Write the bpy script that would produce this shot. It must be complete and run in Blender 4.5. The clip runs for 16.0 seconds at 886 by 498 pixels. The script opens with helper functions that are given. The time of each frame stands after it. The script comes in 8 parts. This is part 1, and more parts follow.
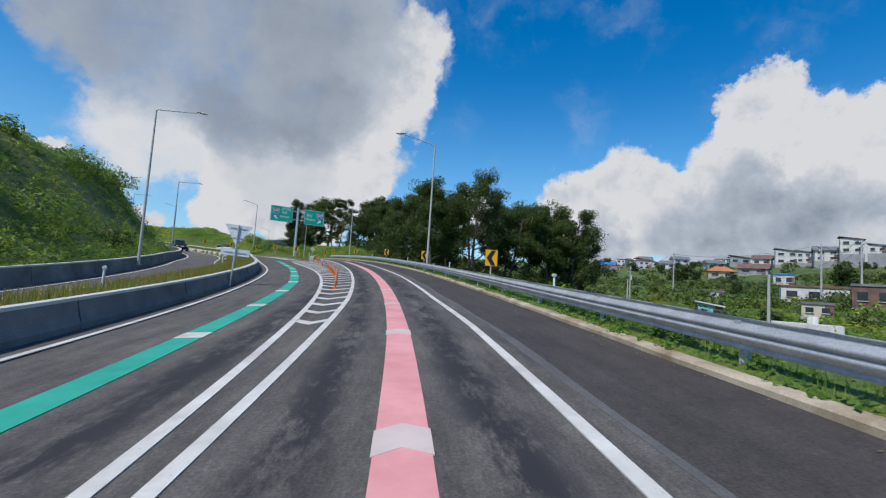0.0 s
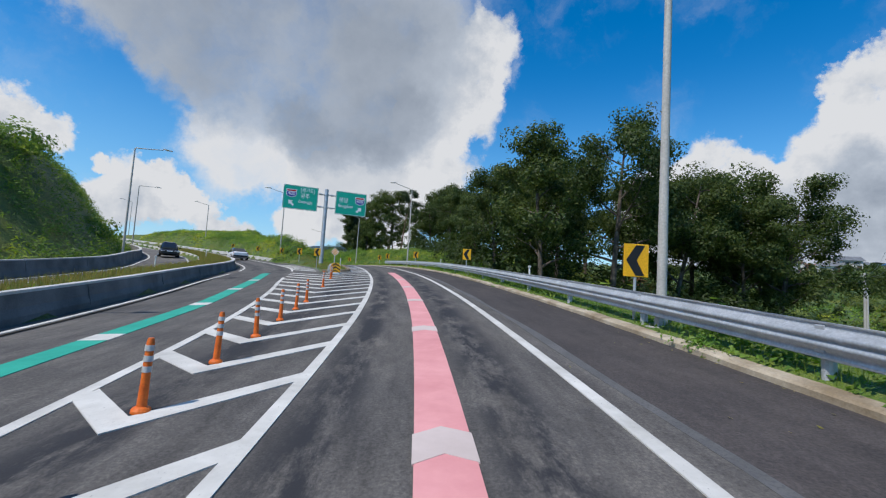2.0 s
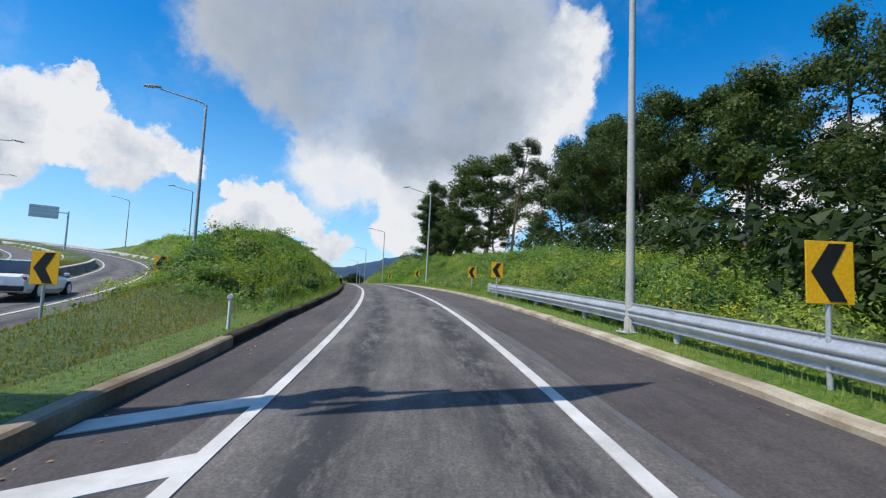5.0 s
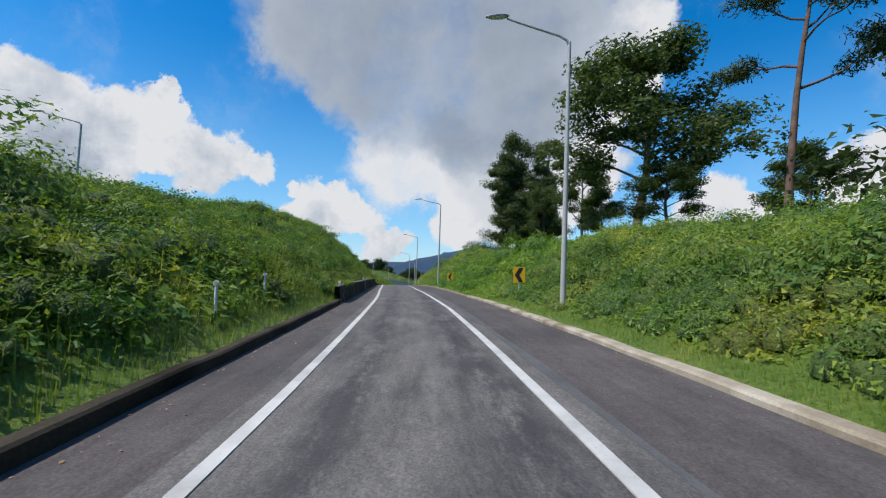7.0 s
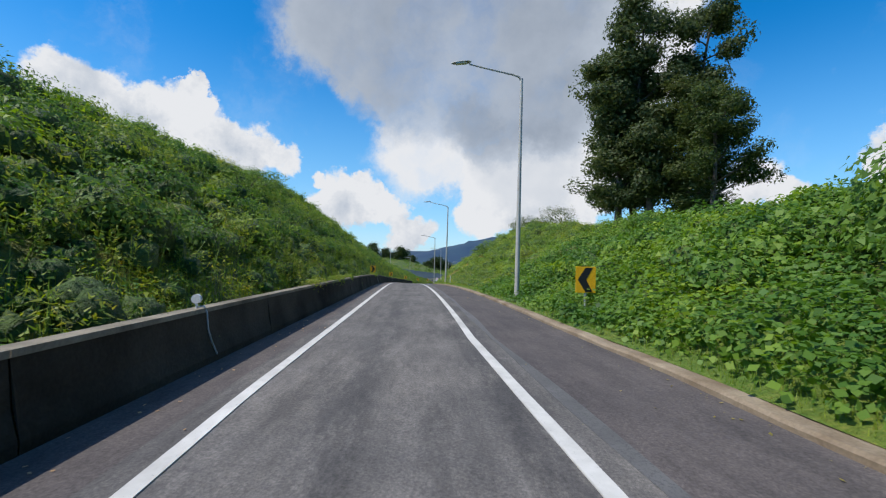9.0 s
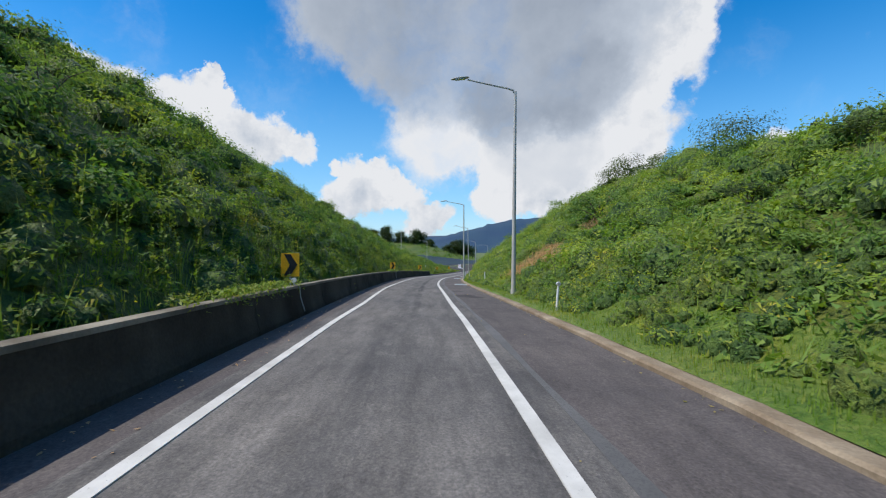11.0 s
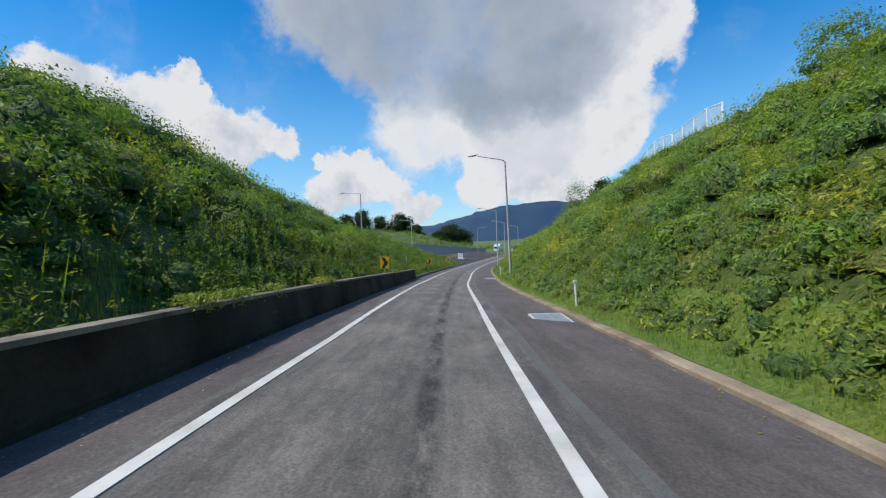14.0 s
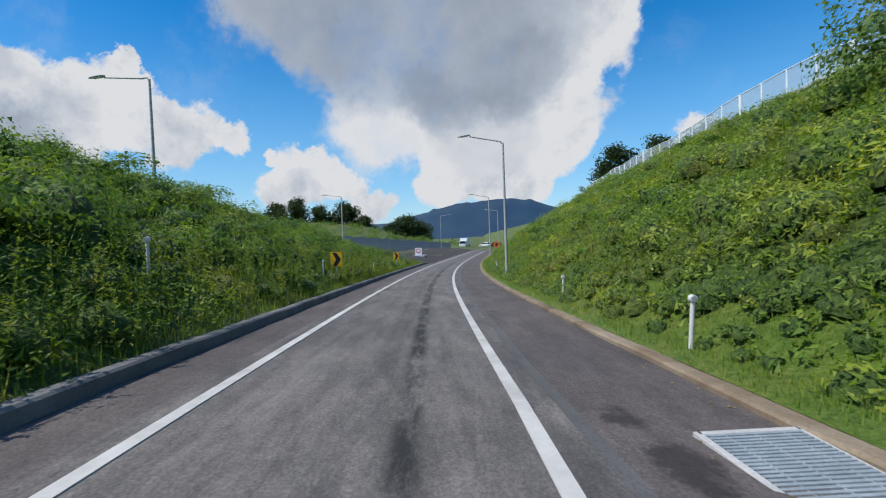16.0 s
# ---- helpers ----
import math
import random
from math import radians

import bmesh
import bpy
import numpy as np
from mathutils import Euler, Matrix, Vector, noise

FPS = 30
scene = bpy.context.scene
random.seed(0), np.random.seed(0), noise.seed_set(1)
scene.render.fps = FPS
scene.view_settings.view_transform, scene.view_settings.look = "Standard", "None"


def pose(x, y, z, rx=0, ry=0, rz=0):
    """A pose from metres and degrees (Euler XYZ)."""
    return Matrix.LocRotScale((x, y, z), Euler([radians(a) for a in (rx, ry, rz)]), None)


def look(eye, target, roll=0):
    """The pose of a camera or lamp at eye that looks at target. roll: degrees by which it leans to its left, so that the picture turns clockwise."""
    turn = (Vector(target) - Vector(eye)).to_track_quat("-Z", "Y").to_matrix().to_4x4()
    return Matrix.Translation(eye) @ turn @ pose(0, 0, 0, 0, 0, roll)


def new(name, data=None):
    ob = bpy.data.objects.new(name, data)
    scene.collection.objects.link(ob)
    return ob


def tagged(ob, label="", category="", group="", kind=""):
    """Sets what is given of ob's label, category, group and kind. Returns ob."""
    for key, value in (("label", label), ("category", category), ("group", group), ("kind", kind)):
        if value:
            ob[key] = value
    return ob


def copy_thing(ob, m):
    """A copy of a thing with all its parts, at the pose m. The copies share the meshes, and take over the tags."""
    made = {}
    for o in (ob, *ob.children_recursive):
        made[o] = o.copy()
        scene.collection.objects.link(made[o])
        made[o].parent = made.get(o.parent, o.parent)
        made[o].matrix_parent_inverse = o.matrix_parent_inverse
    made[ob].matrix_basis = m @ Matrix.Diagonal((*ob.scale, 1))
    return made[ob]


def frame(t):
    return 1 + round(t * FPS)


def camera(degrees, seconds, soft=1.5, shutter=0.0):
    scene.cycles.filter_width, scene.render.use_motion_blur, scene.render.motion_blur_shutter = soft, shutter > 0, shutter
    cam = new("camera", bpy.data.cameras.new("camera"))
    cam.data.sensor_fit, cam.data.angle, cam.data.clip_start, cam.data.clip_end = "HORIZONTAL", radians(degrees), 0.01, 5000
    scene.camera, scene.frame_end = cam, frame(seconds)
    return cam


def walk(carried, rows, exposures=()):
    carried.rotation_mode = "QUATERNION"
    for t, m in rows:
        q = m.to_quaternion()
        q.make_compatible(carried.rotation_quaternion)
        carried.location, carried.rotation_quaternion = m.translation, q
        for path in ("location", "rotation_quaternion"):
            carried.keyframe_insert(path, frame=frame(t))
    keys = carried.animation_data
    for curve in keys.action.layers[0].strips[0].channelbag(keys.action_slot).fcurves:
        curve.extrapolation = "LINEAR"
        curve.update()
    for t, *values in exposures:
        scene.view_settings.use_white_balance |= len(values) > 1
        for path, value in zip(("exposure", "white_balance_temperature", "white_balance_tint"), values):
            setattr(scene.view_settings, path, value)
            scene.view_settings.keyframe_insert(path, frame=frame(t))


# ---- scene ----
cam = camera(89.66, 16.0, soft=1.2, shutter=0.025)
PATH = [
    (0, (0.000, -0.000, 1.500), (0.323, 9.963, 2.293), 3.79),
    (0.5, (-0.470, 6.676, 1.830), (-0.591, 16.644, 2.618), 3.66),
    (1, (-1.141, 13.361, 2.195), (-1.682, 23.316, 2.978), 3.61),
    (1.5, (-2.017, 20.064, 2.601), (-2.937, 29.991, 3.384), 3.60),
    (2, (-3.103, 26.795, 3.042), (-4.358, 36.684, 3.828), 3.58),
    (2.5, (-4.397, 33.561, 3.492), (-5.961, 43.407, 4.273), 3.54),
    (3, (-5.900, 40.362, 3.931), (-7.769, 50.156, 4.701), 3.47),
    (3.5, (-7.620, 47.185, 4.378), (-9.805, 56.912, 5.150), 3.31),
    (4, (-9.572, 54.004, 4.835), (-12.093, 63.649, 5.628), 3.05),
    (4.5, (-11.780, 60.794, 5.267), (-14.657, 70.337, 6.084), 2.75),
    (5, (-14.266, 67.529, 5.645), (-17.512, 76.952, 6.466), 2.47),
    (5.5, (-17.037, 74.188, 5.960), (-20.647, 83.479, 6.760), 2.27),
    (6, (-20.083, 80.761, 6.222), (-24.030, 89.918, 6.977), 2.14),
    (6.5, (-23.382, 87.250, 6.435), (-27.616, 96.282, 7.131), 2.06),
    (7, (-26.897, 93.669, 6.597), (-31.365, 102.593, 7.229), 1.98),
    (7.5, (-30.588, 100.042, 6.711), (-35.244, 108.874, 7.280), 1.91),
    (8, (-34.407, 106.396, 6.792), (-39.212, 115.151, 7.299), 1.87),
    (8.5, (-38.308, 112.756, 6.856), (-43.208, 121.463, 7.298), 1.81),
    (9, (-42.272, 119.141, 6.910), (-47.217, 127.825, 7.279), 1.67),
    (9.5, (-46.310, 125.550, 6.949), (-51.309, 134.206, 7.238), 1.41),
    (10, (-50.443, 131.978, 6.957), (-55.533, 140.584, 7.160), 1.06),
    (10.5, (-54.680, 138.423, 6.918), (-59.880, 146.964, 7.029), 0.68),
    (11, (-59.019, 144.889, 6.821), (-64.307, 153.376, 6.838), 0.30),
    (11.5, (-63.444, 151.389, 6.654), (-68.770, 159.852, 6.586), -0.04),
    (12, (-67.927, 157.944, 6.413), (-73.242, 166.414, 6.283), -0.34),
    (12.5, (-72.430, 164.592, 6.109), (-77.710, 173.083, 5.946), -0.68),
    (13, (-76.906, 171.385, 5.770), (-82.135, 179.908, 5.591), -1.10),
    (13.5, (-81.322, 178.374, 5.423), (-86.478, 186.940, 5.234), -1.56),
    (14, (-85.668, 185.580, 5.066), (-90.730, 194.202, 4.862), -1.96),
    (14.5, (-89.946, 193.005, 4.669), (-94.872, 201.704, 4.433), -2.28),
    (15, (-94.151, 200.635, 4.221), (-98.866, 209.449, 3.945), -2.50),
    (15.5, (-98.293, 208.444, 3.758), (-102.746, 217.393, 3.461), -2.48),
    (16, (-102.399, 216.406, 3.334), (-106.609, 225.473, 3.060), -2.07),
]
walk(cam, [(t, look(eye, target, roll)) for t, eye, target, roll in PATH],
     exposures=[(0, -0.12), (2, -0.05), (3.4, 0.0), (4.0, 0.22), (5, 0.16), (6.5, 0.05), (7, 0.03), (8, 0.08), (9, 0.12), (11.5, 0.12), (12.5, 0.1), (14.5, 0.03), (16, -0.05)])

# ---- light: sun to the left and a little behind, broken cumulus in a deep blue sky ----
SUN_AZ, SUN_EL = 139.0, 55.0      # degrees: azimuth counted to the left from +y, and elevation
SUN_DIR = Vector((-math.sin(radians(SUN_AZ)) * math.cos(radians(SUN_EL)),
                  math.cos(radians(SUN_AZ)) * math.cos(radians(SUN_EL)), math.sin(radians(SUN_EL))))
sun = new("sun", bpy.data.lights.new("sun", "SUN"))
sun.data.energy, sun.data.angle, sun.data.color = 4.0, radians(0.53), (1.0, 0.955, 0.89)
sun.matrix_world = look((0, 0, 60), Vector((0, 0, 60)) - SUN_DIR)

# cloud lobes: azimuth to the left from +y, elevation, radius, in degrees
CLOUD_BANK = [(37, 24.8, 7.2), (26.2, 25.8, 11.1), (15.8, 24.8, 11.5), (30, 18.6, 8.9), (19.4, 16.1, 10.4), (33.7, 14.3, 6.3), (44, 26.7, 6.1), (40, 35, 12.8),
              (19, 35, 12.8), (25, 20, 12), (17, 18, 9), (30, 27, 10), (53, 41, 8), (62, 42, 12.2), (30, 48, 12.2)]
BANK_FRONT = [(7, 22.4, 6.5), (10.7, 15.9, 7.9), (23, 10.9, 7.2), (16.1, 9.9, 6.6), (10.2, 11.4, 4.6), (24.5, 6.8, 4.3), (4.6, 28.2, 6.1), (16.1, 6.5, 5.0), (10, 24, 7)]
CUMULUS_WEST = [(60.1, 18.9, 1.4), (59.1, 16.8, 2.0), (57.1, 14.3, 3.0), (53.5, 13, 3.7), (56, 11, 3.3), (49.7, 12.3, 2.5),
                (60, 12.2, 2.5), (46.1, 10.5, 1.2), (43, 9.8, 2.8), (40.3, 7.8, 3.5), (44.5, 6.4, 3.1), (36.4, 7.1, 2.9),
                (32.4, 4.3, 2.4), (34.6, 3.1, 2.8), (71, 16.8, 3.3), (68, 14.8, 3.3), (69.8, 11.4, 3.7), (65.4, 12.4, 2.4),
                (71.8, 6.9, 3.3), (78, 12, 5.5), (86, 10, 5.5), (95, 13, 5.5)]
CUMULUS_EAST = [(-24.1, 14.4, 3.7), (-20.3, 12.1, 3.8), (-28.4, 12.9, 3.4), (-34.5, 20.9, 2.5), (-38.5, 22.4, 2.8), (-35.1, 15, 4.7),
                (-40, 16.2, 5.4), (-44.7, 17.6, 3.8), (-46.9, 13.1, 4.9), (-43.5, 9.8, 4.8), (-37.6, 8.9, 5.2), (-30.8, 8.4, 4.8),
                (-23.7, 8.4, 4.5), (-16.3, 11, 2.9), (-17.1, 8.3, 3.9), (-48.2, 18.8, 2.8), (-5.5, 9.8, 2.9), (-8.4, 7.9, 2.3),
                (-2.5, 7.6, 2.6), (-55, 15, 6.9), (-62, 11, 6.9), (-72, 14, 6.9), (-33, 4, 5.8), (-45, 4, 6.9), (-20, 4, 5.8)]
SOLID = [(-38, 13.5, 6.5), (-45, 12.5, 7), (-32, 10, 5.5), (-25, 8.5, 5), (-41, 18, 4.5), (62, 15, 4.5), (66, 13, 6), (70, 9, 7)]
CLOUD_BASE = [(41, 23, 7), (34, 23, 6), (47, 29, 8), (38, 27, 7), (29.8, 25.9, 8), (20.6, 24.2, 8), (15.1, 26.5, 8.5), (22.8, 19, 5), (14.6, 19, 4.3), (40, 35, 11),
              (20, 36, 11), (-37.6, 7.5, 4.8), (-30.8, 7.5, 4), (-43.5, 7.5, 4.5), (-36.6, 12, 3), (-22, 6, 3), (30, 48, 9), (69, 10, 3)]


CLOUD_VEIL = [(17, 13, 4), (22.5, 13.6, 3.6), (19, 7.5, 4), (27, 17.5, 3), (70, 14, 5), (66, 11, 4), (55.5, 10.5, 3), (43, 6, 3), (33.5, 2.5, 3)]


def sky_world():
    w = bpy.data.worlds.new("sky")
    scene.world = w
    w.use_nodes = True
    nt = w.node_tree
    nt.nodes.clear()
    N, K = nt.nodes.new, nt.links.new

    def math_node(op, a, b=None, c=None, clamp=False):
        n = N("ShaderNodeMath")
        n.operation, n.use_clamp = op, clamp
        for i, v in enumerate((a, b, c)):
            if v is None:
                continue
            if isinstance(v, (int, float)):
                n.inputs[i].default_value = v
            else:
                K(v, n.inputs[i])
        return n.outputs[0]

    coord = N("ShaderNodeTexCoord").outputs["Generated"]
    warp = N("ShaderNodeTexNoise")
    warp.inputs["Scale"].default_value, warp.inputs["Detail"].default_value, warp.inputs["Roughness"].default_value = 10.0, 7.0, 0.66
    K(coord, warp.inputs["Vector"])
    off = N("ShaderNodeVectorMath")
    off.operation = "MULTIPLY_ADD"
    K(warp.outputs["Color"], off.inputs[0])
    off.inputs[1].default_value, off.inputs[2].default_value = (0.12, 0.12, 0.12), (-0.06, -0.06, -0.06)
    bent = N("ShaderNodeVectorMath")
    bent.operation = "ADD"
    K(coord, bent.inputs[0]), K(off.outputs[0], bent.inputs[1])

    unit = N("ShaderNodeVectorMath")
    unit.operation = "NORMALIZE"
    K(bent.outputs[0], unit.inputs[0])

    def lobes(rows, inner, outer):
        total = None
        for az, el, r in rows:
            a, e = radians(az), radians(el)
            dot = N("ShaderNodeVectorMath")
            dot.operation = "DOT_PRODUCT"
            K(unit.outputs[0], dot.inputs[0])
            dot.inputs[1].default_value = (-math.sin(a) * math.cos(e), math.cos(a) * math.cos(e), math.sin(e))
            m = N("ShaderNodeMapRange")
            m.interpolation_type = "SMOOTHSTEP"
            K(dot.outputs["Value"], m.inputs["Value"])
            m.inputs["From Min"].default_value = math.cos(radians(r * outer))
            m.inputs["From Max"].default_value = math.cos(radians(r * inner))
            total = m.outputs[0] if total is None else math_node("ADD", total, m.outputs[0])
        return total

    def fbm_node(vector, scale, detail, rough):
        n = N("ShaderNodeTexNoise")
        n.inputs["Scale"].default_value, n.inputs["Detail"].default_value, n.inputs["Roughness"].default_value = scale, detail, rough
        K(vector, n.inputs["Vector"])
        return n.outputs["Fac"]

    def stepped(value, low, high, top=1.0):
        m = N("ShaderNodeMapRange")
        m.interpolation_type = "SMOOTHSTEP"
        m.inputs["From Min"].default_value, m.inputs["From Max"].default_value, m.inputs["To Max"].default_value = low, high, top
        K(value, m.inputs["Value"])
        return m.outputs[0]

    # crisp heaped cumulus, the soft layered bank, and thin torn scud
    puff, billow, wisp = fbm_node(coord, 18.0, 9.0, 0.62), fbm_node(bent.outputs[0], 6.0, 9.0, 0.58), fbm_node(bent.outputs[0], 5.0, 8.0, 0.62)
    heaped = math_node("MINIMUM", lobes(BANK_FRONT + CUMULUS_WEST + CUMULUS_EAST + SOLID, 0.3, 1.12), 1.1)
    layered = math_node("MINIMUM", lobes(CLOUD_BANK, 0.1, 1.2), 1.1)
    dens = math_node("ADD", heaped, math_node("MULTIPLY_ADD", puff, 1.5, -0.75))
    sheet = math_node("ADD", layered, math_node("MULTIPLY_ADD", billow, 1.5, -0.75))
    torn = math_node("MULTIPLY", stepped(wisp, 0.56, 0.78, 0.45), stepped(math_node("ADD", heaped, layered), 0.0, 0.3))
    cover = math_node("MAXIMUM", math_node("MAXIMUM", stepped(dens, 0.25, 0.9), stepped(sheet, 0.0, 1.25)), torn)
    # lit and shaded sides: the same billows seen a little nearer the sun
    lift = N("ShaderNodeVectorMath")
    lift.operation = "ADD"
    K(coord, lift.inputs[0])
    lift.inputs[1].default_value = (-0.012, -0.006, 0.026)
    relief = math_node("SUBTRACT", fbm_node(lift.outputs[0], 10.0, 7.0, 0.6), fbm_node(coord, 10.0, 7.0, 0.6))
    base = math_node("SUBTRACT", 1.0, math_node("POWER", 0.45, lobes(CLOUD_BASE, 0.0, 1.5)))
    veil = math_node("MINIMUM", lobes(CLOUD_VEIL, 0.0, 1.5), 1.0)
    shade = math_node("MULTIPLY", base, math_node("MULTIPLY_ADD", fbm_node(bent.outputs[0], 4.0, 5.0, 0.5), 0.7, 0.47))
    shade = math_node("MULTIPLY_ADD", veil, 0.2, math_node("MULTIPLY", shade, 0.92))
    crisp = math_node("SUBTRACT", 1.0, stepped(layered, 0.2, 1.0, 0.8))
    shade = math_node("MULTIPLY_ADD", math_node("MULTIPLY", relief, crisp), 1.15, shade)
    shade = math_node("MULTIPLY_ADD", math_node("MULTIPLY", math_node("SUBTRACT", puff, 0.5), crisp), -0.25, shade)
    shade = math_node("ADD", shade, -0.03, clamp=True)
    tone = N("ShaderNodeValToRGB")
    tone.color_ramp.elements[0].position, tone.color_ramp.elements[0].color = 0.0, (0.74, 0.755, 0.785, 1)
    tone.color_ramp.elements[1].position, tone.color_ramp.elements[1].color = 1.0, (0.19, 0.235, 0.31, 1)
    mid = tone.color_ramp.elements.new(0.4)
    mid.color = (0.46, 0.515, 0.6, 1)
    K(shade, tone.inputs[0])

    sky = N("ShaderNodeTexSky")
    sky.sky_type, sky.sun_disc = "NISHITA", False
    sky.sun_elevation, sky.sun_rotation = radians(SUN_EL), radians(-SUN_AZ)
    sky.air_density, sky.dust_density, sky.ozone_density = 1.0, 0.3, 3.0
    rich = N("ShaderNodeHueSaturation")
    rich.inputs["Saturation"].default_value, rich.inputs["Value"].default_value = 1.45, 0.165
    K(sky.outputs[0], rich.inputs["Color"])
    # pale haze low over the horizon
    up = N("ShaderNodeSeparateXYZ")
    K(coord, up.inputs[0])
    haze = N("ShaderNodeMapRange")
    haze.interpolation_type = "SMOOTHSTEP"
    haze.inputs["From Min"].default_value, haze.inputs["From Max"].default_value, haze.inputs["To Min"].default_value, haze.inputs["To Max"].default_value = 0.0, 0.45, 0.6, 0.0
    K(up.outputs["Z"], haze.inputs["Value"])
    air = N("ShaderNodeMix")
    air.data_type = "RGBA"
    K(haze.outputs[0], air.inputs["Factor"]), K(rich.outputs[0], air.inputs["A"])
    air.inputs["B"].default_value = (0.26, 0.56, 0.88, 1)
    mix = N("ShaderNodeMix")
    mix.data_type = "RGBA"
    K(cover, mix.inputs["Factor"]), K(air.outputs["Result"], mix.inputs["A"]), K(tone.outputs[0], mix.inputs["B"])
    bg, out = N("ShaderNodeBackground"), N("ShaderNodeOutputWorld")
    bg.inputs["Strength"].default_value = 1.0
    K(mix.outputs["Result"], bg.inputs["Color"]), K(bg.outputs[0], out.inputs["Surface"])


sky_world()

# ---- materials ----
def material(name, rough=0.7, metal=0.0, spec=0.4):
    m = bpy.data.materials.new(name)
    m.use_nodes = True
    b = m.node_tree.nodes["Principled BSDF"]
    b.inputs["Roughness"].default_value, b.inputs["Metallic"].default_value = rough, metal
    b.inputs["Specular IOR Level"].default_value = spec
    return m, m.node_tree.nodes.new, m.node_tree.links.new, b


def ramp(N, stops):
    r = N("ShaderNodeValToRGB")
    while len(r.color_ramp.elements) < len(stops):
        r.color_ramp.elements.new(0.5)
    for e, (p, c) in zip(r.color_ramp.elements, stops):
        e.position, e.color = p, (*c, 1) if len(c) == 3 else c
    return r


def noise_tex(N, K, coord, scale, detail=4.0, rough=0.55):
    n = N("ShaderNodeTexNoise")
    n.inputs["Scale"].default_value, n.inputs["Detail"].default_value, n.inputs["Roughness"].default_value = scale, detail, rough
    K(coord, n.inputs["Vector"])
    return n.outputs["Fac"]


def mixed(N, K, fac, a, b, mode="MIX"):
    n = N("ShaderNodeMix")
    n.data_type, n.blend_type = "RGBA", mode
    for key, v in (("Factor", fac), ("A", a), ("B", b)):
        if isinstance(v, (int, float)):
            n.inputs[key].default_value = v
        elif isinstance(v, tuple):
            n.inputs[key].default_value = (*v, 1)
        else:
            K(v, n.inputs[key])
    return n.outputs["Result"]


def bump(N, K, b, height, strength, distance=0.01):
    n = N("ShaderNodeBump")
    n.inputs["Strength"].default_value, n.inputs["Distance"].default_value = strength, distance
    K(height, n.inputs["Height"])
    K(n.outputs[0], b.inputs["Normal"])


def paint(name, low, high, rough=0.6, metal=0.0, scale=3.0, fine=60.0, relief=0.15, spec=0.4):
    """A surface whose colour drifts between two tones at two scales, with a fine relief."""
    m, N, K, b = material(name, rough, metal, spec)
    c = N("ShaderNodeTexCoord").outputs["Object"]
    big, small = noise_tex(N, K, c, scale, 5), noise_tex(N, K, c, fine, 3)
    r = ramp(N, [(0.32, low), (0.68, high)])
    K(big, r.inputs[0])
    g = ramp(N, [(0.3, (0.82, 0.82, 0.82)), (0.7, (1.1, 1.1, 1.1))])
    K(small, g.inputs[0])
    K(mixed(N, K, 1.0, r.outputs[0], g.outputs[0], "MULTIPLY"), b.inputs["Base Color"])
    bump(N, K, b, small, relief)
    return m


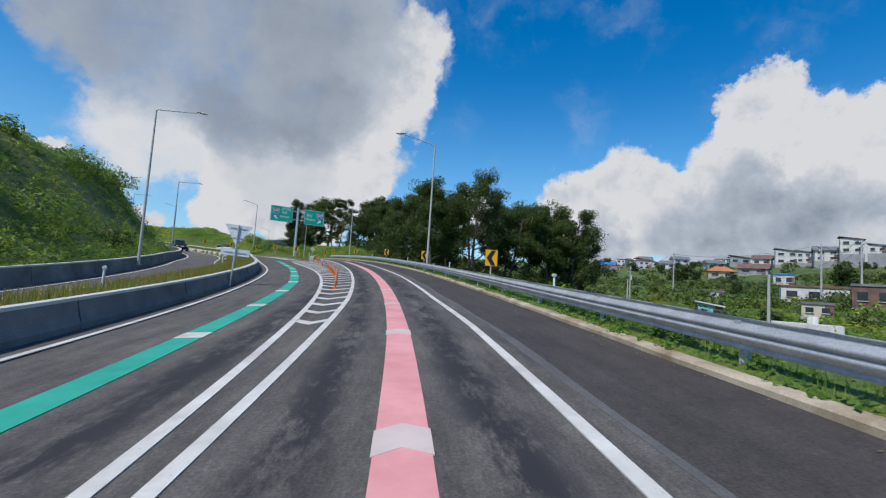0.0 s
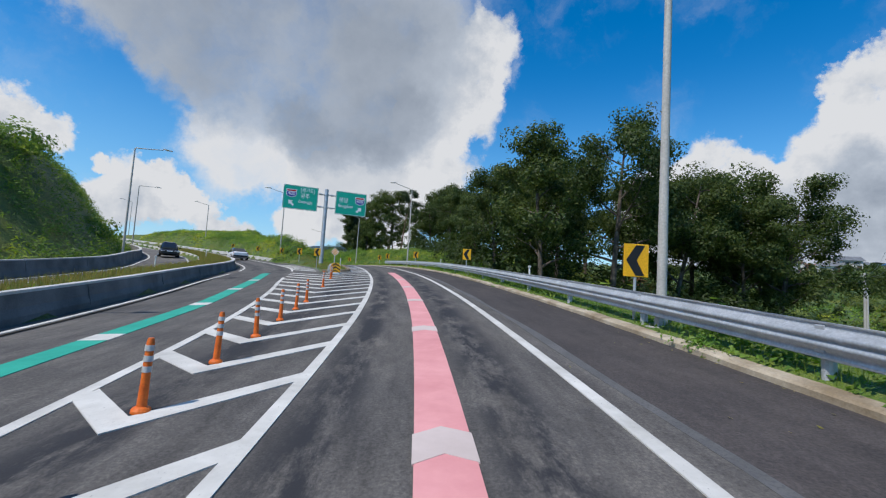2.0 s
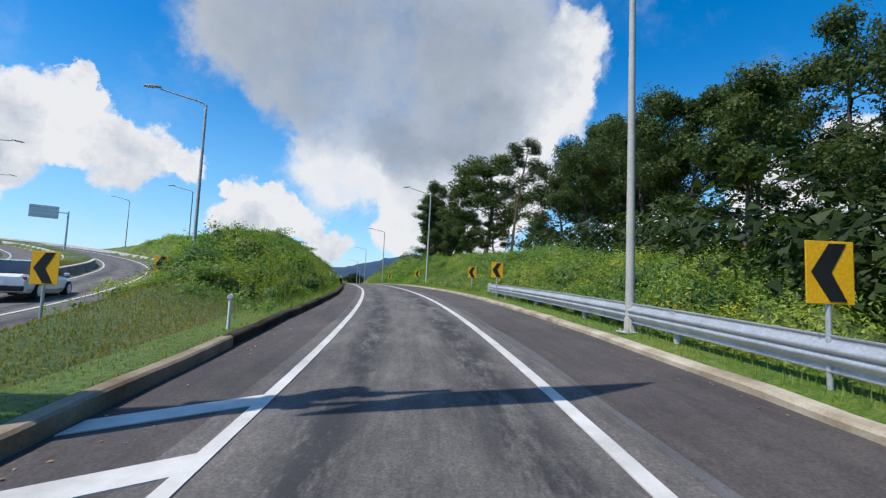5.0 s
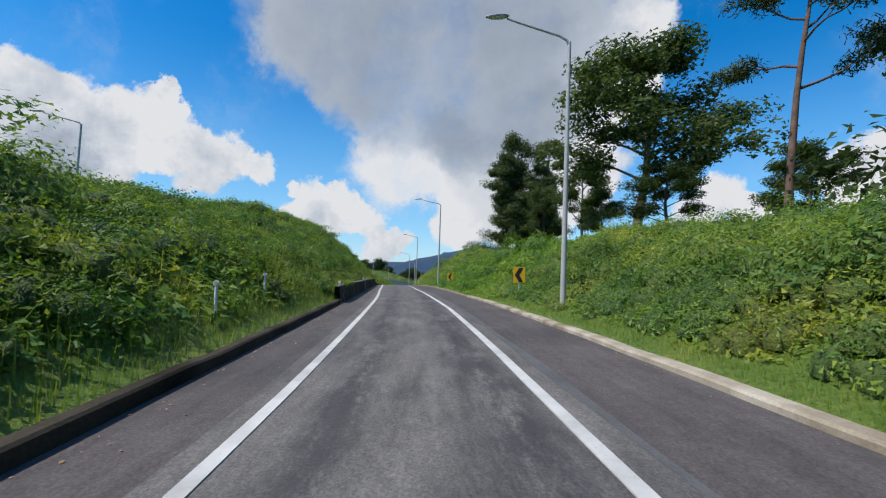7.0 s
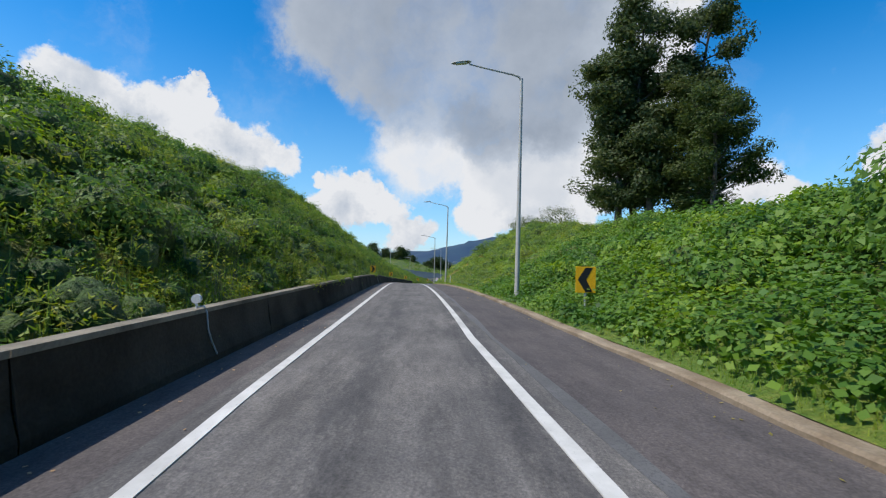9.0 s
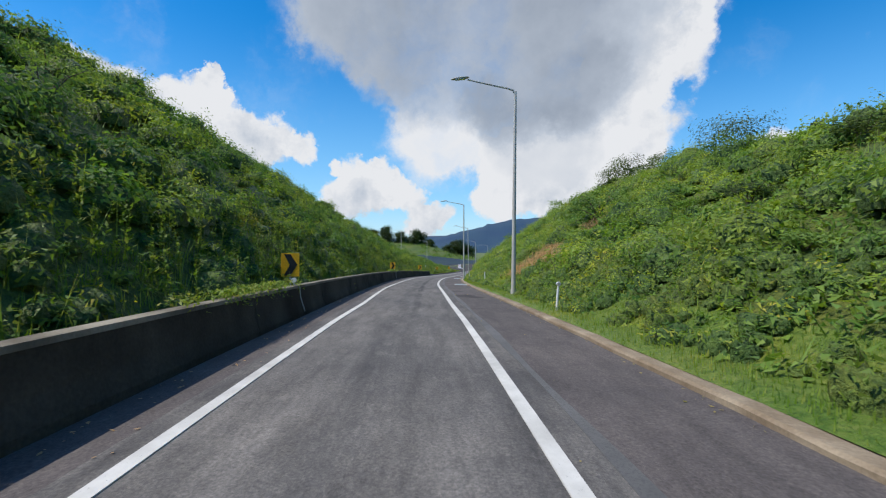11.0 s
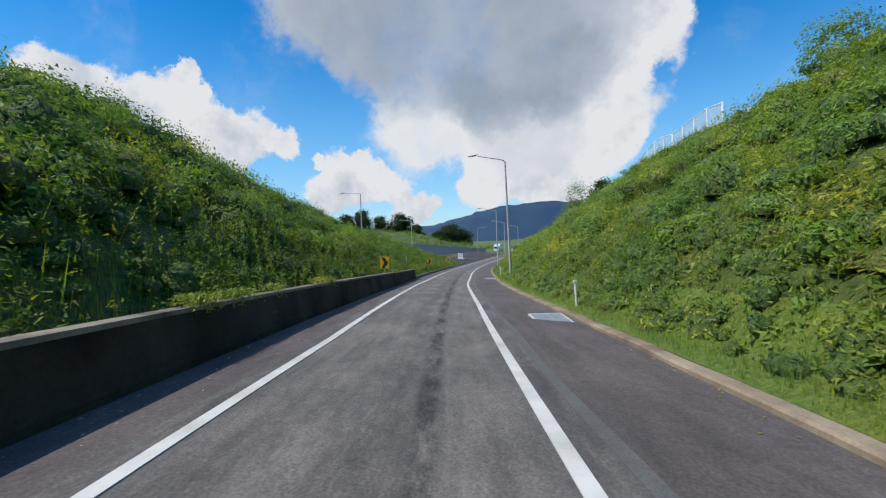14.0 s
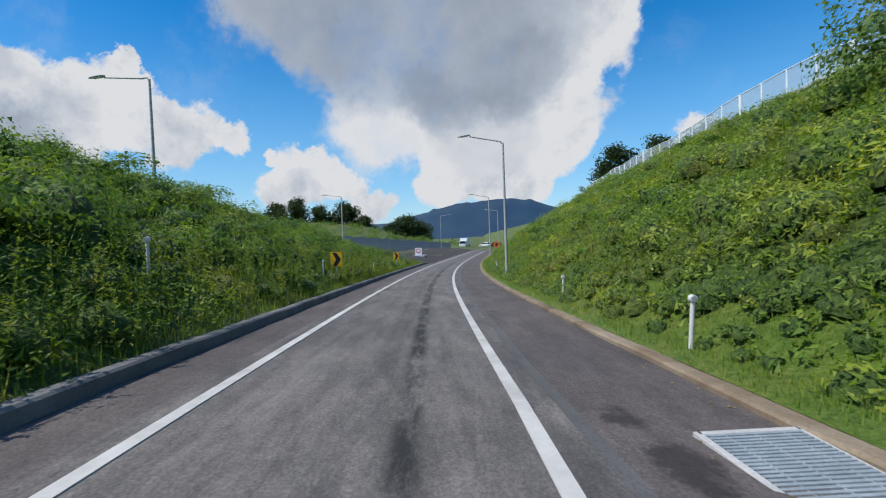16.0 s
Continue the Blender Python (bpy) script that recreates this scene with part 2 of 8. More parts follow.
def asphalt(name, base, dark, light, track=True):
    m, N, K, b = material(name, 0.85, 0.0, 0.35)
    uv = N("ShaderNodeUVMap")
    uv.uv_map = "lane"
    c = N("ShaderNodeTexCoord").outputs["Object"]
    sep = N("ShaderNodeSeparateXYZ")
    K(uv.outputs[0], sep.inputs[0])
    stretch = N("ShaderNodeMapping")
    stretch.inputs["Scale"].default_value = (1.0, 0.16, 1.0)
    K(uv.outputs[0], stretch.inputs["Vector"])
    blot, grit, streak = noise_tex(N, K, c, 0.35, 6, 0.65), noise_tex(N, K, c, 34, 5, 0.8), noise_tex(N, K, stretch.outputs[0], 2.6, 8, 0.75)
    r = ramp(N, [(0.36, dark), (0.5, base), (0.66, light)])
    K(streak, r.inputs[0])
    g = ramp(N, [(0.3, (0.5, 0.5, 0.5)), (0.5, (1, 1, 1)), (0.7, (1.65, 1.62, 1.58))])
    K(grit, g.inputs[0])
    col = mixed(N, K, 1.0, r.outputs[0], g.outputs[0], "MULTIPLY")
    bl = ramp(N, [(0.35, (0.78, 0.78, 0.8)), (0.65, (1.12, 1.1, 1.08))])
    K(blot, bl.inputs[0])
    mot = ramp(N, [(0.36, (0.88, 0.88, 0.89)), (0.5, (1, 1, 1)), (0.64, (1.1, 1.1, 1.09))])
    K(noise_tex(N, K, c, 5.5, 6, 0.75), mot.inputs[0])
    col = mixed(N, K, 1.0, col, mot.outputs[0], "MULTIPLY")
    col = mixed(N, K, 1.0, col, bl.outputs[0], "MULTIPLY")
    if track:
        # the lane gets paler beyond the fork
        past_fork = N("ShaderNodeMapRange")
        past_fork.inputs["From Min"].default_value, past_fork.inputs["From Max"].default_value = 55.0, 85.0
        K(sep.outputs["Y"], past_fork.inputs["Value"])
        pale = mixed(N, K, past_fork.outputs[0], (1.2, 1.2, 1.2), (1.65, 1.65, 1.65))
        col = mixed(N, K, 1.0, col, pale, "MULTIPLY")
        # rubber laid down in the two wheel paths, broken up along the lane
        paths = None
        for centre, width in ((-0.75, 0.36), (1.0, 0.42), (-2.6, 0.5)):
            d = N("ShaderNodeMath")
            d.operation = "SUBTRACT"
            K(sep.outputs["X"], d.inputs[0])
            d.inputs[1].default_value = centre
            a = N("ShaderNodeMath")
            a.operation = "ABSOLUTE"
            K(d.outputs[0], a.inputs[0])
            mr = N("ShaderNodeMapRange")
            mr.interpolation_type = "SMOOTHSTEP"
            mr.inputs["From Min"].default_value, mr.inputs["From Max"].default_value = width * 1.35, width * 0.2
            K(a.outputs[0], mr.inputs["Value"])
            if paths is None:
                paths = mr.outputs[0]
            else:
                mx = N("ShaderNodeMath")
                mx.operation = "MAXIMUM"
                K(paths, mx.inputs[0]), K(mr.outputs[0], mx.inputs[1])
                paths = mx.outputs[0]
        patch = N("ShaderNodeMapping")
        patch.inputs["Scale"].default_value = (1.0, 0.3, 1.0)
        K(uv.outputs[0], patch.inputs["Vector"])
        pr = ramp(N, [(0.43, (0, 0, 0)), (0.53, (1, 1, 1))])
        K(noise_tex(N, K, patch.outputs[0], 1.7, 9, 0.78), pr.inputs[0])
        f = N("ShaderNodeMath")
        f.operation = "MULTIPLY"
        K(paths, f.inputs[0]), K(pr.outputs[0], f.inputs[1])
        f2 = N("ShaderNodeMath")
        f2.operation = "MULTIPLY"
        K(f.outputs[0], f2.inputs[0])
        fade = N("ShaderNodeMapRange")
        fade.inputs["From Min"].default_value, fade.inputs["From Max"].default_value = 50.0, 150.0
        fade.inputs["To Min"].default_value, fade.inputs["To Max"].default_value = 1.0, 0.35
        K(sep.outputs["Y"], fade.inputs["Value"])
        K(fade.outputs[0], f2.inputs[1])
        col = mixed(N, K, f2.outputs[0], col, (0.026, 0.026, 0.029))
        # the lane gets a little paler again towards the end of the ramp
        later = N("ShaderNodeMapRange")
        later.inputs["From Min"].default_value, later.inputs["From Max"].default_value = 195.0, 240.0
        later.inputs["To Min"].default_value, later.inputs["To Max"].default_value = 1.0, 1.17
        K(sep.outputs["Y"], later.inputs["Value"])
        pale = N("ShaderNodeCombineColor")
        for k in range(3):
            K(later.outputs[0], pale.inputs[k])
        col = mixed(N, K, 1.0, col, pale.outputs[0], "MULTIPLY")
        # oil dripped along the middle of the lane further down the ramp
        mid = N("ShaderNodeMath")
        mid.operation = "ADD"
        K(sep.outputs["X"], mid.inputs[0])
        mid.inputs[1].default_value = 0.28
        am = N("ShaderNodeMath")
        am.operation = "ABSOLUTE"
        K(mid.outputs[0], am.inputs[0])
        core = N("ShaderNodeMapRange")
        core.interpolation_type = "SMOOTHSTEP"
        core.inputs["From Min"].default_value, core.inputs["From Max"].default_value = 0.21, 0.05
        K(am.outputs[0], core.inputs["Value"])
        begin = N("ShaderNodeMapRange")
        begin.inputs["From Min"].default_value, begin.inputs["From Max"].default_value, begin.inputs["To Max"].default_value = 160.0, 185.0, 0.95
        K(sep.outputs["Y"], begin.inputs["Value"])
        dr = ramp(N, [(0.4, (0, 0, 0)), (0.56, (1, 1, 1))])
        K(noise_tex(N, K, patch.outputs[0], 2.1, 9, 0.8), dr.inputs[0])
        g1, g2 = N("ShaderNodeMath"), N("ShaderNodeMath")
        g1.operation = g2.operation = "MULTIPLY"
        K(core.outputs[0], g1.inputs[0]), K(begin.outputs[0], g1.inputs[1]), K(g1.outputs[0], g2.inputs[0]), K(dr.outputs[0], g2.inputs[1])
        col = mixed(N, K, g2.outputs[0], col, (0.024, 0.024, 0.025))
    else:
        # the shoulder is darker before the fork
        toward_fork = N("ShaderNodeMapRange")
        toward_fork.inputs["From Min"].default_value, toward_fork.inputs["From Max"].default_value = 60.0, 90.0
        toward_fork.inputs["To Min"].default_value, toward_fork.inputs["To Max"].default_value = 0.6, 1.0
        K(sep.outputs["Y"], toward_fork.inputs["Value"])
        worn = N("ShaderNodeCombineColor")
        for k in range(3):
            K(toward_fork.outputs[0], worn.inputs[k])
        col = mixed(N, K, 1.0, col, worn.outputs[0], "MULTIPLY")
        later = N("ShaderNodeMapRange")
        later.inputs["From Min"].default_value, later.inputs["From Max"].default_value = 195.0, 240.0
        later.inputs["To Min"].default_value, later.inputs["To Max"].default_value = 1.0, 1.17
        K(sep.outputs["Y"], later.inputs["Value"])
        pale = N("ShaderNodeCombineColor")
        for k in range(3):
            K(later.outputs[0], pale.inputs[k])
        col = mixed(N, K, 1.0, col, pale.outputs[0], "MULTIPLY")
        # wet soil washed out over the shoulder at a few places
        spill = None
        for y, x, ry, rx in ((183.0, 1.6, 0.5, 0.5), (179.0, 1.75, 1.1, 0.55), (178.0, 2.2, 0.6, 0.4), (238.4, 1.95, 0.45, 0.35), (246.6, 1.7, 0.35, 0.2), (245.6, 1.75, 0.45, 0.25)):
            dist = None
            for axis, centre, reach in (("X", x, rx), ("Y", y, ry)):
                o = N("ShaderNodeMath")
                o.operation = "MULTIPLY_ADD"
                K(sep.outputs[axis], o.inputs[0])
                o.inputs[1].default_value, o.inputs[2].default_value = 1 / reach, -centre / reach
                sq = N("ShaderNodeMath")
                sq.operation = "MULTIPLY"
                K(o.outputs[0], sq.inputs[0]), K(o.outputs[0], sq.inputs[1])
                if dist is None:
                    dist = sq.outputs[0]
                else:
                    ad = N("ShaderNodeMath")
                    ad.operation = "ADD"
                    K(dist, ad.inputs[0]), K(sq.outputs[0], ad.inputs[1])
                    dist = ad.outputs[0]
            near = N("ShaderNodeMapRange")
            near.interpolation_type = "SMOOTHSTEP"
            near.inputs["From Min"].default_value, near.inputs["From Max"].default_value = 2.2, 0.0
            K(dist, near.inputs["Value"])
            if spill is None:
                spill = near.outputs[0]
            else:
                ad = N("ShaderNodeMath")
                ad.operation = "MAXIMUM"
                K(spill, ad.inputs[0]), K(near.outputs[0], ad.inputs[1])
                spill = ad.outputs[0]
        torn = N("ShaderNodeMath")
        torn.operation = "MULTIPLY_ADD"
        K(spill, torn.inputs[0]), K(noise_tex(N, K, c, 3.0, 9, 0.78), torn.inputs[2])
        torn.inputs[1].default_value = 0.4
        wet = ramp(N, [(0.72, (0, 0, 0)), (0.86, (0.8, 0.8, 0.8))])
        K(torn.outputs[0], wet.inputs[0])
        col = mixed(N, K, wet.outputs[0], col, (0.028, 0.025, 0.024))
        sr = ramp(N, [(0.66, (1, 1, 1)), (0.74, (0.55, 0.53, 0.52))])
        K(noise_tex(N, K, c, 0.9, 5, 0.6), sr.inputs[0])
        col = mixed(N, K, 1.0, col, sr.outputs[0], "MULTIPLY")
    K(col, b.inputs["Base Color"])
    bump(N, K, b, grit, 0.4, 0.006)
    return m


def road_paint(name, low, high, wear=(0.07, 0.07, 0.07), worn=0.62):
    """Thermoplastic marking, dirty and worn through in places to the asphalt."""
    m, N, K, b = material(name, 0.7, 0.0, 0.3)
    c = N("ShaderNodeTexCoord").outputs["Object"]
    big, small = noise_tex(N, K, c, 1.3, 6, 0.65), noise_tex(N, K, c, 38, 5, 0.75)
    r = ramp(N, [(0.3, low), (0.65, high)])
    K(big, r.inputs[0])
    w = ramp(N, [(worn, (0, 0, 0)), (worn + 0.1, (0.8, 0.8, 0.8))])
    K(small, w.inputs[0])
    K(mixed(N, K, w.outputs[0], r.outputs[0], wear), b.inputs["Base Color"])
    bump(N, K, b, small, 0.3, 0.004)
    return m


def foliage(name, tones, patch_tones=None, trans=0.4, scale=0.22, island=True):
    """Leaves: a tone for each leaf, drifting over metres into other species."""
    m = bpy.data.materials.new(name)
    m.use_nodes = True
    N, K = m.node_tree.nodes.new, m.node_tree.links.new
    b = m.node_tree.nodes["Principled BSDF"]
    out = m.node_tree.nodes["Material Output"]
    b.inputs["Roughness"].default_value, b.inputs["Specular IOR Level"].default_value = 0.55, 0.3
    c = N("ShaderNodeTexCoord").outputs["Object"]
    geo = N("ShaderNodeNewGeometry")
    info = N("ShaderNodeObjectInfo")
    lo, hi = (0.0, 1.0) if island else (0.38, 0.62)
    r = ramp(N, [(lo + (hi - lo) * i / max(1, len(tones) - 1), t) for i, t in enumerate(tones)])
    K(geo.outputs["Random Per Island"] if island else noise_tex(N, K, c, 9.0, 6, 0.8), r.inputs[0])
    col = r.outputs[0]
    if patch_tones:
        p = ramp(N, patch_tones)
        K(noise_tex(N, K, c, scale, 6, 0.62), p.inputs[0])
        col = mixed(N, K, 1.0, col, p.outputs[0], "MULTIPLY")
    own = N("ShaderNodeUVMap")
    own.uv_map = "lane"
    split = N("ShaderNodeSeparateXYZ")
    K(own.outputs[0], split.inputs[0])
    species = ramp(N, [(0.0, (1, 1, 1)), (0.04, (1, 1, 1)), (0.05, (0.42, 0.56, 0.62)), (0.3, (0.72, 0.85, 0.8)), (0.6, (1.0, 1.02, 0.95)), (0.85, (1.35, 1.22, 0.9)), (1.0, (1.75, 1.4, 0.95))])
    K(split.outputs["X"], species.inputs[0])
    col = mixed(N, K, 1.0, col, species.outputs[0], "MULTIPLY")
    v = ramp(N, [(0.0, (0.85, 0.87, 0.85)), (1.0, (1.15, 1.12, 1.05))])
    K(info.outputs["Random"], v.inputs[0])
    col = mixed(N, K, 1.0, col, v.outputs[0], "MULTIPLY")
    K(col, b.inputs["Base Color"])
    if not island and trans == 0.0 and scale > 0.1:
        bump(N, K, b, noise_tex(N, K, c, 11.0, 5, 0.7), 1.0, 0.12)
    t = N("ShaderNodeBsdfTranslucent")
    bright = N("ShaderNodeHueSaturation")
    bright.inputs["Value"].default_value, bright.inputs["Saturation"].default_value, bright.inputs["Hue"].default_value = 1.5, 1.1, 0.49
    K(col, bright.inputs["Color"]), K(bright.outputs[0], t.inputs["Color"])
    mx = N("ShaderNodeMixShader")
    mx.inputs[0].default_value = trans
    K(b.outputs[0], mx.inputs[1]), K(t.outputs[0], mx.inputs[2]), K(mx.outputs[0], out.inputs["Surface"])
    return m


PATCHES = [(0.3, (0.5, 0.68, 0.62)), (0.42, (0.8, 0.95, 0.85)), (0.5, (1.0, 1.05, 0.9)), (0.58, (1.3, 1.15, 0.85)), (0.68, (1.65, 1.2, 0.85))]
M_LANE = asphalt("lane_asphalt", (0.083, 0.077, 0.07), (0.055, 0.051, 0.047), (0.112, 0.104, 0.094))
M_SIDE = asphalt("shoulder_asphalt", (0.1, 0.086, 0.08), (0.076, 0.066, 0.062), (0.12, 0.104, 0.097), track=False)
M_WHITE = road_paint("white_line_paint", (0.44, 0.425, 0.385), (0.66, 0.64, 0.59))
M_PINK = road_paint("pink_lane_paint", (0.62, 0.25, 0.25), (0.74, 0.34, 0.335), worn=0.7)
M_PALE = road_paint("pale_band_paint", (0.5, 0.41, 0.37), (0.6, 0.5, 0.46), worn=0.66)
M_GREEN = road_paint("green_lane_paint", (0.015, 0.28, 0.2), (0.03, 0.37, 0.27), worn=0.68)
M_SEAM = road_paint("sealed_seam", (0.085, 0.083, 0.08), (0.14, 0.135, 0.13), worn=0.5)
M_KERB = paint("kerb_concrete", (0.24, 0.18, 0.11), (0.52, 0.45, 0.34), 0.9, scale=1.4, fine=40, relief=0.4)
# set below bare concrete's tone for the shade on the barrier faces
M_CONC = paint("shade_grey_concrete", (0.11, 0.108, 0.105), (0.22, 0.216, 0.209), 0.9, scale=0.9, fine=35, relief=0.4)
# moss and dirt, darkened further for the shade on wall and kerb faces
M_CONC_DARK = paint("mossy_shade_concrete", (0.022, 0.018, 0.012), (0.09, 0.075, 0.055), 0.97, scale=0.55, fine=22, relief=1.0, spec=0.15)
M_KERB_SOIL = paint("soil_stained_kerb", (0.16, 0.11, 0.065), (0.36, 0.29, 0.2), 0.95, scale=1.1, fine=30, relief=0.6)
M_COPE = paint("weathered_coping", (0.12, 0.1, 0.07), (0.32, 0.28, 0.21), 0.92, scale=1.2, fine=30, relief=0.5)
M_CONC_PALE = paint("pale_concrete", (0.45, 0.44, 0.42), (0.62, 0.6, 0.57), 0.88, scale=0.9, fine=35, relief=0.3)
M_GALV = paint("galvanised_steel", (0.46, 0.48, 0.5), (0.62, 0.64, 0.66), 0.42, 0.45, scale=2.5, fine=30, relief=0.08)
M_POLE = paint("grey_lamp_steel", (0.4, 0.385, 0.35), (0.52, 0.5, 0.45), 0.6, 0.0, scale=1.5, fine=25, relief=0.05)
M_LENS = paint("lamp_glass", (0.6, 0.62, 0.62), (0.7, 0.72, 0.72), 0.15, 0.0, scale=5, fine=40, relief=0.02, spec=0.6)
M_YELLOW = paint("yellow_sign_sheeting", (0.84, 0.42, 0.01), (0.9, 0.48, 0.015), 0.4, scale=2, fine=30, relief=0.02)
M_BLACK = paint("black_sheeting", (0.012, 0.012, 0.013), (0.02, 0.02, 0.022), 0.45, scale=4, fine=40, relief=0.03)
M_SIGN = paint("green_sign_sheeting", (0.003, 0.4, 0.275), (0.01, 0.45, 0.31), 0.38, scale=0.8, fine=30, relief=0.02)
M_LEGEND = paint("white_sign_sheeting", (0.84, 0.85, 0.85), (0.9, 0.91, 0.91), 0.4, scale=2, fine=30, relief=0.02)
M_RED = paint("red_sign_sheeting", (0.55, 0.02, 0.02), (0.65, 0.03, 0.03), 0.4, scale=3, fine=30, relief=0.02)
M_BLUE = paint("blue_sign_sheeting", (0.02, 0.04, 0.3), (0.03, 0.06, 0.38), 0.4, scale=3, fine=30, relief=0.02)
M_ORANGE = paint("orange_plastic", (0.62, 0.11, 0.01), (0.78, 0.17, 0.02), 0.55, scale=6, fine=60, relief=0.1)
M_BAND = paint("grey_reflective_band", (0.4, 0.4, 0.39), (0.55, 0.55, 0.53), 0.4, scale=9, fine=70, relief=0.05)
M_PLASTIC = paint("white_plastic", (0.66, 0.66, 0.63), (0.78, 0.78, 0.76), 0.5, scale=5, fine=50, relief=0.08)
M_AMBER = paint("amber_reflector", (0.75, 0.32, 0.01), (0.9, 0.42, 0.02), 0.25, scale=9, fine=60, relief=0.1)
M_ALU = paint("bare_sign_aluminium", (0.66, 0.67, 0.68), (0.76, 0.77, 0.78), 0.5, 0.1, scale=3, fine=40, relief=0.04)
M_CARWHITE = paint("white_car_paint", (0.78, 0.78, 0.79), (0.82, 0.82, 0.83), 0.2, scale=2, fine=30, relief=0.0, spec=0.6)
M_CARBLACK = paint("black_car_paint", (0.012, 0.012, 0.014), (0.018, 0.018, 0.02), 0.15, scale=2, fine=30, relief=0.0, spec=0.7)
M_GLASSDARK = paint("tinted_car_glass", (0.012, 0.014, 0.016), (0.02, 0.022, 0.025), 0.06, scale=2, fine=20, relief=0.0, spec=0.7)
M_TYRE = paint("tyre_rubber", (0.015, 0.015, 0.015), (0.025, 0.025, 0.025), 0.85, scale=8, fine=60, relief=0.2)
M_TAIL = paint("red_tail_lamp", (0.35, 0.01, 0.01), (0.45, 0.015, 0.015), 0.2, scale=6, fine=40, relief=0.02)
M_GRATE = paint("galvanised_grating", (0.3, 0.35, 0.37), (0.42, 0.47, 0.49), 0.55, 0.15, scale=3, fine=30, relief=0.1)
M_BARK = paint("grey_brown_bark", (0.07, 0.055, 0.045), (0.17, 0.14, 0.115), 0.95, scale=3.0, fine=14, relief=1.0)
M_PINEBARK = paint("red_pine_bark", (0.1, 0.06, 0.042), (0.2, 0.125, 0.09), 0.95, scale=2.5, fine=12, relief=1.0)
M_VERGE = foliage("mown_verge", [(0.1, 0.17, 0.025), (0.17, 0.245, 0.035), (0.26, 0.3, 0.065)], [(0.35, (0.75, 0.9, 0.8)), (0.55, (1, 1, 1)), (0.7, (1.35, 1.1, 0.9))], trans=0.0, scale=0.4, island=False)
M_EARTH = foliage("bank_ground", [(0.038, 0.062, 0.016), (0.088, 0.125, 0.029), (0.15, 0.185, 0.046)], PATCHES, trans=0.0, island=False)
# shade inside the thickets, put into a green darker than the leaves
M_SHADE_HULL = foliage("inner_growth", [(0.042, 0.075, 0.018), (0.092, 0.14, 0.035), (0.15, 0.2, 0.052)], PATCHES, trans=0.0, scale=0.3, island=False)
M_WEED = foliage("bank_weeds", [(0.13, 0.21, 0.045), (0.165, 0.25, 0.055), (0.205, 0.29, 0.066), (0.265, 0.34, 0.095)], PATCHES, scale=0.3)
M_SHRUB = foliage("shrub_leaves", [(0.095, 0.165, 0.04), (0.12, 0.2, 0.048), (0.155, 0.24, 0.058), (0.2, 0.28, 0.075)], [(0.35, (0.7, 0.85, 0.8)), (0.6, (1.2, 1.1, 0.9))], scale=0.6)
M_GRASS = foliage("verge_grass", [(0.12, 0.2, 0.03), (0.18, 0.27, 0.04), (0.24, 0.31, 0.055), (0.3, 0.31, 0.085)], [(0.35, (0.75, 0.9, 0.8)), (0.55, (1, 1, 1)), (0.7, (1.35, 1.1, 0.9))], scale=0.4)
M_STRAW = foliage("median_straw", [(0.2, 0.2, 0.05), (0.3, 0.25, 0.07), (0.42, 0.34, 0.11)], None)
M_DRY = foliage("dry_grass", [(0.55, 0.34, 0.16), (0.7, 0.46, 0.24), (0.44, 0.27, 0.12)], None)
M_KUDZU = foliage("kudzu_leaves", [(0.075, 0.155, 0.028), (0.11, 0.21, 0.036), (0.15, 0.26, 0.048), (0.2, 0.31, 0.075)], [(0.3, (0.7, 0.8, 0.8)), (0.6, (1.1, 1.05, 0.9))], scale=0.5)
M_OAK = foliage("oak_leaves", [(0.028, 0.052, 0.016), (0.05, 0.082, 0.022), (0.08, 0.116, 0.032), (0.12, 0.158, 0.048)], [(0.3, (0.7, 0.8, 0.8)), (0.7, (1.2, 1.1, 0.9))], scale=0.35)
M_IVY = foliage("ivy_leaves", [(0.04, 0.068, 0.023), (0.068, 0.1, 0.034), (0.1, 0.132, 0.048), (0.138, 0.162, 0.065)], [(0.3, (0.7, 0.8, 0.8)), (0.7, (1.2, 1.1, 0.9))], scale=0.35)
M_PINE = foliage("pine_needles", [(0.025, 0.05, 0.018), (0.045, 0.075, 0.024), (0.075, 0.105, 0.034)], [(0.3, (0.8, 0.85, 0.9)), (0.7, (1.15, 1.05, 0.9))], scale=0.4, trans=0.15)
# darker copy of the oak tones, for growth in the wood's shade
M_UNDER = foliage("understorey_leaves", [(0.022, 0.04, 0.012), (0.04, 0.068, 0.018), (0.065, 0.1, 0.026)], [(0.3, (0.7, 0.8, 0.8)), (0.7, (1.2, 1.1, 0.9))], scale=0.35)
M_RUST = foliage("browned_leaves", [(0.09, 0.045, 0.02), (0.14, 0.07, 0.03), (0.06, 0.05, 0.02)], None)
# distance haze is put into these bluish base tones
M_FARWOOD_HAZED = foliage("far_hills_hazed_blue", [(0.014, 0.042, 0.08), (0.02, 0.054, 0.105), (0.03, 0.07, 0.12)], [(0.35, (0.8, 0.85, 0.95)), (0.6, (1.1, 1.08, 1.0))], trans=0.0, scale=0.012, island=False)

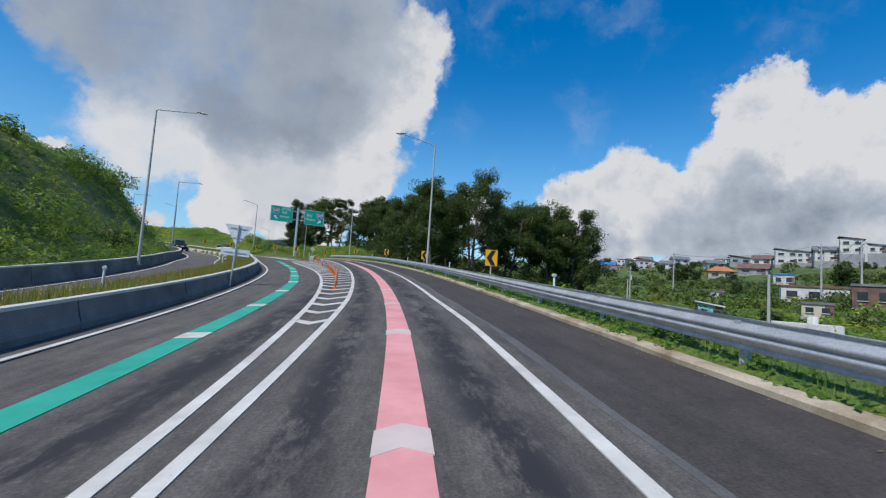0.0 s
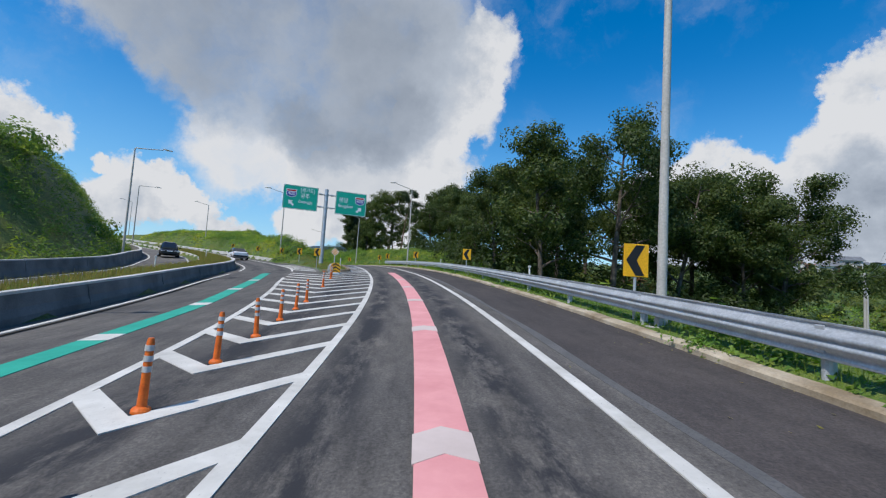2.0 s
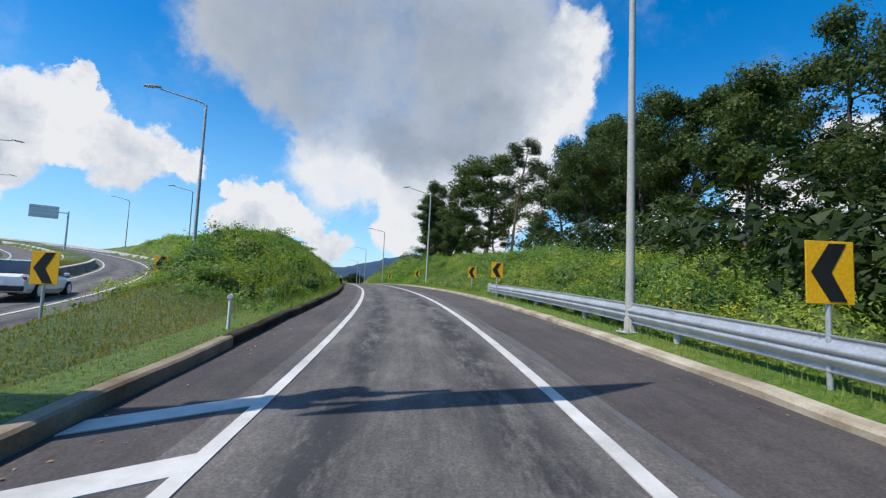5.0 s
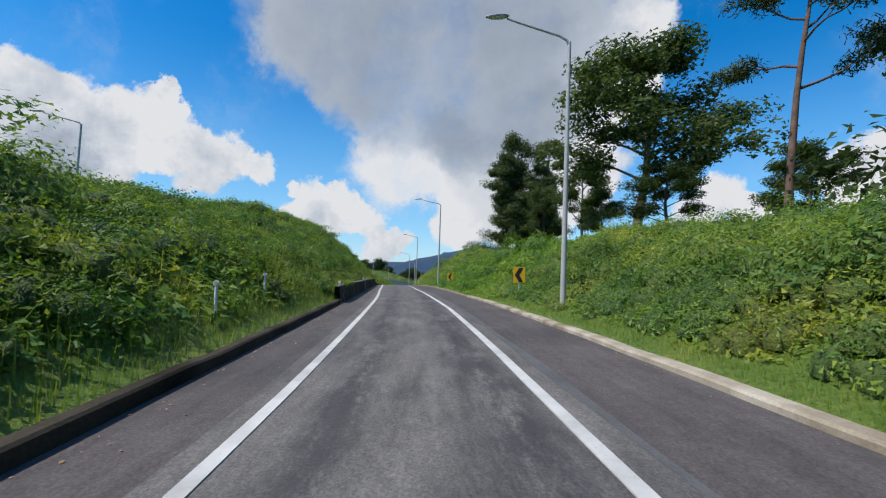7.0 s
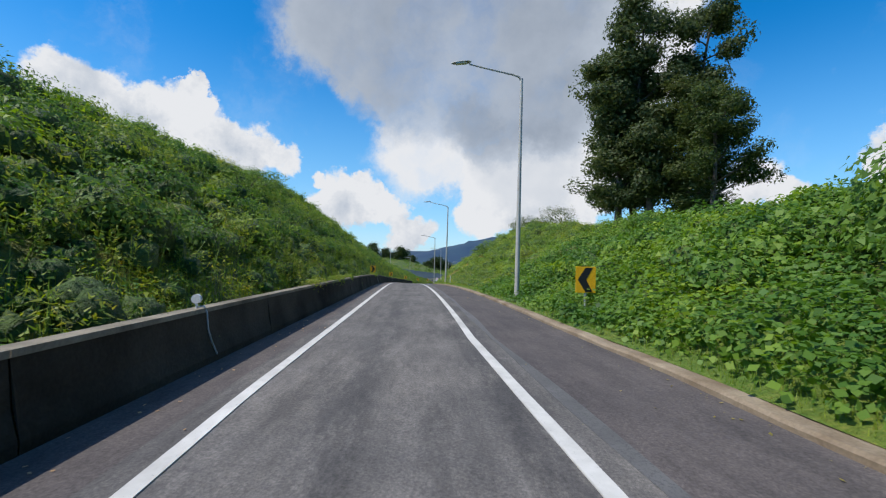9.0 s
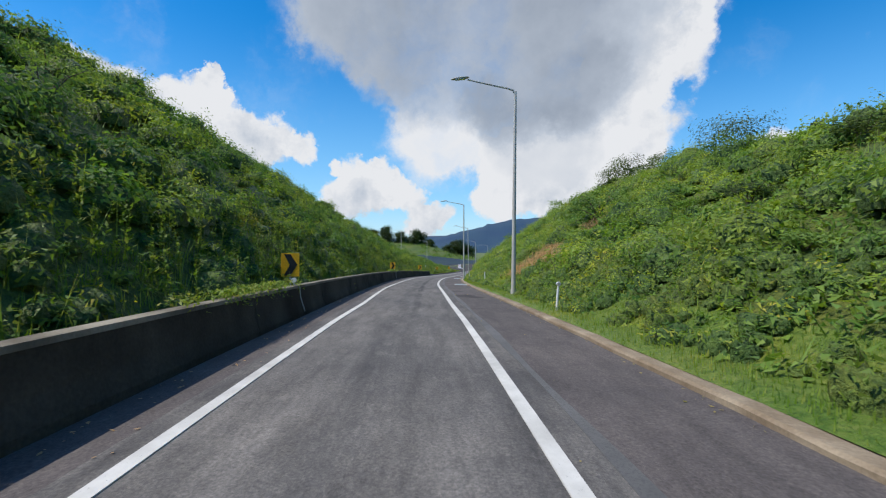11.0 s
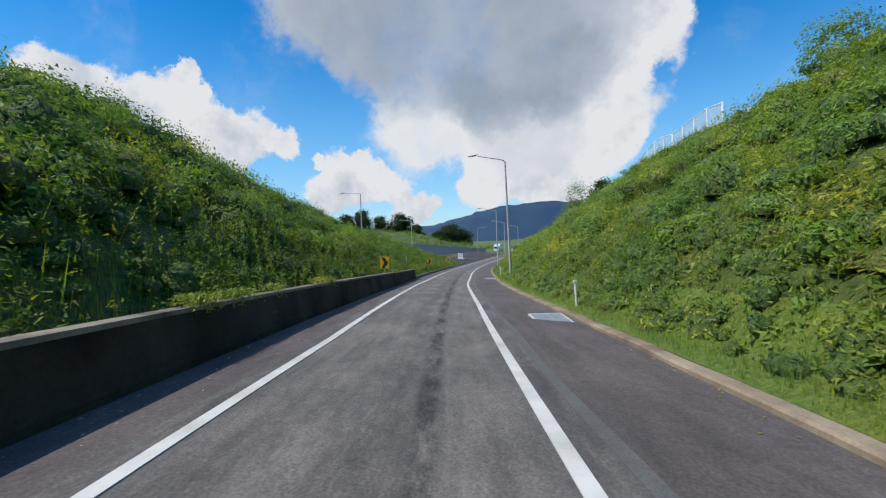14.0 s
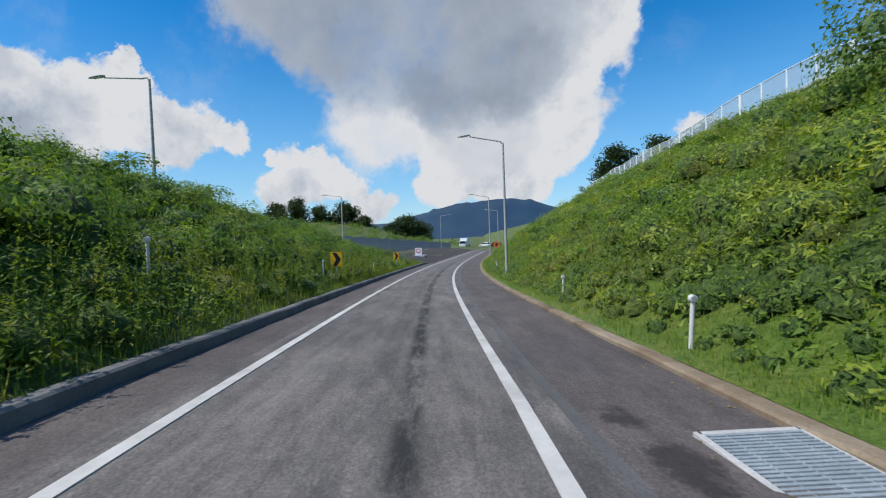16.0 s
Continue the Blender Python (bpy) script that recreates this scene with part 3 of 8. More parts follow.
# ---- mesh helpers ----
def raw(name, verts, faces, mat, parent=None, label="", uv=None, smooth=False):
    """A mesh object from numpy arrays of vertices and equal-sided faces."""
    verts, faces = np.asarray(verts, np.float32).reshape(-1, 3), np.asarray(faces, np.int32)
    me = bpy.data.meshes.new(name)
    k = faces.shape[1]
    me.vertices.add(len(verts))
    me.vertices.foreach_set("co", verts.ravel())
    me.loops.add(faces.size)
    me.loops.foreach_set("vertex_index", faces.ravel())
    me.polygons.add(len(faces))
    me.polygons.foreach_set("loop_start", np.arange(0, faces.size, k, dtype=np.int32))
    me.polygons.foreach_set("use_smooth", np.full(len(faces), bool(smooth)))
    me.update(calc_edges=True)
    if uv is not None:
        layer = me.uv_layers.new(name="lane")
        layer.data.foreach_set("uv", np.asarray(uv, np.float32)[faces.ravel()].ravel())
    me.materials.append(mat)
    ob = new(name, me)
    if parent:
        ob.parent = parent
    if label:
        ob["label"] = label
    return ob


def part(name, bm, mat, parent=None, label="", smooth=False):
    me = bpy.data.meshes.new(name)
    bmesh.ops.recalc_face_normals(bm, faces=bm.faces)
    bm.to_mesh(me)
    bm.free()
    me.materials.append(mat)
    if smooth:
        me.polygons.foreach_set("use_smooth", [True] * len(me.polygons))
    ob = new(name, me)
    if parent:
        ob.parent = parent
    if label:
        ob["label"] = label
    return ob


def thing(name, m, label, category, group=""):
    ob = new(name)
    ob.matrix_world = m
    return tagged(ob, label, category, group)


def box(size, at=(0, 0, 0), bevel=0.0, bm=None, m=None):
    bm = bm or bmesh.new()
    vs = bmesh.ops.create_cube(bm, size=1.0)["verts"]
    bmesh.ops.scale(bm, vec=size, verts=vs)
    if bevel:
        es = list({e for v in vs for e in v.link_edges})
        r = bmesh.ops.bevel(bm, geom=es, offset=bevel, segments=2, affect="EDGES", profile=0.5)
        vs = list({v for f in r["faces"] for v in f.verts} | {v for v in vs if v.is_valid})
    if m is not None:
        bmesh.ops.transform(bm, matrix=m, verts=vs)
    bmesh.ops.translate(bm, vec=at, verts=vs)
    return bm


def tube(points, radii, sides=8, bm=None, cap=True):
    """A round bar through points, with a radius at each."""
    bm = bm or bmesh.new()
    pts = [Vector(p) for p in points]
    rings, side = [], None
    for i, p in enumerate(pts):
        along = (pts[min(i + 1, len(pts) - 1)] - pts[max(i - 1, 0)]).normalized()
        if side is None:
            side = along.orthogonal().normalized()
        side = (side - along * side.dot(along)).normalized()
        other = along.cross(side)
        rings.append([bm.verts.new(p + radii[i] * (math.cos(a) * side + math.sin(a) * other)) for a in (2 * math.pi * k / sides for k in range(sides))])
    for a, b in zip(rings, rings[1:]):
        for k in range(sides):
            bm.faces.new((a[k], a[(k + 1) % sides], b[(k + 1) % sides], b[k]))
    if cap:
        bm.faces.new([bm.verts.new(v.co) for v in rings[0][::-1]])
        bm.faces.new([bm.verts.new(v.co) for v in rings[-1]])
    return bm


def plate(outline, thick, bm=None, m=None):
    """A flat plate in the xz plane from its outline, thick along y."""
    bm = bm or bmesh.new()
    f = [bm.verts.new((x, -thick / 2, z)) for x, z in outline]
    k = [bm.verts.new((x, thick / 2, z)) for x, z in outline]
    bm.faces.new(f)
    bm.faces.new(k[::-1])
    n = len(f)
    for i in range(n):
        bm.faces.new((f[i], k[i], k[(i + 1) % n], f[(i + 1) % n]))
    if m is not None:
        bmesh.ops.transform(bm, matrix=m, verts=f + k)
    return bm


# ---- the ramp: headings, grades and banking every 10 m from s = -40 ----
S0 = np.arange(-40, 361, 10.0)
HEADING = [-6.9, -4.35, -1.84, 0.68, 3.2, 5.72, 8.27, 10.73, 13.09, 15.58, 18.45, 21.65, 24.84, 27.63, 29.75, 31.08, 31.67, 32.1, 32.77, 33.53, 34.14,
           34.39, 34.04, 32.98, 31.56, 30.18, 28.9, 27.86, 27.15, 26.41, 25.3, 23.8, 22.1, 20.4, 18.8, 17.4, 16.2, 15.2, 14.5, 14, 14]
GRADE = [4.69, 4.69, 4.69, 4.69, 4.69, 5.43, 6.27, 6.55, 6.28, 6.47, 5.93, 4.72, 3.61, 2.68, 1.71, 1.05, 0.8, 0.59, 0.08, -0.75, -1.81, -2.97, -3.89,
         -4.22, -4.18, -4.52, -5.14, -5.24, -4.59, -4.38, -4.2, -3.6, -3, -2.4, -1.8, -1.2, -0.6, 0, 0, 0, 0]
BANK = [4.17, 4.17, 4.17, 4.17, 4.17, 4, 3.97, 3.94, 3.86, 3.62, 3.21, 2.82, 2.57, 2.44, 2.33, 2.26, 2.2, 1.98, 1.59, 1.1, 0.62, 0.21, -0.18, -0.68,
        -1.23, -1.69, -2.02, -2.16, -1.86, -1.7, -1.6, -1.4, -1.2, -1, -0.8, -0.5, 0, 0, 0, 0, 0]


class Track:
    """A road's reference line: places by distance along it, offset to its right and height over its surface."""

    def __init__(self, s, xyz, bank):
        self.s, self.p = s, xyz
        d = np.gradient(xyz[:, :2], axis=0)
        d /= np.linalg.norm(d, axis=1)[:, None]
        self.dir = d
        self.slope = np.tan(bank)

    def at(self, s, d, h=0.0):
        s, d, h = np.broadcast_arrays(np.asarray(s, float), np.asarray(d, float), np.asarray(h, float))
        x, y, z, dx, dy, k = (np.interp(s, self.s, v) for v in (*self.p.T, *self.dir.T, self.slope))
        return np.stack([x + d * dy, y - d * dx, z + d * k + h], -1)

    def near(self, xy):
        """The distance along and the offset of the nearest point of the line to each of many places."""
        xy = np.asarray(xy, float)
        s, d = np.empty(len(xy)), np.empty(len(xy))
        for a in range(0, len(xy), 4000):
            q = xy[a:a + 4000]
            k = ((q[:, None] - self.p[None, ::4, :2]) ** 2).sum(-1).argmin(1) * 4
            v = q - self.p[k, :2]
            s[a:a + 4000] = self.s[k] + (v * self.dir[k]).sum(1)
            d[a:a + 4000] = v[:, 0] * self.dir[k, 1] - v[:, 1] * self.dir[k, 0]
        return s, d

    def yaw(self, s):
        return float(np.degrees(np.arctan2(-np.interp(s, self.s, self.dir[:, 0]), np.interp(s, self.s, self.dir[:, 1]))))

    def place(self, s, d, h=0.0, turn=0.0):
        x, y, z = self.at(s, d, h)
        return pose(float(x), float(y), float(z), 0, 0, self.yaw(s) + turn)


def main_track():
    s = np.arange(-40, 360.1, 0.25)
    a, g, b = (np.radians(np.interp(s, S0, HEADING)), np.interp(s, S0, GRADE) / 100, np.radians(np.interp(s, S0, BANK)))
    step = np.stack([-np.sin(a), np.cos(a), g], 1) * 0.25
    p = np.vstack([np.zeros(3), np.cumsum((step[1:] + step[:-1]) / 2, axis=0)])
    return Track(s, p - p[np.argmin(abs(s))], b)


RAMP = main_track()


def table(*rows):
    xs, ys = zip(*rows)
    return lambda s: np.interp(s, xs, ys)


LINE_R = table((0, 1.68), (10, 1.85), (16, 1.79), (30, 1.94), (37, 1.91), (43, 1.91), (51, 1.87), (58, 1.82), (62, 1.69), (94, 1.6), (104, 1.54),
               (116, 1.56), (122.5, 1.42), (131, 1.24), (133.2, 1.14), (137, 1.0), (150, 0.97), (170, 0.97), (175, 0.92), (182, 0.92), (186, 0.88), (191, 0.8),
               (198, 0.8), (210, 0.85), (223, 0.87), (228, 0.8), (236, 0.66), (240, 0.69), (247, 0.84), (256, 0.85), (300, 0.9))
LINE_L = table((0, -1.53), (9, -1.4), (16, -1.26), (30, -1.24), (37, -1.22), (51, -1.31), (58, -1.42), (60, -1.5), (63.4, -1.5), (70, -1.6), (94, -1.6), (104, -1.55),
               (116, -1.65), (122.8, -1.7), (131, -1.91), (133.4, -2.01), (137, -2.05), (150, -2.15), (170, -2.25), (175, -2.2), (185.6, -2.44), (191, -2.42),
               (198, -2.4), (210, -2.4), (216, -2.32), (228, -2.5), (236.5, -2.62), (242, -2.53), (252, -2.5), (300, -2.4))
GORE_L = table((0, -1.75), (5, -2), (11, -2.17), (17, -2.45), (21, -2.65), (31, -3.35), (39, -4.15), (42, -4.6), (51, -5.95), (55.5, -6.4), (60, -6.85))
KERB_R = table((0, 4.1), (40, 4.22), (60, 4.06), (63, 3.98), (94, 3.86), (116, 3.64), (119.5, 3.62), (124, 3.4), (131, 3.26), (134, 3.28), (138, 3.12), (150, 3.05),
               (170, 2.99), (190, 2.97), (210, 3.04), (216, 3.15), (222, 3.1), (236.7, 2.86), (240, 2.82), (247, 3.0), (300, 3.2))
KERB_L = table((60.4, -2.68), (64, -2.84), (67, -3.04), (82, -3.3), (95, -3.0), (117, -3.12), (131, -3.15), (150, -3.2), (170, -3.3), (194, -3.62), (228, -3.7), (247, -3.8), (300, -3.8))


def left_track():
    """The road that forks off to the left: its right edge line."""
    s = np.arange(-40, 58, 7.0)
    first = RAMP.at(s, GORE_L(s))
    rest = np.array([(-19.4, 60.6, 3.45), (-25.4, 69.3, 3.95), (-31.4, 77, 4.35), (-38.4, 84.6, 4.85), (-47, 92.6, 5.5), (-57, 100.4, 6.2),
                     (-68, 107.2, 7), (-80, 113, 7.8), (-94, 118, 8.8), (-112, 122.5, 10), (-140, 127, 11.6), (-190, 131, 14)])
    w = np.vstack([first, rest])
    w = np.vstack([2 * w[0] - w[1], w, 2 * w[-1] - w[-2]])
    u = np.linspace(0, 1, 40, endpoint=False)[:, None]
    out = []
    for a, b, c, d in zip(w, w[1:], w[2:], w[3:]):
        out.append(0.5 * (2 * b + (c - a) * u + (2 * a - 5 * b + 4 * c - d) * u ** 2 + (3 * b - a - 3 * c + d) * u ** 3))
    p = np.vstack(out)
    L = np.r_[0, np.cumsum(np.linalg.norm(np.diff(p[:, :2], axis=0), axis=1))]
    s = np.arange(0, L[-1], 0.25)
    p = np.stack([np.interp(s, L, p[:, k]) for k in range(3)], 1)
    for _ in range(30):
        p[1:-1] = (p[:-2] + 2 * p[1:-1] + p[2:]) / 4
    return Track(s - 40.0, p, np.radians(np.interp(s - 40, [0, 60, 90], [3.9, 3.3, 2.0])))


FORK = left_track()
F_END = float(FORK.s[-1]) - 1


def loft(name, track, s, profile, mat, parent=None, label="", closed=False, smooth=False, caps=True, uvs=True):
    """A strip swept along a road; profile(s) gives columns of (offset, height) arrays."""
    s = np.asarray(s, float)
    cols = [(np.broadcast_to(d, s.shape), np.broadcast_to(h, s.shape)) for d, h in profile(s)]
    n, m = len(s), len(cols)
    v = np.stack([track.at(s, d, h) for d, h in cols], 1).reshape(-1, 3)
    uv = np.stack([np.stack([d, s], -1) for d, _ in cols], 1).reshape(-1, 2)
    i, j = np.meshgrid(np.arange(n - 1), np.arange(m if closed else m - 1), indexing="ij")
    j2 = (j + 1) % m
    f = np.stack([i * m + j, i * m + j2, (i + 1) * m + j2, (i + 1) * m + j], -1).reshape(-1, 4)
    if closed and caps and m == 4:
        f = np.vstack([f, [[3, 2, 1, 0]], [[(n - 1) * m + k for k in range(4)]]])
    return raw(name, v, f, mat, parent, label, uv if uvs else None, smooth)


def strip(name, track, a, b, left, right, mat, parent=None, label="", h=0.012, step=1.0, base=0.0):
    """A painted or cast strip between two offsets, with a little thickness."""
    s = np.linspace(a, b, max(2, int((b - a) / step) + 1))
    lo, hi = (left if callable(left) else (lambda q: left)), (right if callable(right) else (lambda q: right))
    return loft(name, track, s, lambda q: [(lo(q), base - 0.004), (lo(q), base + h), (hi(q), base + h), (hi(q), base - 0.004)], mat, parent, label, closed=True)


# ---- lie of the land ----
def smooth01(x):
    x = np.clip(x, 0, 1)
    return x * x * (3 - 2 * x)


CREST_L = table((62, 0.1), (75, 0.4), (85, 1.3), (95, 2.5), (109, 3.3), (117, 4.1), (127, 5.1), (138, 6.6), (154, 7.3), (170, 8.2), (184, 9.0), (195, 8.3),
                (203, 8.1), (212, 7.8), (225, 7.0), (240, 6.0), (256, 5.0), (270, 4.6), (276, 4.2), (282, 3.4), (296, 2.0), (330, 0.8))
CREST_LD = table((60, 4.5), (90, 5.5), (110, 6.5), (130, 9.5), (300, 10))
CREST_R = table((-40, -7), (20, -7), (50, -6), (64, -3.5), (76, -0.8), (85, 1.2), (100, 2.1), (120, 2.6), (138, 2.7), (144, 2.8), (150, 3.3), (156, 3.95), (165, 5.1), (171, 5.7), (180, 7.0),
                (200, 9.2), (220, 9.8), (240, 10.3), (250, 10.3), (260, 9.0), (300, 9.1), (330, 8))
CREST_RD = table((-40, 13), (62, 10), (85, 5), (140, 7.5), (165, 11.5), (200, 14), (300, 15.5))
HILL_F = table((-40, 11.5), (30, 11), (48, 10), (62, 9.0), (76, 8.6), (90, 8.2), (104, 8), (118, 8), (132, 5), (148, 1.5))


HILL_W = table((-40, 15), (40, 14), (58, 11), (72, 8.5), (110, 8))


def fbm(x, y, scale, seed=0, octaves=4):
    """Cheap smooth value noise on numpy arrays, about -1 to 1."""
    r = np.random.RandomState(seed)
    grid = r.uniform(-1, 1, (64, 64))
    total, amp, norm = 0.0, 1.0, 0.0
    for k in range(octaves):
        u, v = x / scale * 2 ** k + 17.3 * k, y / scale * 2 ** k + 5.1 * k
        i, j = np.floor(u).astype(int), np.floor(v).astype(int)
        fu, fv = u - i, v - j
        fu, fv = fu * fu * (3 - 2 * fu), fv * fv * (3 - 2 * fv)
        g = lambda a, b: grid[a % 64, b % 64]
        total = total + amp * ((g(i, j) * (1 - fu) + g(i + 1, j) * fu) * (1 - fv) + (g(i, j + 1) * (1 - fu) + g(i + 1, j + 1) * fu) * fv)
        norm += amp
        amp *= 0.5
    return total / norm


def land(s, d):
    """World height of the ground at road coordinates of the ramp."""
    s, d = np.asarray(s, float), np.asarray(d, float)
    p = RAMP.at(s, np.clip(d, -12, 12))
    z = p[..., 2].copy()
    xy = RAMP.at(s, d)[..., :2]
    rough = 1.5 * fbm(xy[..., 0], xy[..., 1], 5.0, 3)
    # right side
    w = d - KERB_R(s)
    hr, dr = CREST_R(s), CREST_RD(s)
    up = np.where(hr > 0, np.clip((w - 0.9) / (dr - 0.9), 0, 1) ** 0.9, smooth01((w - 1.6) / (dr - 1.6)))
    bank = hr * up + np.where(hr > 0, 0.03, 0.0) * np.maximum(w - dr, 0)
    right = 0.16 * smooth01(w / 0.5) + bank + rough * 0.35 * smooth01((w - 1.5) / 3)
    # left side
    w = -(d - KERB_L(s))
    hl, dl = CREST_L(s), CREST_LD(s)
    up = np.clip((w - 0.6) / (dl - 0.6), 0, 1) ** 0.85
    far = -np.clip(w - dl - 1.5, 0, 30) * 0.12
    left = 0.16 * smooth01(w / 0.4) + hl * up + far + rough * 0.35 * smooth01((w - 1.5) / 3)
    z = z + np.where(w > 0, left, np.where(d > KERB_R(s), right, -0.25))
    # the valley side with the village
    slope = np.interp(d, [40, 66, 105, 147, 210, 400], [-3.5, 1.2, 6.5, 14, 19.5, 23]) + rough * 0.5
    far_side = smooth01((d - 28) / 16) * smooth01((215 - s) / 60)
    z = z * (1 - far_side) + slope * far_side
    # the fork's own cutting and embankment
    flat = np.stack([xy[..., 0].ravel(), xy[..., 1].ravel()], 1)
    fs, fd = FORK.near(flat)
    fs, fd = fs.reshape(s.shape), fd.reshape(s.shape)
    fz = FORK.at(fs, np.clip(fd, -13, 2))[..., 2]
    hill = HILL_F(fs) * smooth01((-fd - 12.6) / HILL_W(fs)) + 0.25 * smooth01((-fd - 12.2) / 0.6) - 0.18 * np.clip(-fd - 30, 0, 40) * np.clip(HILL_F(fs) / 9, 0, 1)
    hill = hill + rough * 0.5 * smooth01((-fd - 14) / 4)
    near = smooth01((3.2 - fd) / 2.2) * (fs > -39) * (fs < F_END - 2) * (d < -1)
    z = np.where(near > 0, z * (1 - near) + (fz + np.where(fd < -12, hill, -0.3)) * near, z)
    lip = smooth01((4.6 - fd) / 2.0) * (fd > 1.9) * (fs > 61) * (fs < F_END - 2) * (d < KERB_L(s) - 0.3)
    z = np.where(lip > 0, z * (1 - lip) + (FORK.at(fs, np.clip(fd, 0, 6))[..., 2] + 0.06 + 0.2 * np.clip(fd - 2.1, 0, 3)) * lip, z)
    median = (fd < -4.5) & (fd > -7.0) & (near > 0.9)
    z = np.where(median, fz + 0.5, z)
    # the gore is paved: keep the ground under it
    paved = (s < 60.5) & (d < 4.2) & (fd > -4.2)
    z = np.where(paved, np.minimum(z, RAMP.at(s, d)[..., 2] - 0.25), z)
    return z


def ground_sheet():
    s = np.r_[[-2500, -1200, -600, -300, -160, -100, -70, -52], np.arange(-40, 300, 1.25), np.arange(300, 361, 5), [380, 420, 500, 650, 900, 1300, 2000, 3000]]
    rel_l = np.r_[[-2500, -1300, -700, -400, -260, -180, -130, -100, -80, -66, -56], np.arange(-50, -30, 2.0), np.arange(-30, -14, 1.2), np.arange(-14, -3, 0.8), [-2.4, -1.9, -1.4, -1.0, -0.7, -0.4, -0.2, -0.02]]
    rel_r = np.r_[[0.02, 0.2, 0.4, 0.7, 1.0, 1.4, 1.9, 2.5], np.arange(3.2, 20, 0.85), np.arange(20, 44, 2.0), [48, 54, 62, 72, 85, 100, 120, 145, 175, 215, 270, 350, 480, 700, 1200, 2500]]
    sc = np.clip(s, -40, 360)
    D = np.concatenate([KERB_L(sc)[:, None] + rel_l, np.broadcast_to(np.linspace(-2.2, 2.0, 4), (len(s), 4)), KERB_R(sc)[:, None] + rel_r], 1)
    Sg = np.broadcast_to(sc[:, None], D.shape)
    inner = np.clip(D, -60, 60)
    z = land(Sg, np.clip(D, -400, 700))
    xyz = RAMP.at(Sg, inner)
    xyz[..., 2] = z
    # far out, the sheet runs square to the valley
    across = Vector((math.cos(radians(20)), math.sin(radians(20)), 0))
    far = (D - inner)[..., None]
    xyz = xyz + far * np.array(across)
    along = (s - sc)[:, None, None]
    xyz = xyz + along * np.array((-math.sin(radians(20)), math.cos(radians(20)), 0))
    n, m = D.shape
    i, j = np.meshgrid(np.arange(n - 1), np.arange(m - 1), indexing="ij")
    f = np.stack([i * m + j, i * m + j + 1, (i + 1) * m + j + 1, (i + 1) * m + j], -1).reshape(-1, 4)
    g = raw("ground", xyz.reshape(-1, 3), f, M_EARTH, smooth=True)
    return tagged(g, "grassy earth banks and open ground beside the road", "ground", kind="structure")


ground_sheet()

# ---- pavements ----
s_all = np.r_[np.arange(-40, 300, 1.0), np.arange(300, 361, 4)]
edge_fork = table(*[(float(a), float(b)) for a, b in zip(np.arange(-40, 61, 10.0), [float(RAMP.near(FORK.at([q], [-4.2])[:, :2])[1][0]) for q in np.arange(-40, 61, 10.0)])])


def lane_cols(s):
    left = np.where(s < 60.6, edge_fork(s), LINE_L(s) - 0.35)
    right = LINE_R(s) + 0.42
    return [(left + (right - left) * k, 0.0) for k in np.linspace(0, 1, 9)]


road = loft("road", RAMP, s_all, lane_cols, M_LANE)
tagged(road, "worn dark grey asphalt lane of a curving highway ramp", "road", kind="structure")
tagged(loft("road_shoulder", RAMP, s_all, lambda s: [(LINE_R(s) + 0.42, 0.0), ((LINE_R(s) + KERB_R(s)) / 2 + 0.2, 0.0), (KERB_R(s) + 0.05, 0.0)], M_SIDE),
       "brownish asphalt hard shoulder beside the lane", "road shoulder", kind="structure")
s_b = s_all[s_all >= 60]
tagged(loft("road_shoulder", RAMP, s_b, lambda s: [(KERB_L(s) - 0.05, 0.0), (LINE_L(s) - 0.35, 0.0)], M_SIDE),
       "narrow brownish asphalt strip along the inner kerb", "road shoulder", kind="structure")
s_f = np.r_[np.arange(52, 120, 1.0), np.arange(120, F_END, 4)]
tagged(loft("road", FORK, s_f, lambda s: [(d, -0.008 + 0 * s) for d in (-4.2, -2.5, -1.0, 0.4, 1.9)], M_LANE), "grey asphalt road forking off uphill", "road", kind="structure")
s_o = np.r_[np.arange(-39, 120, 1.0), np.arange(120, F_END, 4)]
tagged(loft("road", FORK, s_o, lambda s: [(d, 0.02 + 0 * s) for d in (-11.7, -10, -8.5, -6.9)], M_LANE), "grey asphalt road for oncoming traffic beyond the median", "road", kind="structure")


def marking(ob, label, category="lane marking"):
    return tagged(ob, label, category, kind="structure")


marking(strip("white_line", RAMP, -40, 345, lambda s: LINE_R(s) - 0.075, lambda s: LINE_R(s) + 0.075, M_WHITE), "solid white painted edge line beside the shoulder")
marking(strip("white_line", RAMP, -40, 345, lambda s: LINE_L(s) - 0.075, lambda s: LINE_L(s) + 0.075, M_WHITE), "solid white painted line along the inner lane edge")
marking(strip("white_line", FORK, -39, F_END, -0.075, 0.075, M_WHITE), "solid white painted line bounding the forking road")
marking(strip("white_line", FORK, -39, F_END, -3.55, -3.42, M_WHITE), "solid white painted line beside the median barrier")
marking(strip("white_line", FORK, -39, F_END, -7.75, -7.62, M_WHITE, base=0.028), "solid white painted edge line of the oncoming road")
marking(strip("white_line", FORK, -39, F_END, -11.15, -11.02, M_WHITE, base=0.028), "solid white painted line beside the far barrier")
marking(strip("asphalt_seam", RAMP, -40, 330, lambda s: LINE_R(s) + 0.36 + 0.03 * np.sin(s * 0.7), lambda s: LINE_R(s) + 0.5 + 0.03 * np.sin(s * 0.9 + 1), M_SEAM, h=0.004), "rough pale seam between lane and shoulder asphalt", "road seam")
PINK = lambda s: np.interp(s, [0, 9, 16, 37, 45, 61], [-0.14, -0.03, 0.0, 0.1, 0.09, -0.05])
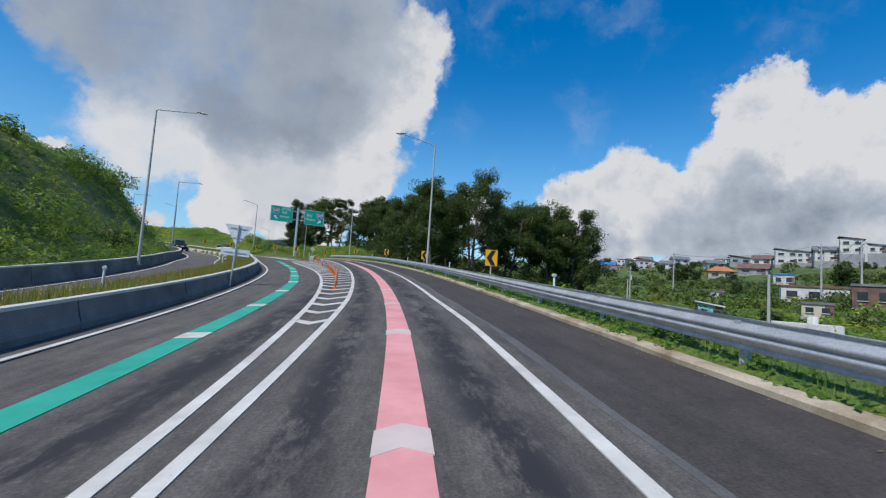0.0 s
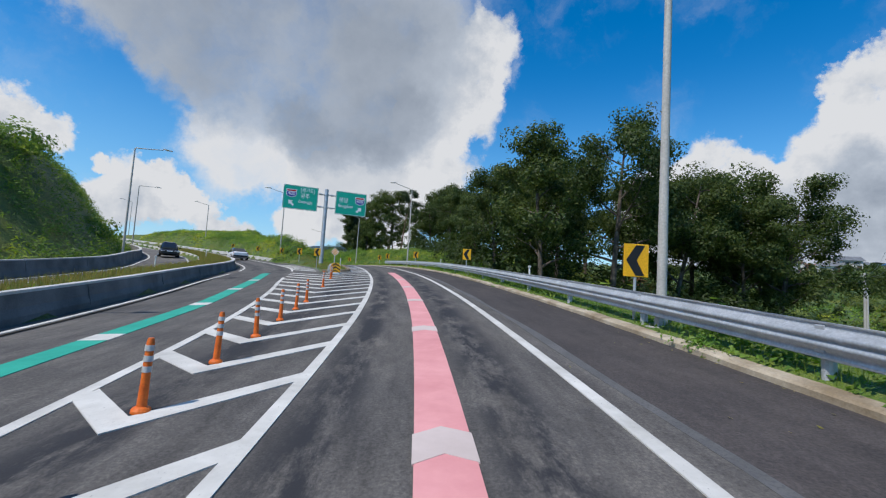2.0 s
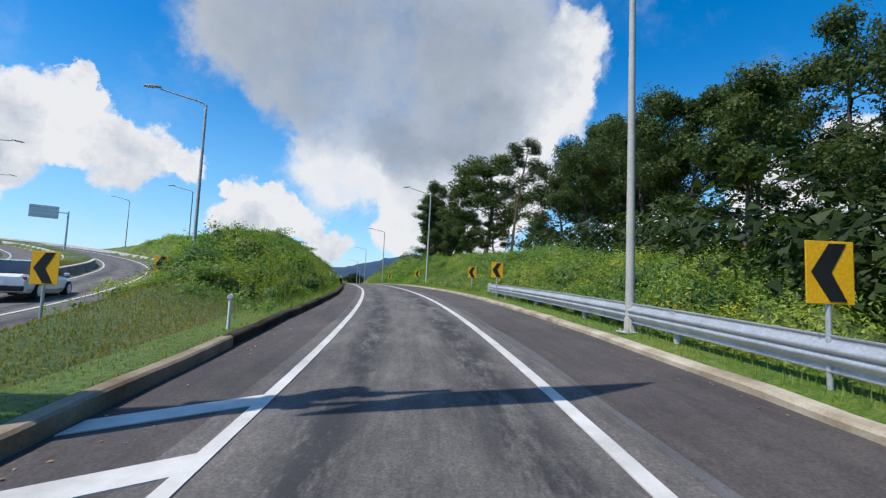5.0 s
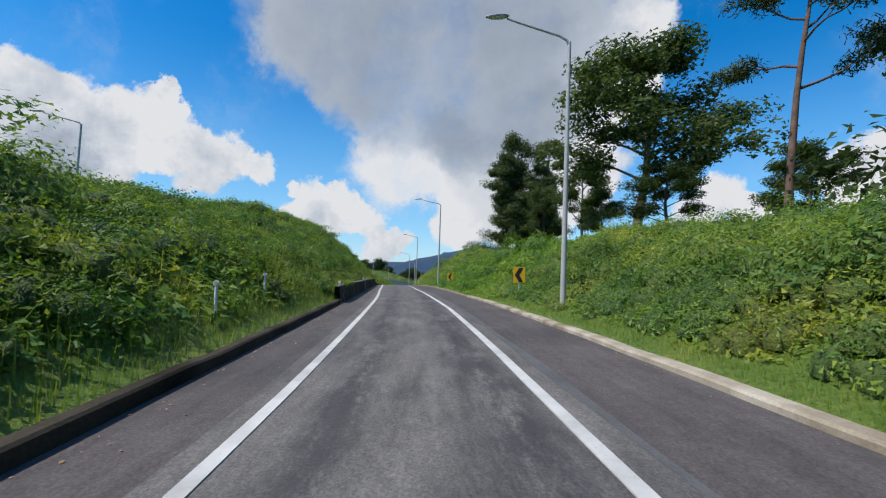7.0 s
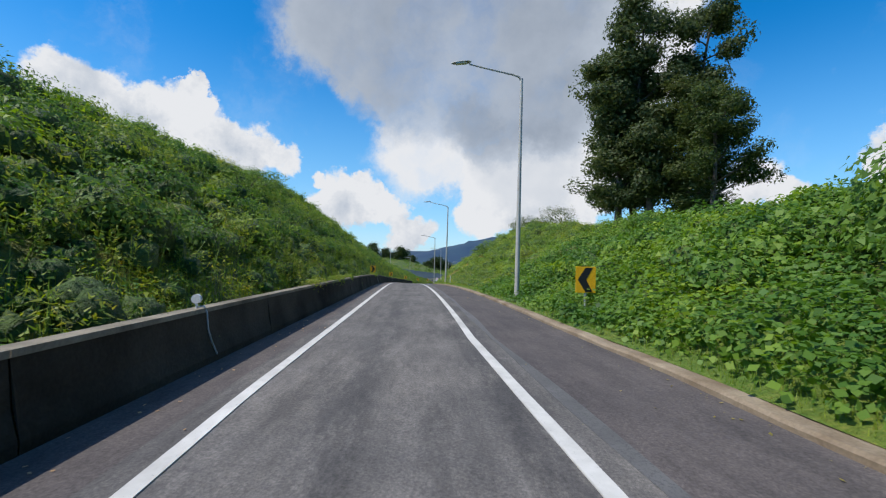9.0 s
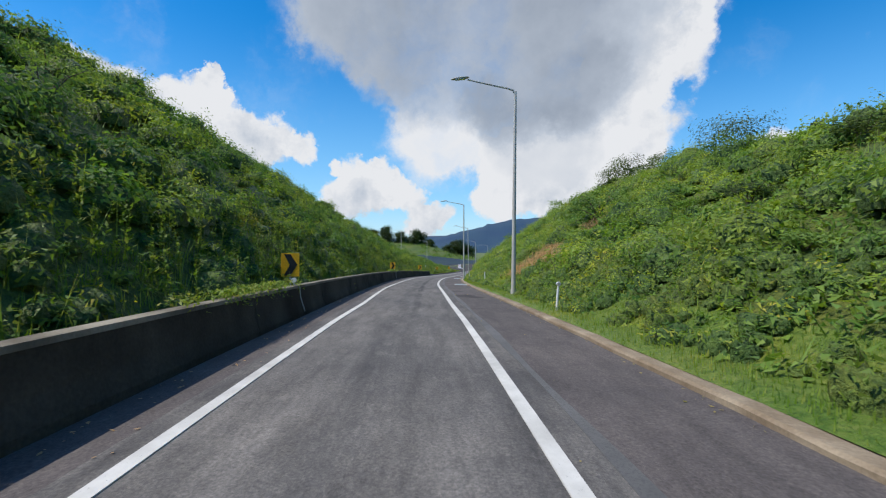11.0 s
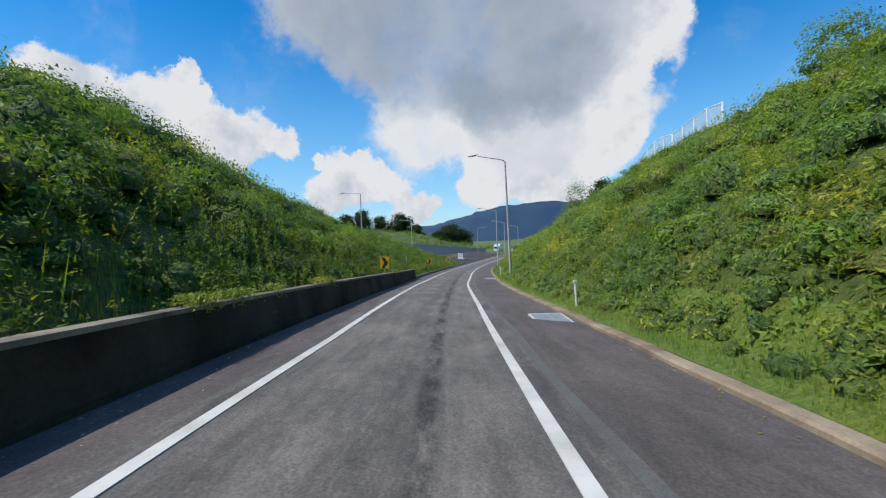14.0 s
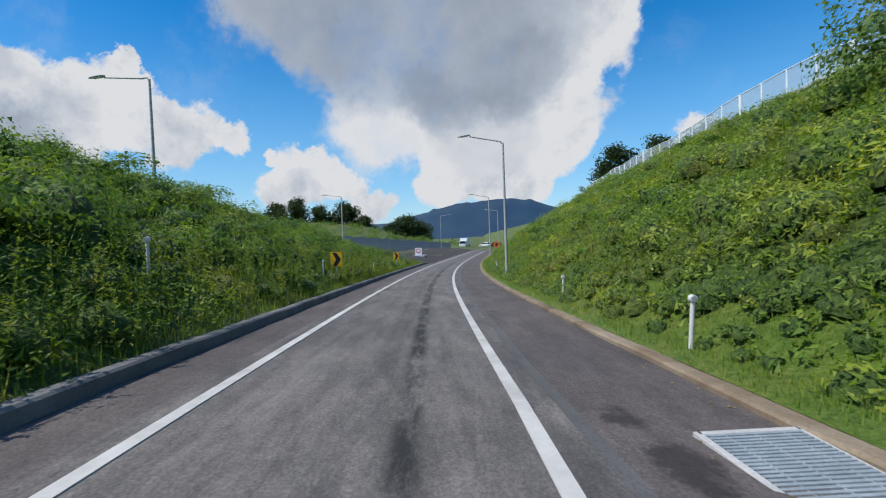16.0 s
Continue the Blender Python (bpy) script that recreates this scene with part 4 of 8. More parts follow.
marking(strip("pink_guide_line", RAMP, -40, 59.8, PINK, lambda s: PINK(s) + 0.46, M_PINK, h=0.01), "faded pink guidance band painted along the lane", "guide line")
for k in range(-7, 10):
    c = 3.75 + 5.35 * k
    q = np.array([(c + ahead + bend, u) for ahead in (-0.26, 0.26) for u, bend in ((-0.015, 0.0), (0.23, 0.16), (0.475, 0.0))])
    v = np.vstack([RAMP.at(q[:, 0], PINK(q[:, 0]) + q[:, 1], h) for h in (0.014, -0.004)])
    faces = [(0, 1, 4, 3), (1, 2, 5, 4), (0, 6, 7, 1), (1, 7, 8, 2), (3, 4, 10, 9), (4, 5, 11, 10)]
    marking(raw("pale_band", v, faces, M_PALE), "whitish worn arrow band across the pink guide line", "guide line")
GREENC = table((-40, -3.3), (4.5, -3.52), (9, -3.7), (18.5, -4.03), (24.5, -4.32), (41, -5.93), (46, -6.65), (57, -7.95))
marking(strip("green_guide_line", RAMP, -40, 57.5, lambda s: GREENC(s) - 0.24, lambda s: GREENC(s) + 0.24, M_GREEN, h=0.01), "teal green guidance band painted along the fork lane", "guide line")
for k in range(-5, 9):
    c = 9.25 + 5.25 * k
    marking(strip("pale_band", RAMP, c - 0.3, c + 0.3, lambda s: GREENC(s) - 0.25, lambda s: GREENC(s) + 0.25, M_WHITE, h=0.014, step=0.2), "white band across the green guide line", "guide line")

APEX = table((10, -1.72), (20.5, -2.05), (27.8, -2.28), (33.5, -2.65), (39.2, -2.96), (46.4, -3.32), (58, -3.85))


def hatch(points):
    """A painted stripe of even thickness through road points (s, d)."""
    v = []
    for s, d in points:
        v += [RAMP.at(s, d, 0.011), RAMP.at(s + 0.40, d, 0.011)]
    n = len(points)
    top = np.array(v)
    v = np.vstack([top, top - (0, 0, 0.016)])
    f = [(2 * i, 2 * i + 1, 2 * i + 3, 2 * i + 2) for i in range(n - 1)]
    f += [(2 * i + 2, 2 * i + 2 + 2 * n, 2 * i + 2 * n, 2 * i) for i in range(n - 1)]
    f += [(2 * i + 1, 2 * i + 1 + 2 * n, 2 * i + 3 + 2 * n, 2 * i + 3) for i in range(n - 1)]
    return raw("gore_stripe", v, f, M_WHITE)


s = 10.4
while s < 59.5:
    a, l, r = float(APEX(s + 0.7)), float(GORE_L(s)), float(LINE_L(s))
    reach = a - float(GORE_L(s + 1))
    left = float(GORE_L(min(60, s + reach)))
    ahead = 1.1 * (float(LINE_L(s + 1)) - a)
    pts = [(s + reach, left + 0.05), (s, a), (s + ahead, float(LINE_L(s + ahead)) - 0.06)]
    if s > 57:
        pts = pts[1:]
    marking(hatch(pts), "white painted chevron stripe across the paved gore", "gore stripe")["group"] = "stripes across the gore"
    s += 1.87
for s in np.arange(60.6, 75, 1.62):
    marking(hatch([(s, float(KERB_L(s)) + 0.04), (s + 0.75, float(LINE_L(s)) - 0.06)]), "white painted stripe between island kerb and edge line", "gore stripe")["group"] = "stripes across the gore"
for c in (62.3, 64.8, 67.3, 69.8, 72.3):
    m = [(c - 1.5, 1.75), (c + 0.6, 0.08)]
    v = np.array([FORK.at(a + e, d, h) for h in (0.01, -0.01) for a, d in m for e in (0, 0.85)])
    marking(raw("gore_stripe", v, [(0, 1, 3, 2), (0, 2, 6, 4), (1, 5, 7, 3), (0, 4, 5, 1), (2, 3, 7, 6)], M_WHITE), "white painted stripe beside the island", "gore stripe")["group"] = "stripes across the gore"

# surveyor's scribble in blue spray paint on one of the stripes
M_SPRAY = paint("blue_spray_paint", (0.03, 0.16, 0.4), (0.05, 0.24, 0.55), 0.7, scale=6, fine=50, relief=0.1)
for a, b, wide, lean in ((23.50, -2.14, 0.05, 0.5), (23.50 + 0.16, -2.14 + 0.12, 0.05, -0.3), (23.50 + 0.3, -2.14 + 0.3, 0.06, 0.4), (23.50 - 0.02, -2.14 + 0.22, 0.04, 0.1)):
    v = np.array([RAMP.at(a + e * 0.3, b + q * wide + e * lean * 0.3, h) for h in (0.015, 0.005) for e in (0, 1) for q in (0, 1)])
    marking(raw("spray_mark", v, [(0, 1, 3, 2), (0, 2, 6, 4), (1, 5, 7, 3), (0, 4, 5, 1), (2, 3, 7, 6)], M_SPRAY), "short blue spray-painted stroke on the gore", "spray mark")

# ---- kerbs ----
def kerb(name, track, a, b, edge, side, mat, label, h=0.15, width=0.2, step=1.0):
    s = np.linspace(a, b, int((b - a) / step) + 2)
    wob = lambda q: edge(q) + side * 0.012 * np.sin(q * 1.7)
    worn = lambda q: h + 0.012 * np.sin(q * 2.3) * np.sin(q * 0.61)
    cols = lambda q: [(wob(q), -0.1 + 0 * q), (wob(q), worn(q) - 0.03), (wob(q) + side * 0.035, worn(q)), (wob(q) + side * width, worn(q)), (wob(q) + side * (width + 0.02), -0.1 + 0 * q)]
    return tagged(loft(name, track, s, cols, mat, uvs=False), label, "kerb", kind="structure")


kerb("kerb", RAMP, -40, 124, KERB_R, 1, M_KERB, "pale weathered concrete kerb along the shoulder", 0.1, 0.24)
kerb("kerb", RAMP, 124.01, 345, KERB_R, 1, M_KERB_SOIL, "low kerb buried under brown soil along the shoulder", 0.085, 0.3)
kerb("kerb", RAMP, 61.5, 78, KERB_L, -1, M_KERB_SOIL, "soil-stained concrete kerb beside the grass island", 0.2, 0.22)
kerb("kerb", RAMP, 78.01, 119.6, KERB_L, -1, M_CONC_DARK, "concrete kerb along the inner edge, darkened for its shade", 0.2, 0.2)
kerb("kerb", RAMP, 245.4, 300, KERB_L, -1, M_CONC, "grey concrete kerb after the retaining wall", 0.2, 0.2)
kerb("kerb", FORK, 60.0, 86, lambda q: 1.85 + 0 * q, 1, M_CONC, "low grey concrete kerb beside the grass island", 0.05, 0.12)
kerb("kerb", FORK, 86, F_END, lambda q: 1.85 + 0 * q, 1, M_CONC_PALE, "white concrete kerb on the outer side of the fork", 0.42, 0.25)
kerb("kerb", FORK, -39, F_END, lambda q: -6.9 + 0 * q, 1, M_CONC_PALE, "low pale kerb along the grass median", 0.46, 0.15)
def kerb_curve(points, h, width, mat, label):
    """A kerb along road points (s, d), its back on the left of the way they run."""
    p = np.array([RAMP.at(s, d) for s, d in points])
    way = np.gradient(p[:, :2], axis=0)
    way /= np.linalg.norm(way, axis=1)[:, None]
    back = np.stack([way[:, 1], -way[:, 0], 0 * way[:, 0]], 1)
    cols = np.stack([p + (0, 0, -0.1), p + (0, 0, h - 0.03), p + back * 0.03 + (0, 0, h), p + back * width + (0, 0, h), p + back * width + (0, 0, -0.1)], 1)
    n, m = cols.shape[:2]
    f = [(i * m + j, i * m + j + 1, (i + 1) * m + j + 1, (i + 1) * m + j) for i in range(n - 1) for j in range(m - 1)]
    return tagged(raw("kerb", cols.reshape(-1, 3), f, mat), label, "kerb", kind="structure")


kerb_curve([(61.7, -2.73), (61.2, -2.73), (60.8, -2.77), (60.45, -2.9), (60.2, -3.15), (60.03, -3.5), (59.93, -3.9), (59.95, -4.3), (60.05, -4.7)], 0.19, 0.22, M_KERB_SOIL, "rounded soil-stained kerb at the island's nose")


# ---- barrier walls in cast panels ----
def wall(track, a, b, base, side, height, mat, label, name, cap, panel=6.0, thick=0.22, foot=0.12):
    body = thing(name, pose(0, 0, 0), label, "barrier wall")
    body["kind"] = "structure"
    s = a
    while s < b - 0.5:
        e = min(s + panel, b)
        q = np.linspace(s + 0.008, e - 0.008, 7)
        f = lambda v: base(v)
        cols = lambda v: [(f(v), -0.25 + 0 * v), (f(v), 0.1 + 0 * v), (f(v) + side * foot * 0.6, height * 0.45 + 0 * v), (f(v) + side * foot, height - 0.02 + 0 * v),
                          (f(v) + side * (foot + 0.02), height + 0 * v), (f(v) + side * (foot + thick), height + 0 * v), (f(v) + side * (foot + thick + 0.05), -0.25 + 0 * v)]
        v = loft("wall_panel", track, q, cols, mat, body, uvs=False)
        bm = bmesh.new()
        bm.from_mesh(v.data)
        ends = [x for x in bm.edges if x.is_boundary]
        bmesh.ops.holes_fill(bm, edges=ends, sides=0)
        bm.to_mesh(v.data)
        bm.free()
        if cap:
            loft("coping", track, q, lambda v: [(f(v) + side * (foot - 0.015), height - 0.035 + 0 * v), (f(v) + side * (foot - 0.015), height + 0.03 + 0 * v),
                                                (f(v) + side * (foot + thick + 0.02), height + 0.03 + 0 * v), (f(v) + side * (foot + thick + 0.02), height - 0.035 + 0 * v)], cap, body, "coping paler than its panels", closed=True, uvs=False)
        s = e
    return body


WALL_L = table((119.8, -3.14), (131, -3.15), (150, -3.2), (170, -3.3), (194, -3.62), (228, -3.7), (247, -3.8))
wall(RAMP, 119.8, 245.4, WALL_L, -1, 0.8, M_CONC_DARK, "low stained concrete retaining wall, darkened for shade, below the weedy bank", "retaining_wall", M_COPE)
# both barriers get an added pale coping for the sunlight on their tops
wall(FORK, -38, 120, lambda q: -4.1 + 0 * q, -1, 0.62, M_CONC, "grey concrete median barrier, its coping paled for sunlight on top", "median_barrier", M_CONC_PALE)
wall(FORK, -38, 120, lambda q: -11.7 + 0 * q, -1, 0.85, M_CONC, "grey concrete barrier at the foot of the far bank", "roadside_barrier", M_CONC_PALE)

# ---- road furniture ----
def guardrail(a, b, d):
    g = thing("guardrail", pose(0, 0, 0), "long galvanised steel W-beam guardrail on short posts", "guardrail")
    wave = [(0.0, 0.36), (0.03, 0.39), (0.03, 0.44), (-0.045, 0.49), (-0.045, 0.53), (0.0, 0.555), (-0.045, 0.58), (-0.045, 0.63), (0.03, 0.68), (0.03, 0.73), (0.0, 0.76)]
    back = [(x + 0.006, h) for x, h in wave[::-1]]
    s = a
    while s < b - 0.1:
        q = np.linspace(s, min(s + 3.75 + 0.15, b), 5)
        lap = 0.002 if int((s - a) / 3.75) % 2 else 0.0
        loft("rail", RAMP, q, lambda v: [(d + x + lap + 0 * v, h + 0 * v) for x, h in wave + back], M_GALV, g, closed=True, uvs=False, caps=False, smooth=True)
        m = RAMP.place(s + 0.1, d + 0.13)
        bm = tube([(0, 0, -0.5), (0, 0, 0.68)], [0.07, 0.07], 12)
        p = part("post", bm, M_GALV, g, smooth=False)
        p.matrix_world = m
        blk = part("spacer_block", box((0.1, 0.12, 0.3), (-0.07, 0, 0.56), 0.01), M_GALV, p)
        blk.matrix_parent_inverse = Matrix.Identity(4)
        s += 3.75
    m = RAMP.place(b + 0.05, d)
    bm = bmesh.new()
    box((0.12, 0.35, 0.42), (0.0, 0.1, 0.56), 0.05, bm)
    e = part("end_terminal", bm, M_GALV, g, "rounded end terminal")
    e.matrix_world = m
    return g


guardrail(-36, 90, 4.42)


def chevron_sign(m, height, points_left=True, size=(0.52, 0.68), group="curve chevron signs", lean=0.0, long_post=0.0):
    """height: of the plate's centre over the post's foot. The plate faces back along the road (-y)."""
    t = thing("chevron_sign", m @ pose(0, 0, 0, 0, lean, 0), "yellow curve sign with a black chevron on a thin grey post", "road sign", group)
    w, h = size
    part("post", tube([(0, 0.03, -0.6 - long_post), (0, 0.03, height + h * 0.3)], [0.03, 0.03], 10), M_GALV, t, smooth=True)
    part("plate", box((w, 0.012, h), (0, 0, height), 0.004), M_YELLOW, t)
    k = -1 if points_left else 1
    tip, tail, hw = k * w * 0.40, -k * w * 0.12, w * 0.40
    # a broad bent bar, pointing to the tip
    out = [(tip, 0), (tip - k * hw * 0.95, h * 0.46), (tip - k * hw * 0.95 - k * w * 0.36, h * 0.46), (tip - k * w * 0.42, 0), (tip - k * hw * 0.95 - k * w * 0.36, -h * 0.46), (tip - k * hw * 0.95, -h * 0.46)]
    if k > 0:
        out = out[::-1]
    part("chevron", plate(out, 0.004, m=pose(0, -0.010, height)), M_BLACK, t, "black chevron")
    for z in (0.18, -0.18):
        part("bracket", box((0.1, 0.05, 0.05), (0, 0.03, height + z), 0.004), M_GALV, t)
    return t


for s, d, h in ((18.2, 4.46, 1.46), (35.8, 4.6, 1.36), (54.8, 4.58, 1.44), (73.8, 4.45, 1.42), (88.5, 4.3, 1.4), (96.0, 4.93, 1.3), (117.5, 4.75, 1.3), (139.5, 4.25, 1.08)):
    chevron_sign(RAMP.place(s, d, 0.0, -4), h)
for s, d, h in ((172, -3.95, 1.38), (204.2, -4.0, 1.38), (233.2, -4.15, 1.43), (263.2, -4.6, 1.4), (284, -4.7, 1.35)):
    chevron_sign(RAMP.place(s, d, 0.0, 4), h, False)
for s, u in ((65.2, 2.1), (77, 2.9), (86, 3.0), (98, 3.2), (110, 3.2)):
    chevron_sign(FORK.place(s, u, 0.0, -10), 1.45, True)


def street_lamp(m, pole, arm, rise, label="tall grey steel street lamp with a single curved arm", side=-1, group="street lamps along the ramp", head_mat=None):
    """A lamp at its foot's pose; the arm reaches to -x (side -1) or +x."""
    t = thing("street_lamp", m, label, "street lamp", group)
    part("pole", tube([(0, 0, 0), (0, 0, pole * 0.5), (0, 0, pole)], [0.095, 0.075, 0.055], 12), M_POLE, t, smooth=True)
    bm = box((0.4, 0.4, 0.03), (0, 0, 0.015), 0.005)
    for x in (-0.14, 0.14):
        for y in (-0.14, 0.14):
            tube([(x, y, 0.03), (x, y, 0.07)], [0.018, 0.018], 6, bm)
    tube([(0, 0, 0.03), (0, 0, 0.3)], [0.12, 0.11], 12, bm)
    part("base", bm, M_POLE, t)
    pts = [(0, 0, pole - 0.1), (side * 0.1, 0, pole + 0.06), (side * 0.35, 0, pole + rise * 0.3), (side * arm * 0.6, 0, pole + rise * 0.72), (side * (arm - 0.3), 0, pole + rise)]
    part("arm", tube(pts, [0.05, 0.045, 0.04, 0.035, 0.032], 10), M_POLE, t, smooth=True)
    bm = bmesh.new()
    prof = [(-0.38, 0.03, 0.035), (-0.25, 0.1, 0.05), (0.05, 0.15, 0.06), (0.3, 0.12, 0.045), (0.4, 0.03, 0.02)]
    rings = []
    for x, w, h in prof:
        rings.append([bm.verts.new((-side * x, w * math.cos(a), 0.02 + h * max(-0.45, math.sin(a)))) for a in (2 * math.pi * k / 10 for k in range(10))])
    for p, q in zip(rings, rings[1:]):
        for k in range(10):
            bm.faces.new((p[k], p[(k + 1) % 10], q[(k + 1) % 10], q[k]))
    bm.faces.new(rings[0][::-1]), bm.faces.new(rings[-1])
    tilt = pose(side * (arm + 0.02), 0, pole + rise + 0.02, 0, -side * -8, 0)
    hd = part("lamp_head", bm, head_mat or M_POLE, t, smooth=True)
    hd.matrix_local = tilt
    ln = part("lens", box((0.42, 0.2, 0.025), (0.02, 0, -0.018), 0.008), M_LENS, hd, "pale glass lens")
    return t


for s, d, h0, top, arm, rise, lean in ((35, 4.68, 0.1, 10.26, 2.85, 0.65, 0), (78, 4.45, 0.15, 9.02, 2.25, 0.6, 0), (112.1, 4.75, 0.1, 8.95, 2.4, 0.6, 0.5),
                                       (144.9, 3.68, 0.1, 8.7, 2.35, 0.45, 0), (177.2, 3.65, 0.1, 8.6, 2.3, 0.45, 0.3), (208.3, 3.35, 0.1, 8.35, 2.2, 0.42, -0.3),
                                       (240.6, 3.85, 0.1, 8.9, 2.3, 0.5, -1.2), (269, 4.05, 0.1, 8.1, 2.25, 0.45, 0), (300, 4.45, 0.1, 8.3, 2.25, 0.45, 0), (331, 5.0, 0.1, 8.3, 2.25, 0.45, 0)):
    street_lamp(RAMP.place(s, d, h0) @ pose(0, 0, 0, 0, lean, 0), top - h0, arm, rise)
# beyond the fork and along the oncoming road
def lamp_at(x, y, z, pole, arm, side, yaw, rise=0.15):
    street_lamp(pose(x, y, z, 0, 0, yaw), pole, arm, rise, "tall grey street lamp with a straight arm", side, "street lamps along the fork")


lamp_at(-19.6, 31.0, 1.5, 10.8, 2.9, 1, 10)
lamp_at(-33.9, 60.0, 3.5, 9.3, 2.4, 1, 25)
lamp_at(-56.7, 86.1, 6.0, 8.8, 2.4, 1, 45)
lamp_at(-84.0, 99.5, 8.0, 8.8, 2.4, 1, 62)
lamp_at(-61.2, 108.6, 6.4, 9.4, 2.3, -1, 52, 0.4)
lamp_at(-32.5, 83.8, 4.9, 9.1, 2.3, -1, 42, 0.4)
lamp_at(-90.0, 121.5, 8.8, 9.0, 2.3, -1, 66, 0.4)
lamp_at(-124.0, 230.2, 3.4, 8.0, 2.4, -1, 28, 0.1)
lamp_at(-142.0, 268.0, 1.5, 8.0, 2.4, -1, 24, 0.3)
lamp_at(-150.0, 318.0, 0.5, 8.0, 2.4, 1, 24, 0.3)


def text_mesh(body, size, x, z, m, mat, parent, label, wide=1.0, align="LEFT"):
    c = bpy.data.curves.new("lettering", "FONT")
    c.body, c.size, c.extrude, c.align_x, c.offset = body, size, 0.003, align, 0.006 * size
    o = bpy.data.objects.new("lettering", c)
    scene.collection.objects.link(o)
    me = bpy.data.meshes.new_from_object(o.evaluated_get(bpy.context.evaluated_depsgraph_get()))
    bpy.data.objects.remove(o)
    me.transform(m @ pose(x, -0.012, z, 90, 0, 0) @ Matrix.Diagonal((wide, 1, 1, 1)))
    me.materials.clear()
    me.materials.append(mat)
    ob = new("lettering", me)
    ob.parent = parent
    ob["label"] = label
    return ob


def arrow_outline(dirx):
    """A thick arrow that points up and to one side."""
    base = [(-0.08, -0.36), (-0.08, 0.02), (-0.25, -0.02), (0, 0.36), (0.25, -0.02), (0.08, 0.02), (0.08, -0.36)]
    base = [(-0.095, -0.36), (-0.095, 0.0), (-0.27, 0.0), (0, 0.34), (0.27, 0.0), (0.095, 0.0), (0.095, -0.36)][::-1]
    a = radians(45 if dirx < 0 else -45)
    return [(x * math.cos(a) - z * math.sin(a), x * math.sin(a) + z * math.cos(a)) for x, z in base]


def rounded(w, h, r, n=5):
    pts = []
    for cx, cz, a0 in ((w / 2 - r, h / 2 - r, 0), (-w / 2 + r, h / 2 - r, 90), (-w / 2 + r, -h / 2 + r, 180), (w / 2 - r, -h / 2 + r, 270)):
        pts += [(cx + r * math.cos(radians(a0 + 90 * k / n)), cz + r * math.sin(radians(a0 + 90 * k / n))) for k in range(n + 1)]
    return pts


SHIELD = [(-0.5, 0.42), (-0.34, 0.5), (-0.12, 0.44), (0, 0.5), (0.12, 0.44), (0.34, 0.5), (0.5, 0.42), (0.44, 0.2), (0.5, -0.06), (0.38, -0.34), (0, -0.5), (-0.38, -0.34), (-0.5, -0.06), (-0.44, 0.2)]


def direction_panel(parent, x, z, w, h, texts, shield, arrow, dirx):
    p = part("panel", plate(rounded(w, h, 0.08), 0.03, m=pose(x, 0, z)), M_SIGN, parent, "green direction panel")
    rim = bmesh.new()
    o, i = rounded(w - 0.05, h - 0.05, 0.07), rounded(w - 0.13, h - 0.13, 0.05)
    vo, vi = [rim.verts.new((x + a, -0.018, z + b)) for a, b in o], [rim.verts.new((x + a, -0.018, z + b)) for a, b in i]
    for k in range(len(o)):
        rim.faces.new((vo[k], vo[(k + 1) % len(o)], vi[(k + 1) % len(o)], vi[k]))
    bmesh.ops.solidify(rim, geom=rim.faces[:], thickness=0.003)
    part("border", rim, M_LEGEND, p, "white border")
    for body, size, tx, tz, wide in texts:
        text_mesh(body, size, x + tx, z + tz, pose(0, -0.006, 0), M_LEGEND, p, "white lettering", wide)
    sx, sz, sw = shield
    k = sw / 1.0
    part("route_shield", plate([(a * k * 1.12, b * k * 0.92) for a, b in SHIELD][::-1], 0.006, m=pose(x + sx, -0.02, z + sz)), M_LEGEND, p, "white shield edge")
    part("shield_field", plate([(a * k, b * k * 0.8) for a, b in SHIELD if b < 0.25][::-1], 0.006, m=pose(x + sx, -0.026, z + sz)), M_BLUE, p, "blue shield field")
    part("shield_crown", plate([(a * k * 0.94, b * k * 0.8) for a, b in SHIELD[:7]] [::-1] + [(-0.40 * k, 0.27 * k * 0.8), (0.40 * k, 0.27 * k * 0.8)], 0.006, m=pose(x + sx, -0.026, z + sz)), M_RED, p, "red shield top")
    text_mesh("400", sw * 0.52, x + sx, z + sz - sw * 0.2, pose(0, -0.022, 0), M_LEGEND, p, "white route number", 0.95, "CENTER")
    part("arrow", plate(arrow_outline(dirx), 0.006, m=pose(x + arrow[0], -0.02, z + arrow[1])), M_LEGEND, p, "white arrow")
    bm = bmesh.new()
    for zz in (-h * 0.3, 0, h * 0.3):
        box((w * 0.92, 0.05, 0.07), (x, 0.045, z + zz), 0.008, bm)
    part("stiffener", bm, M_ALU, p)
    return p


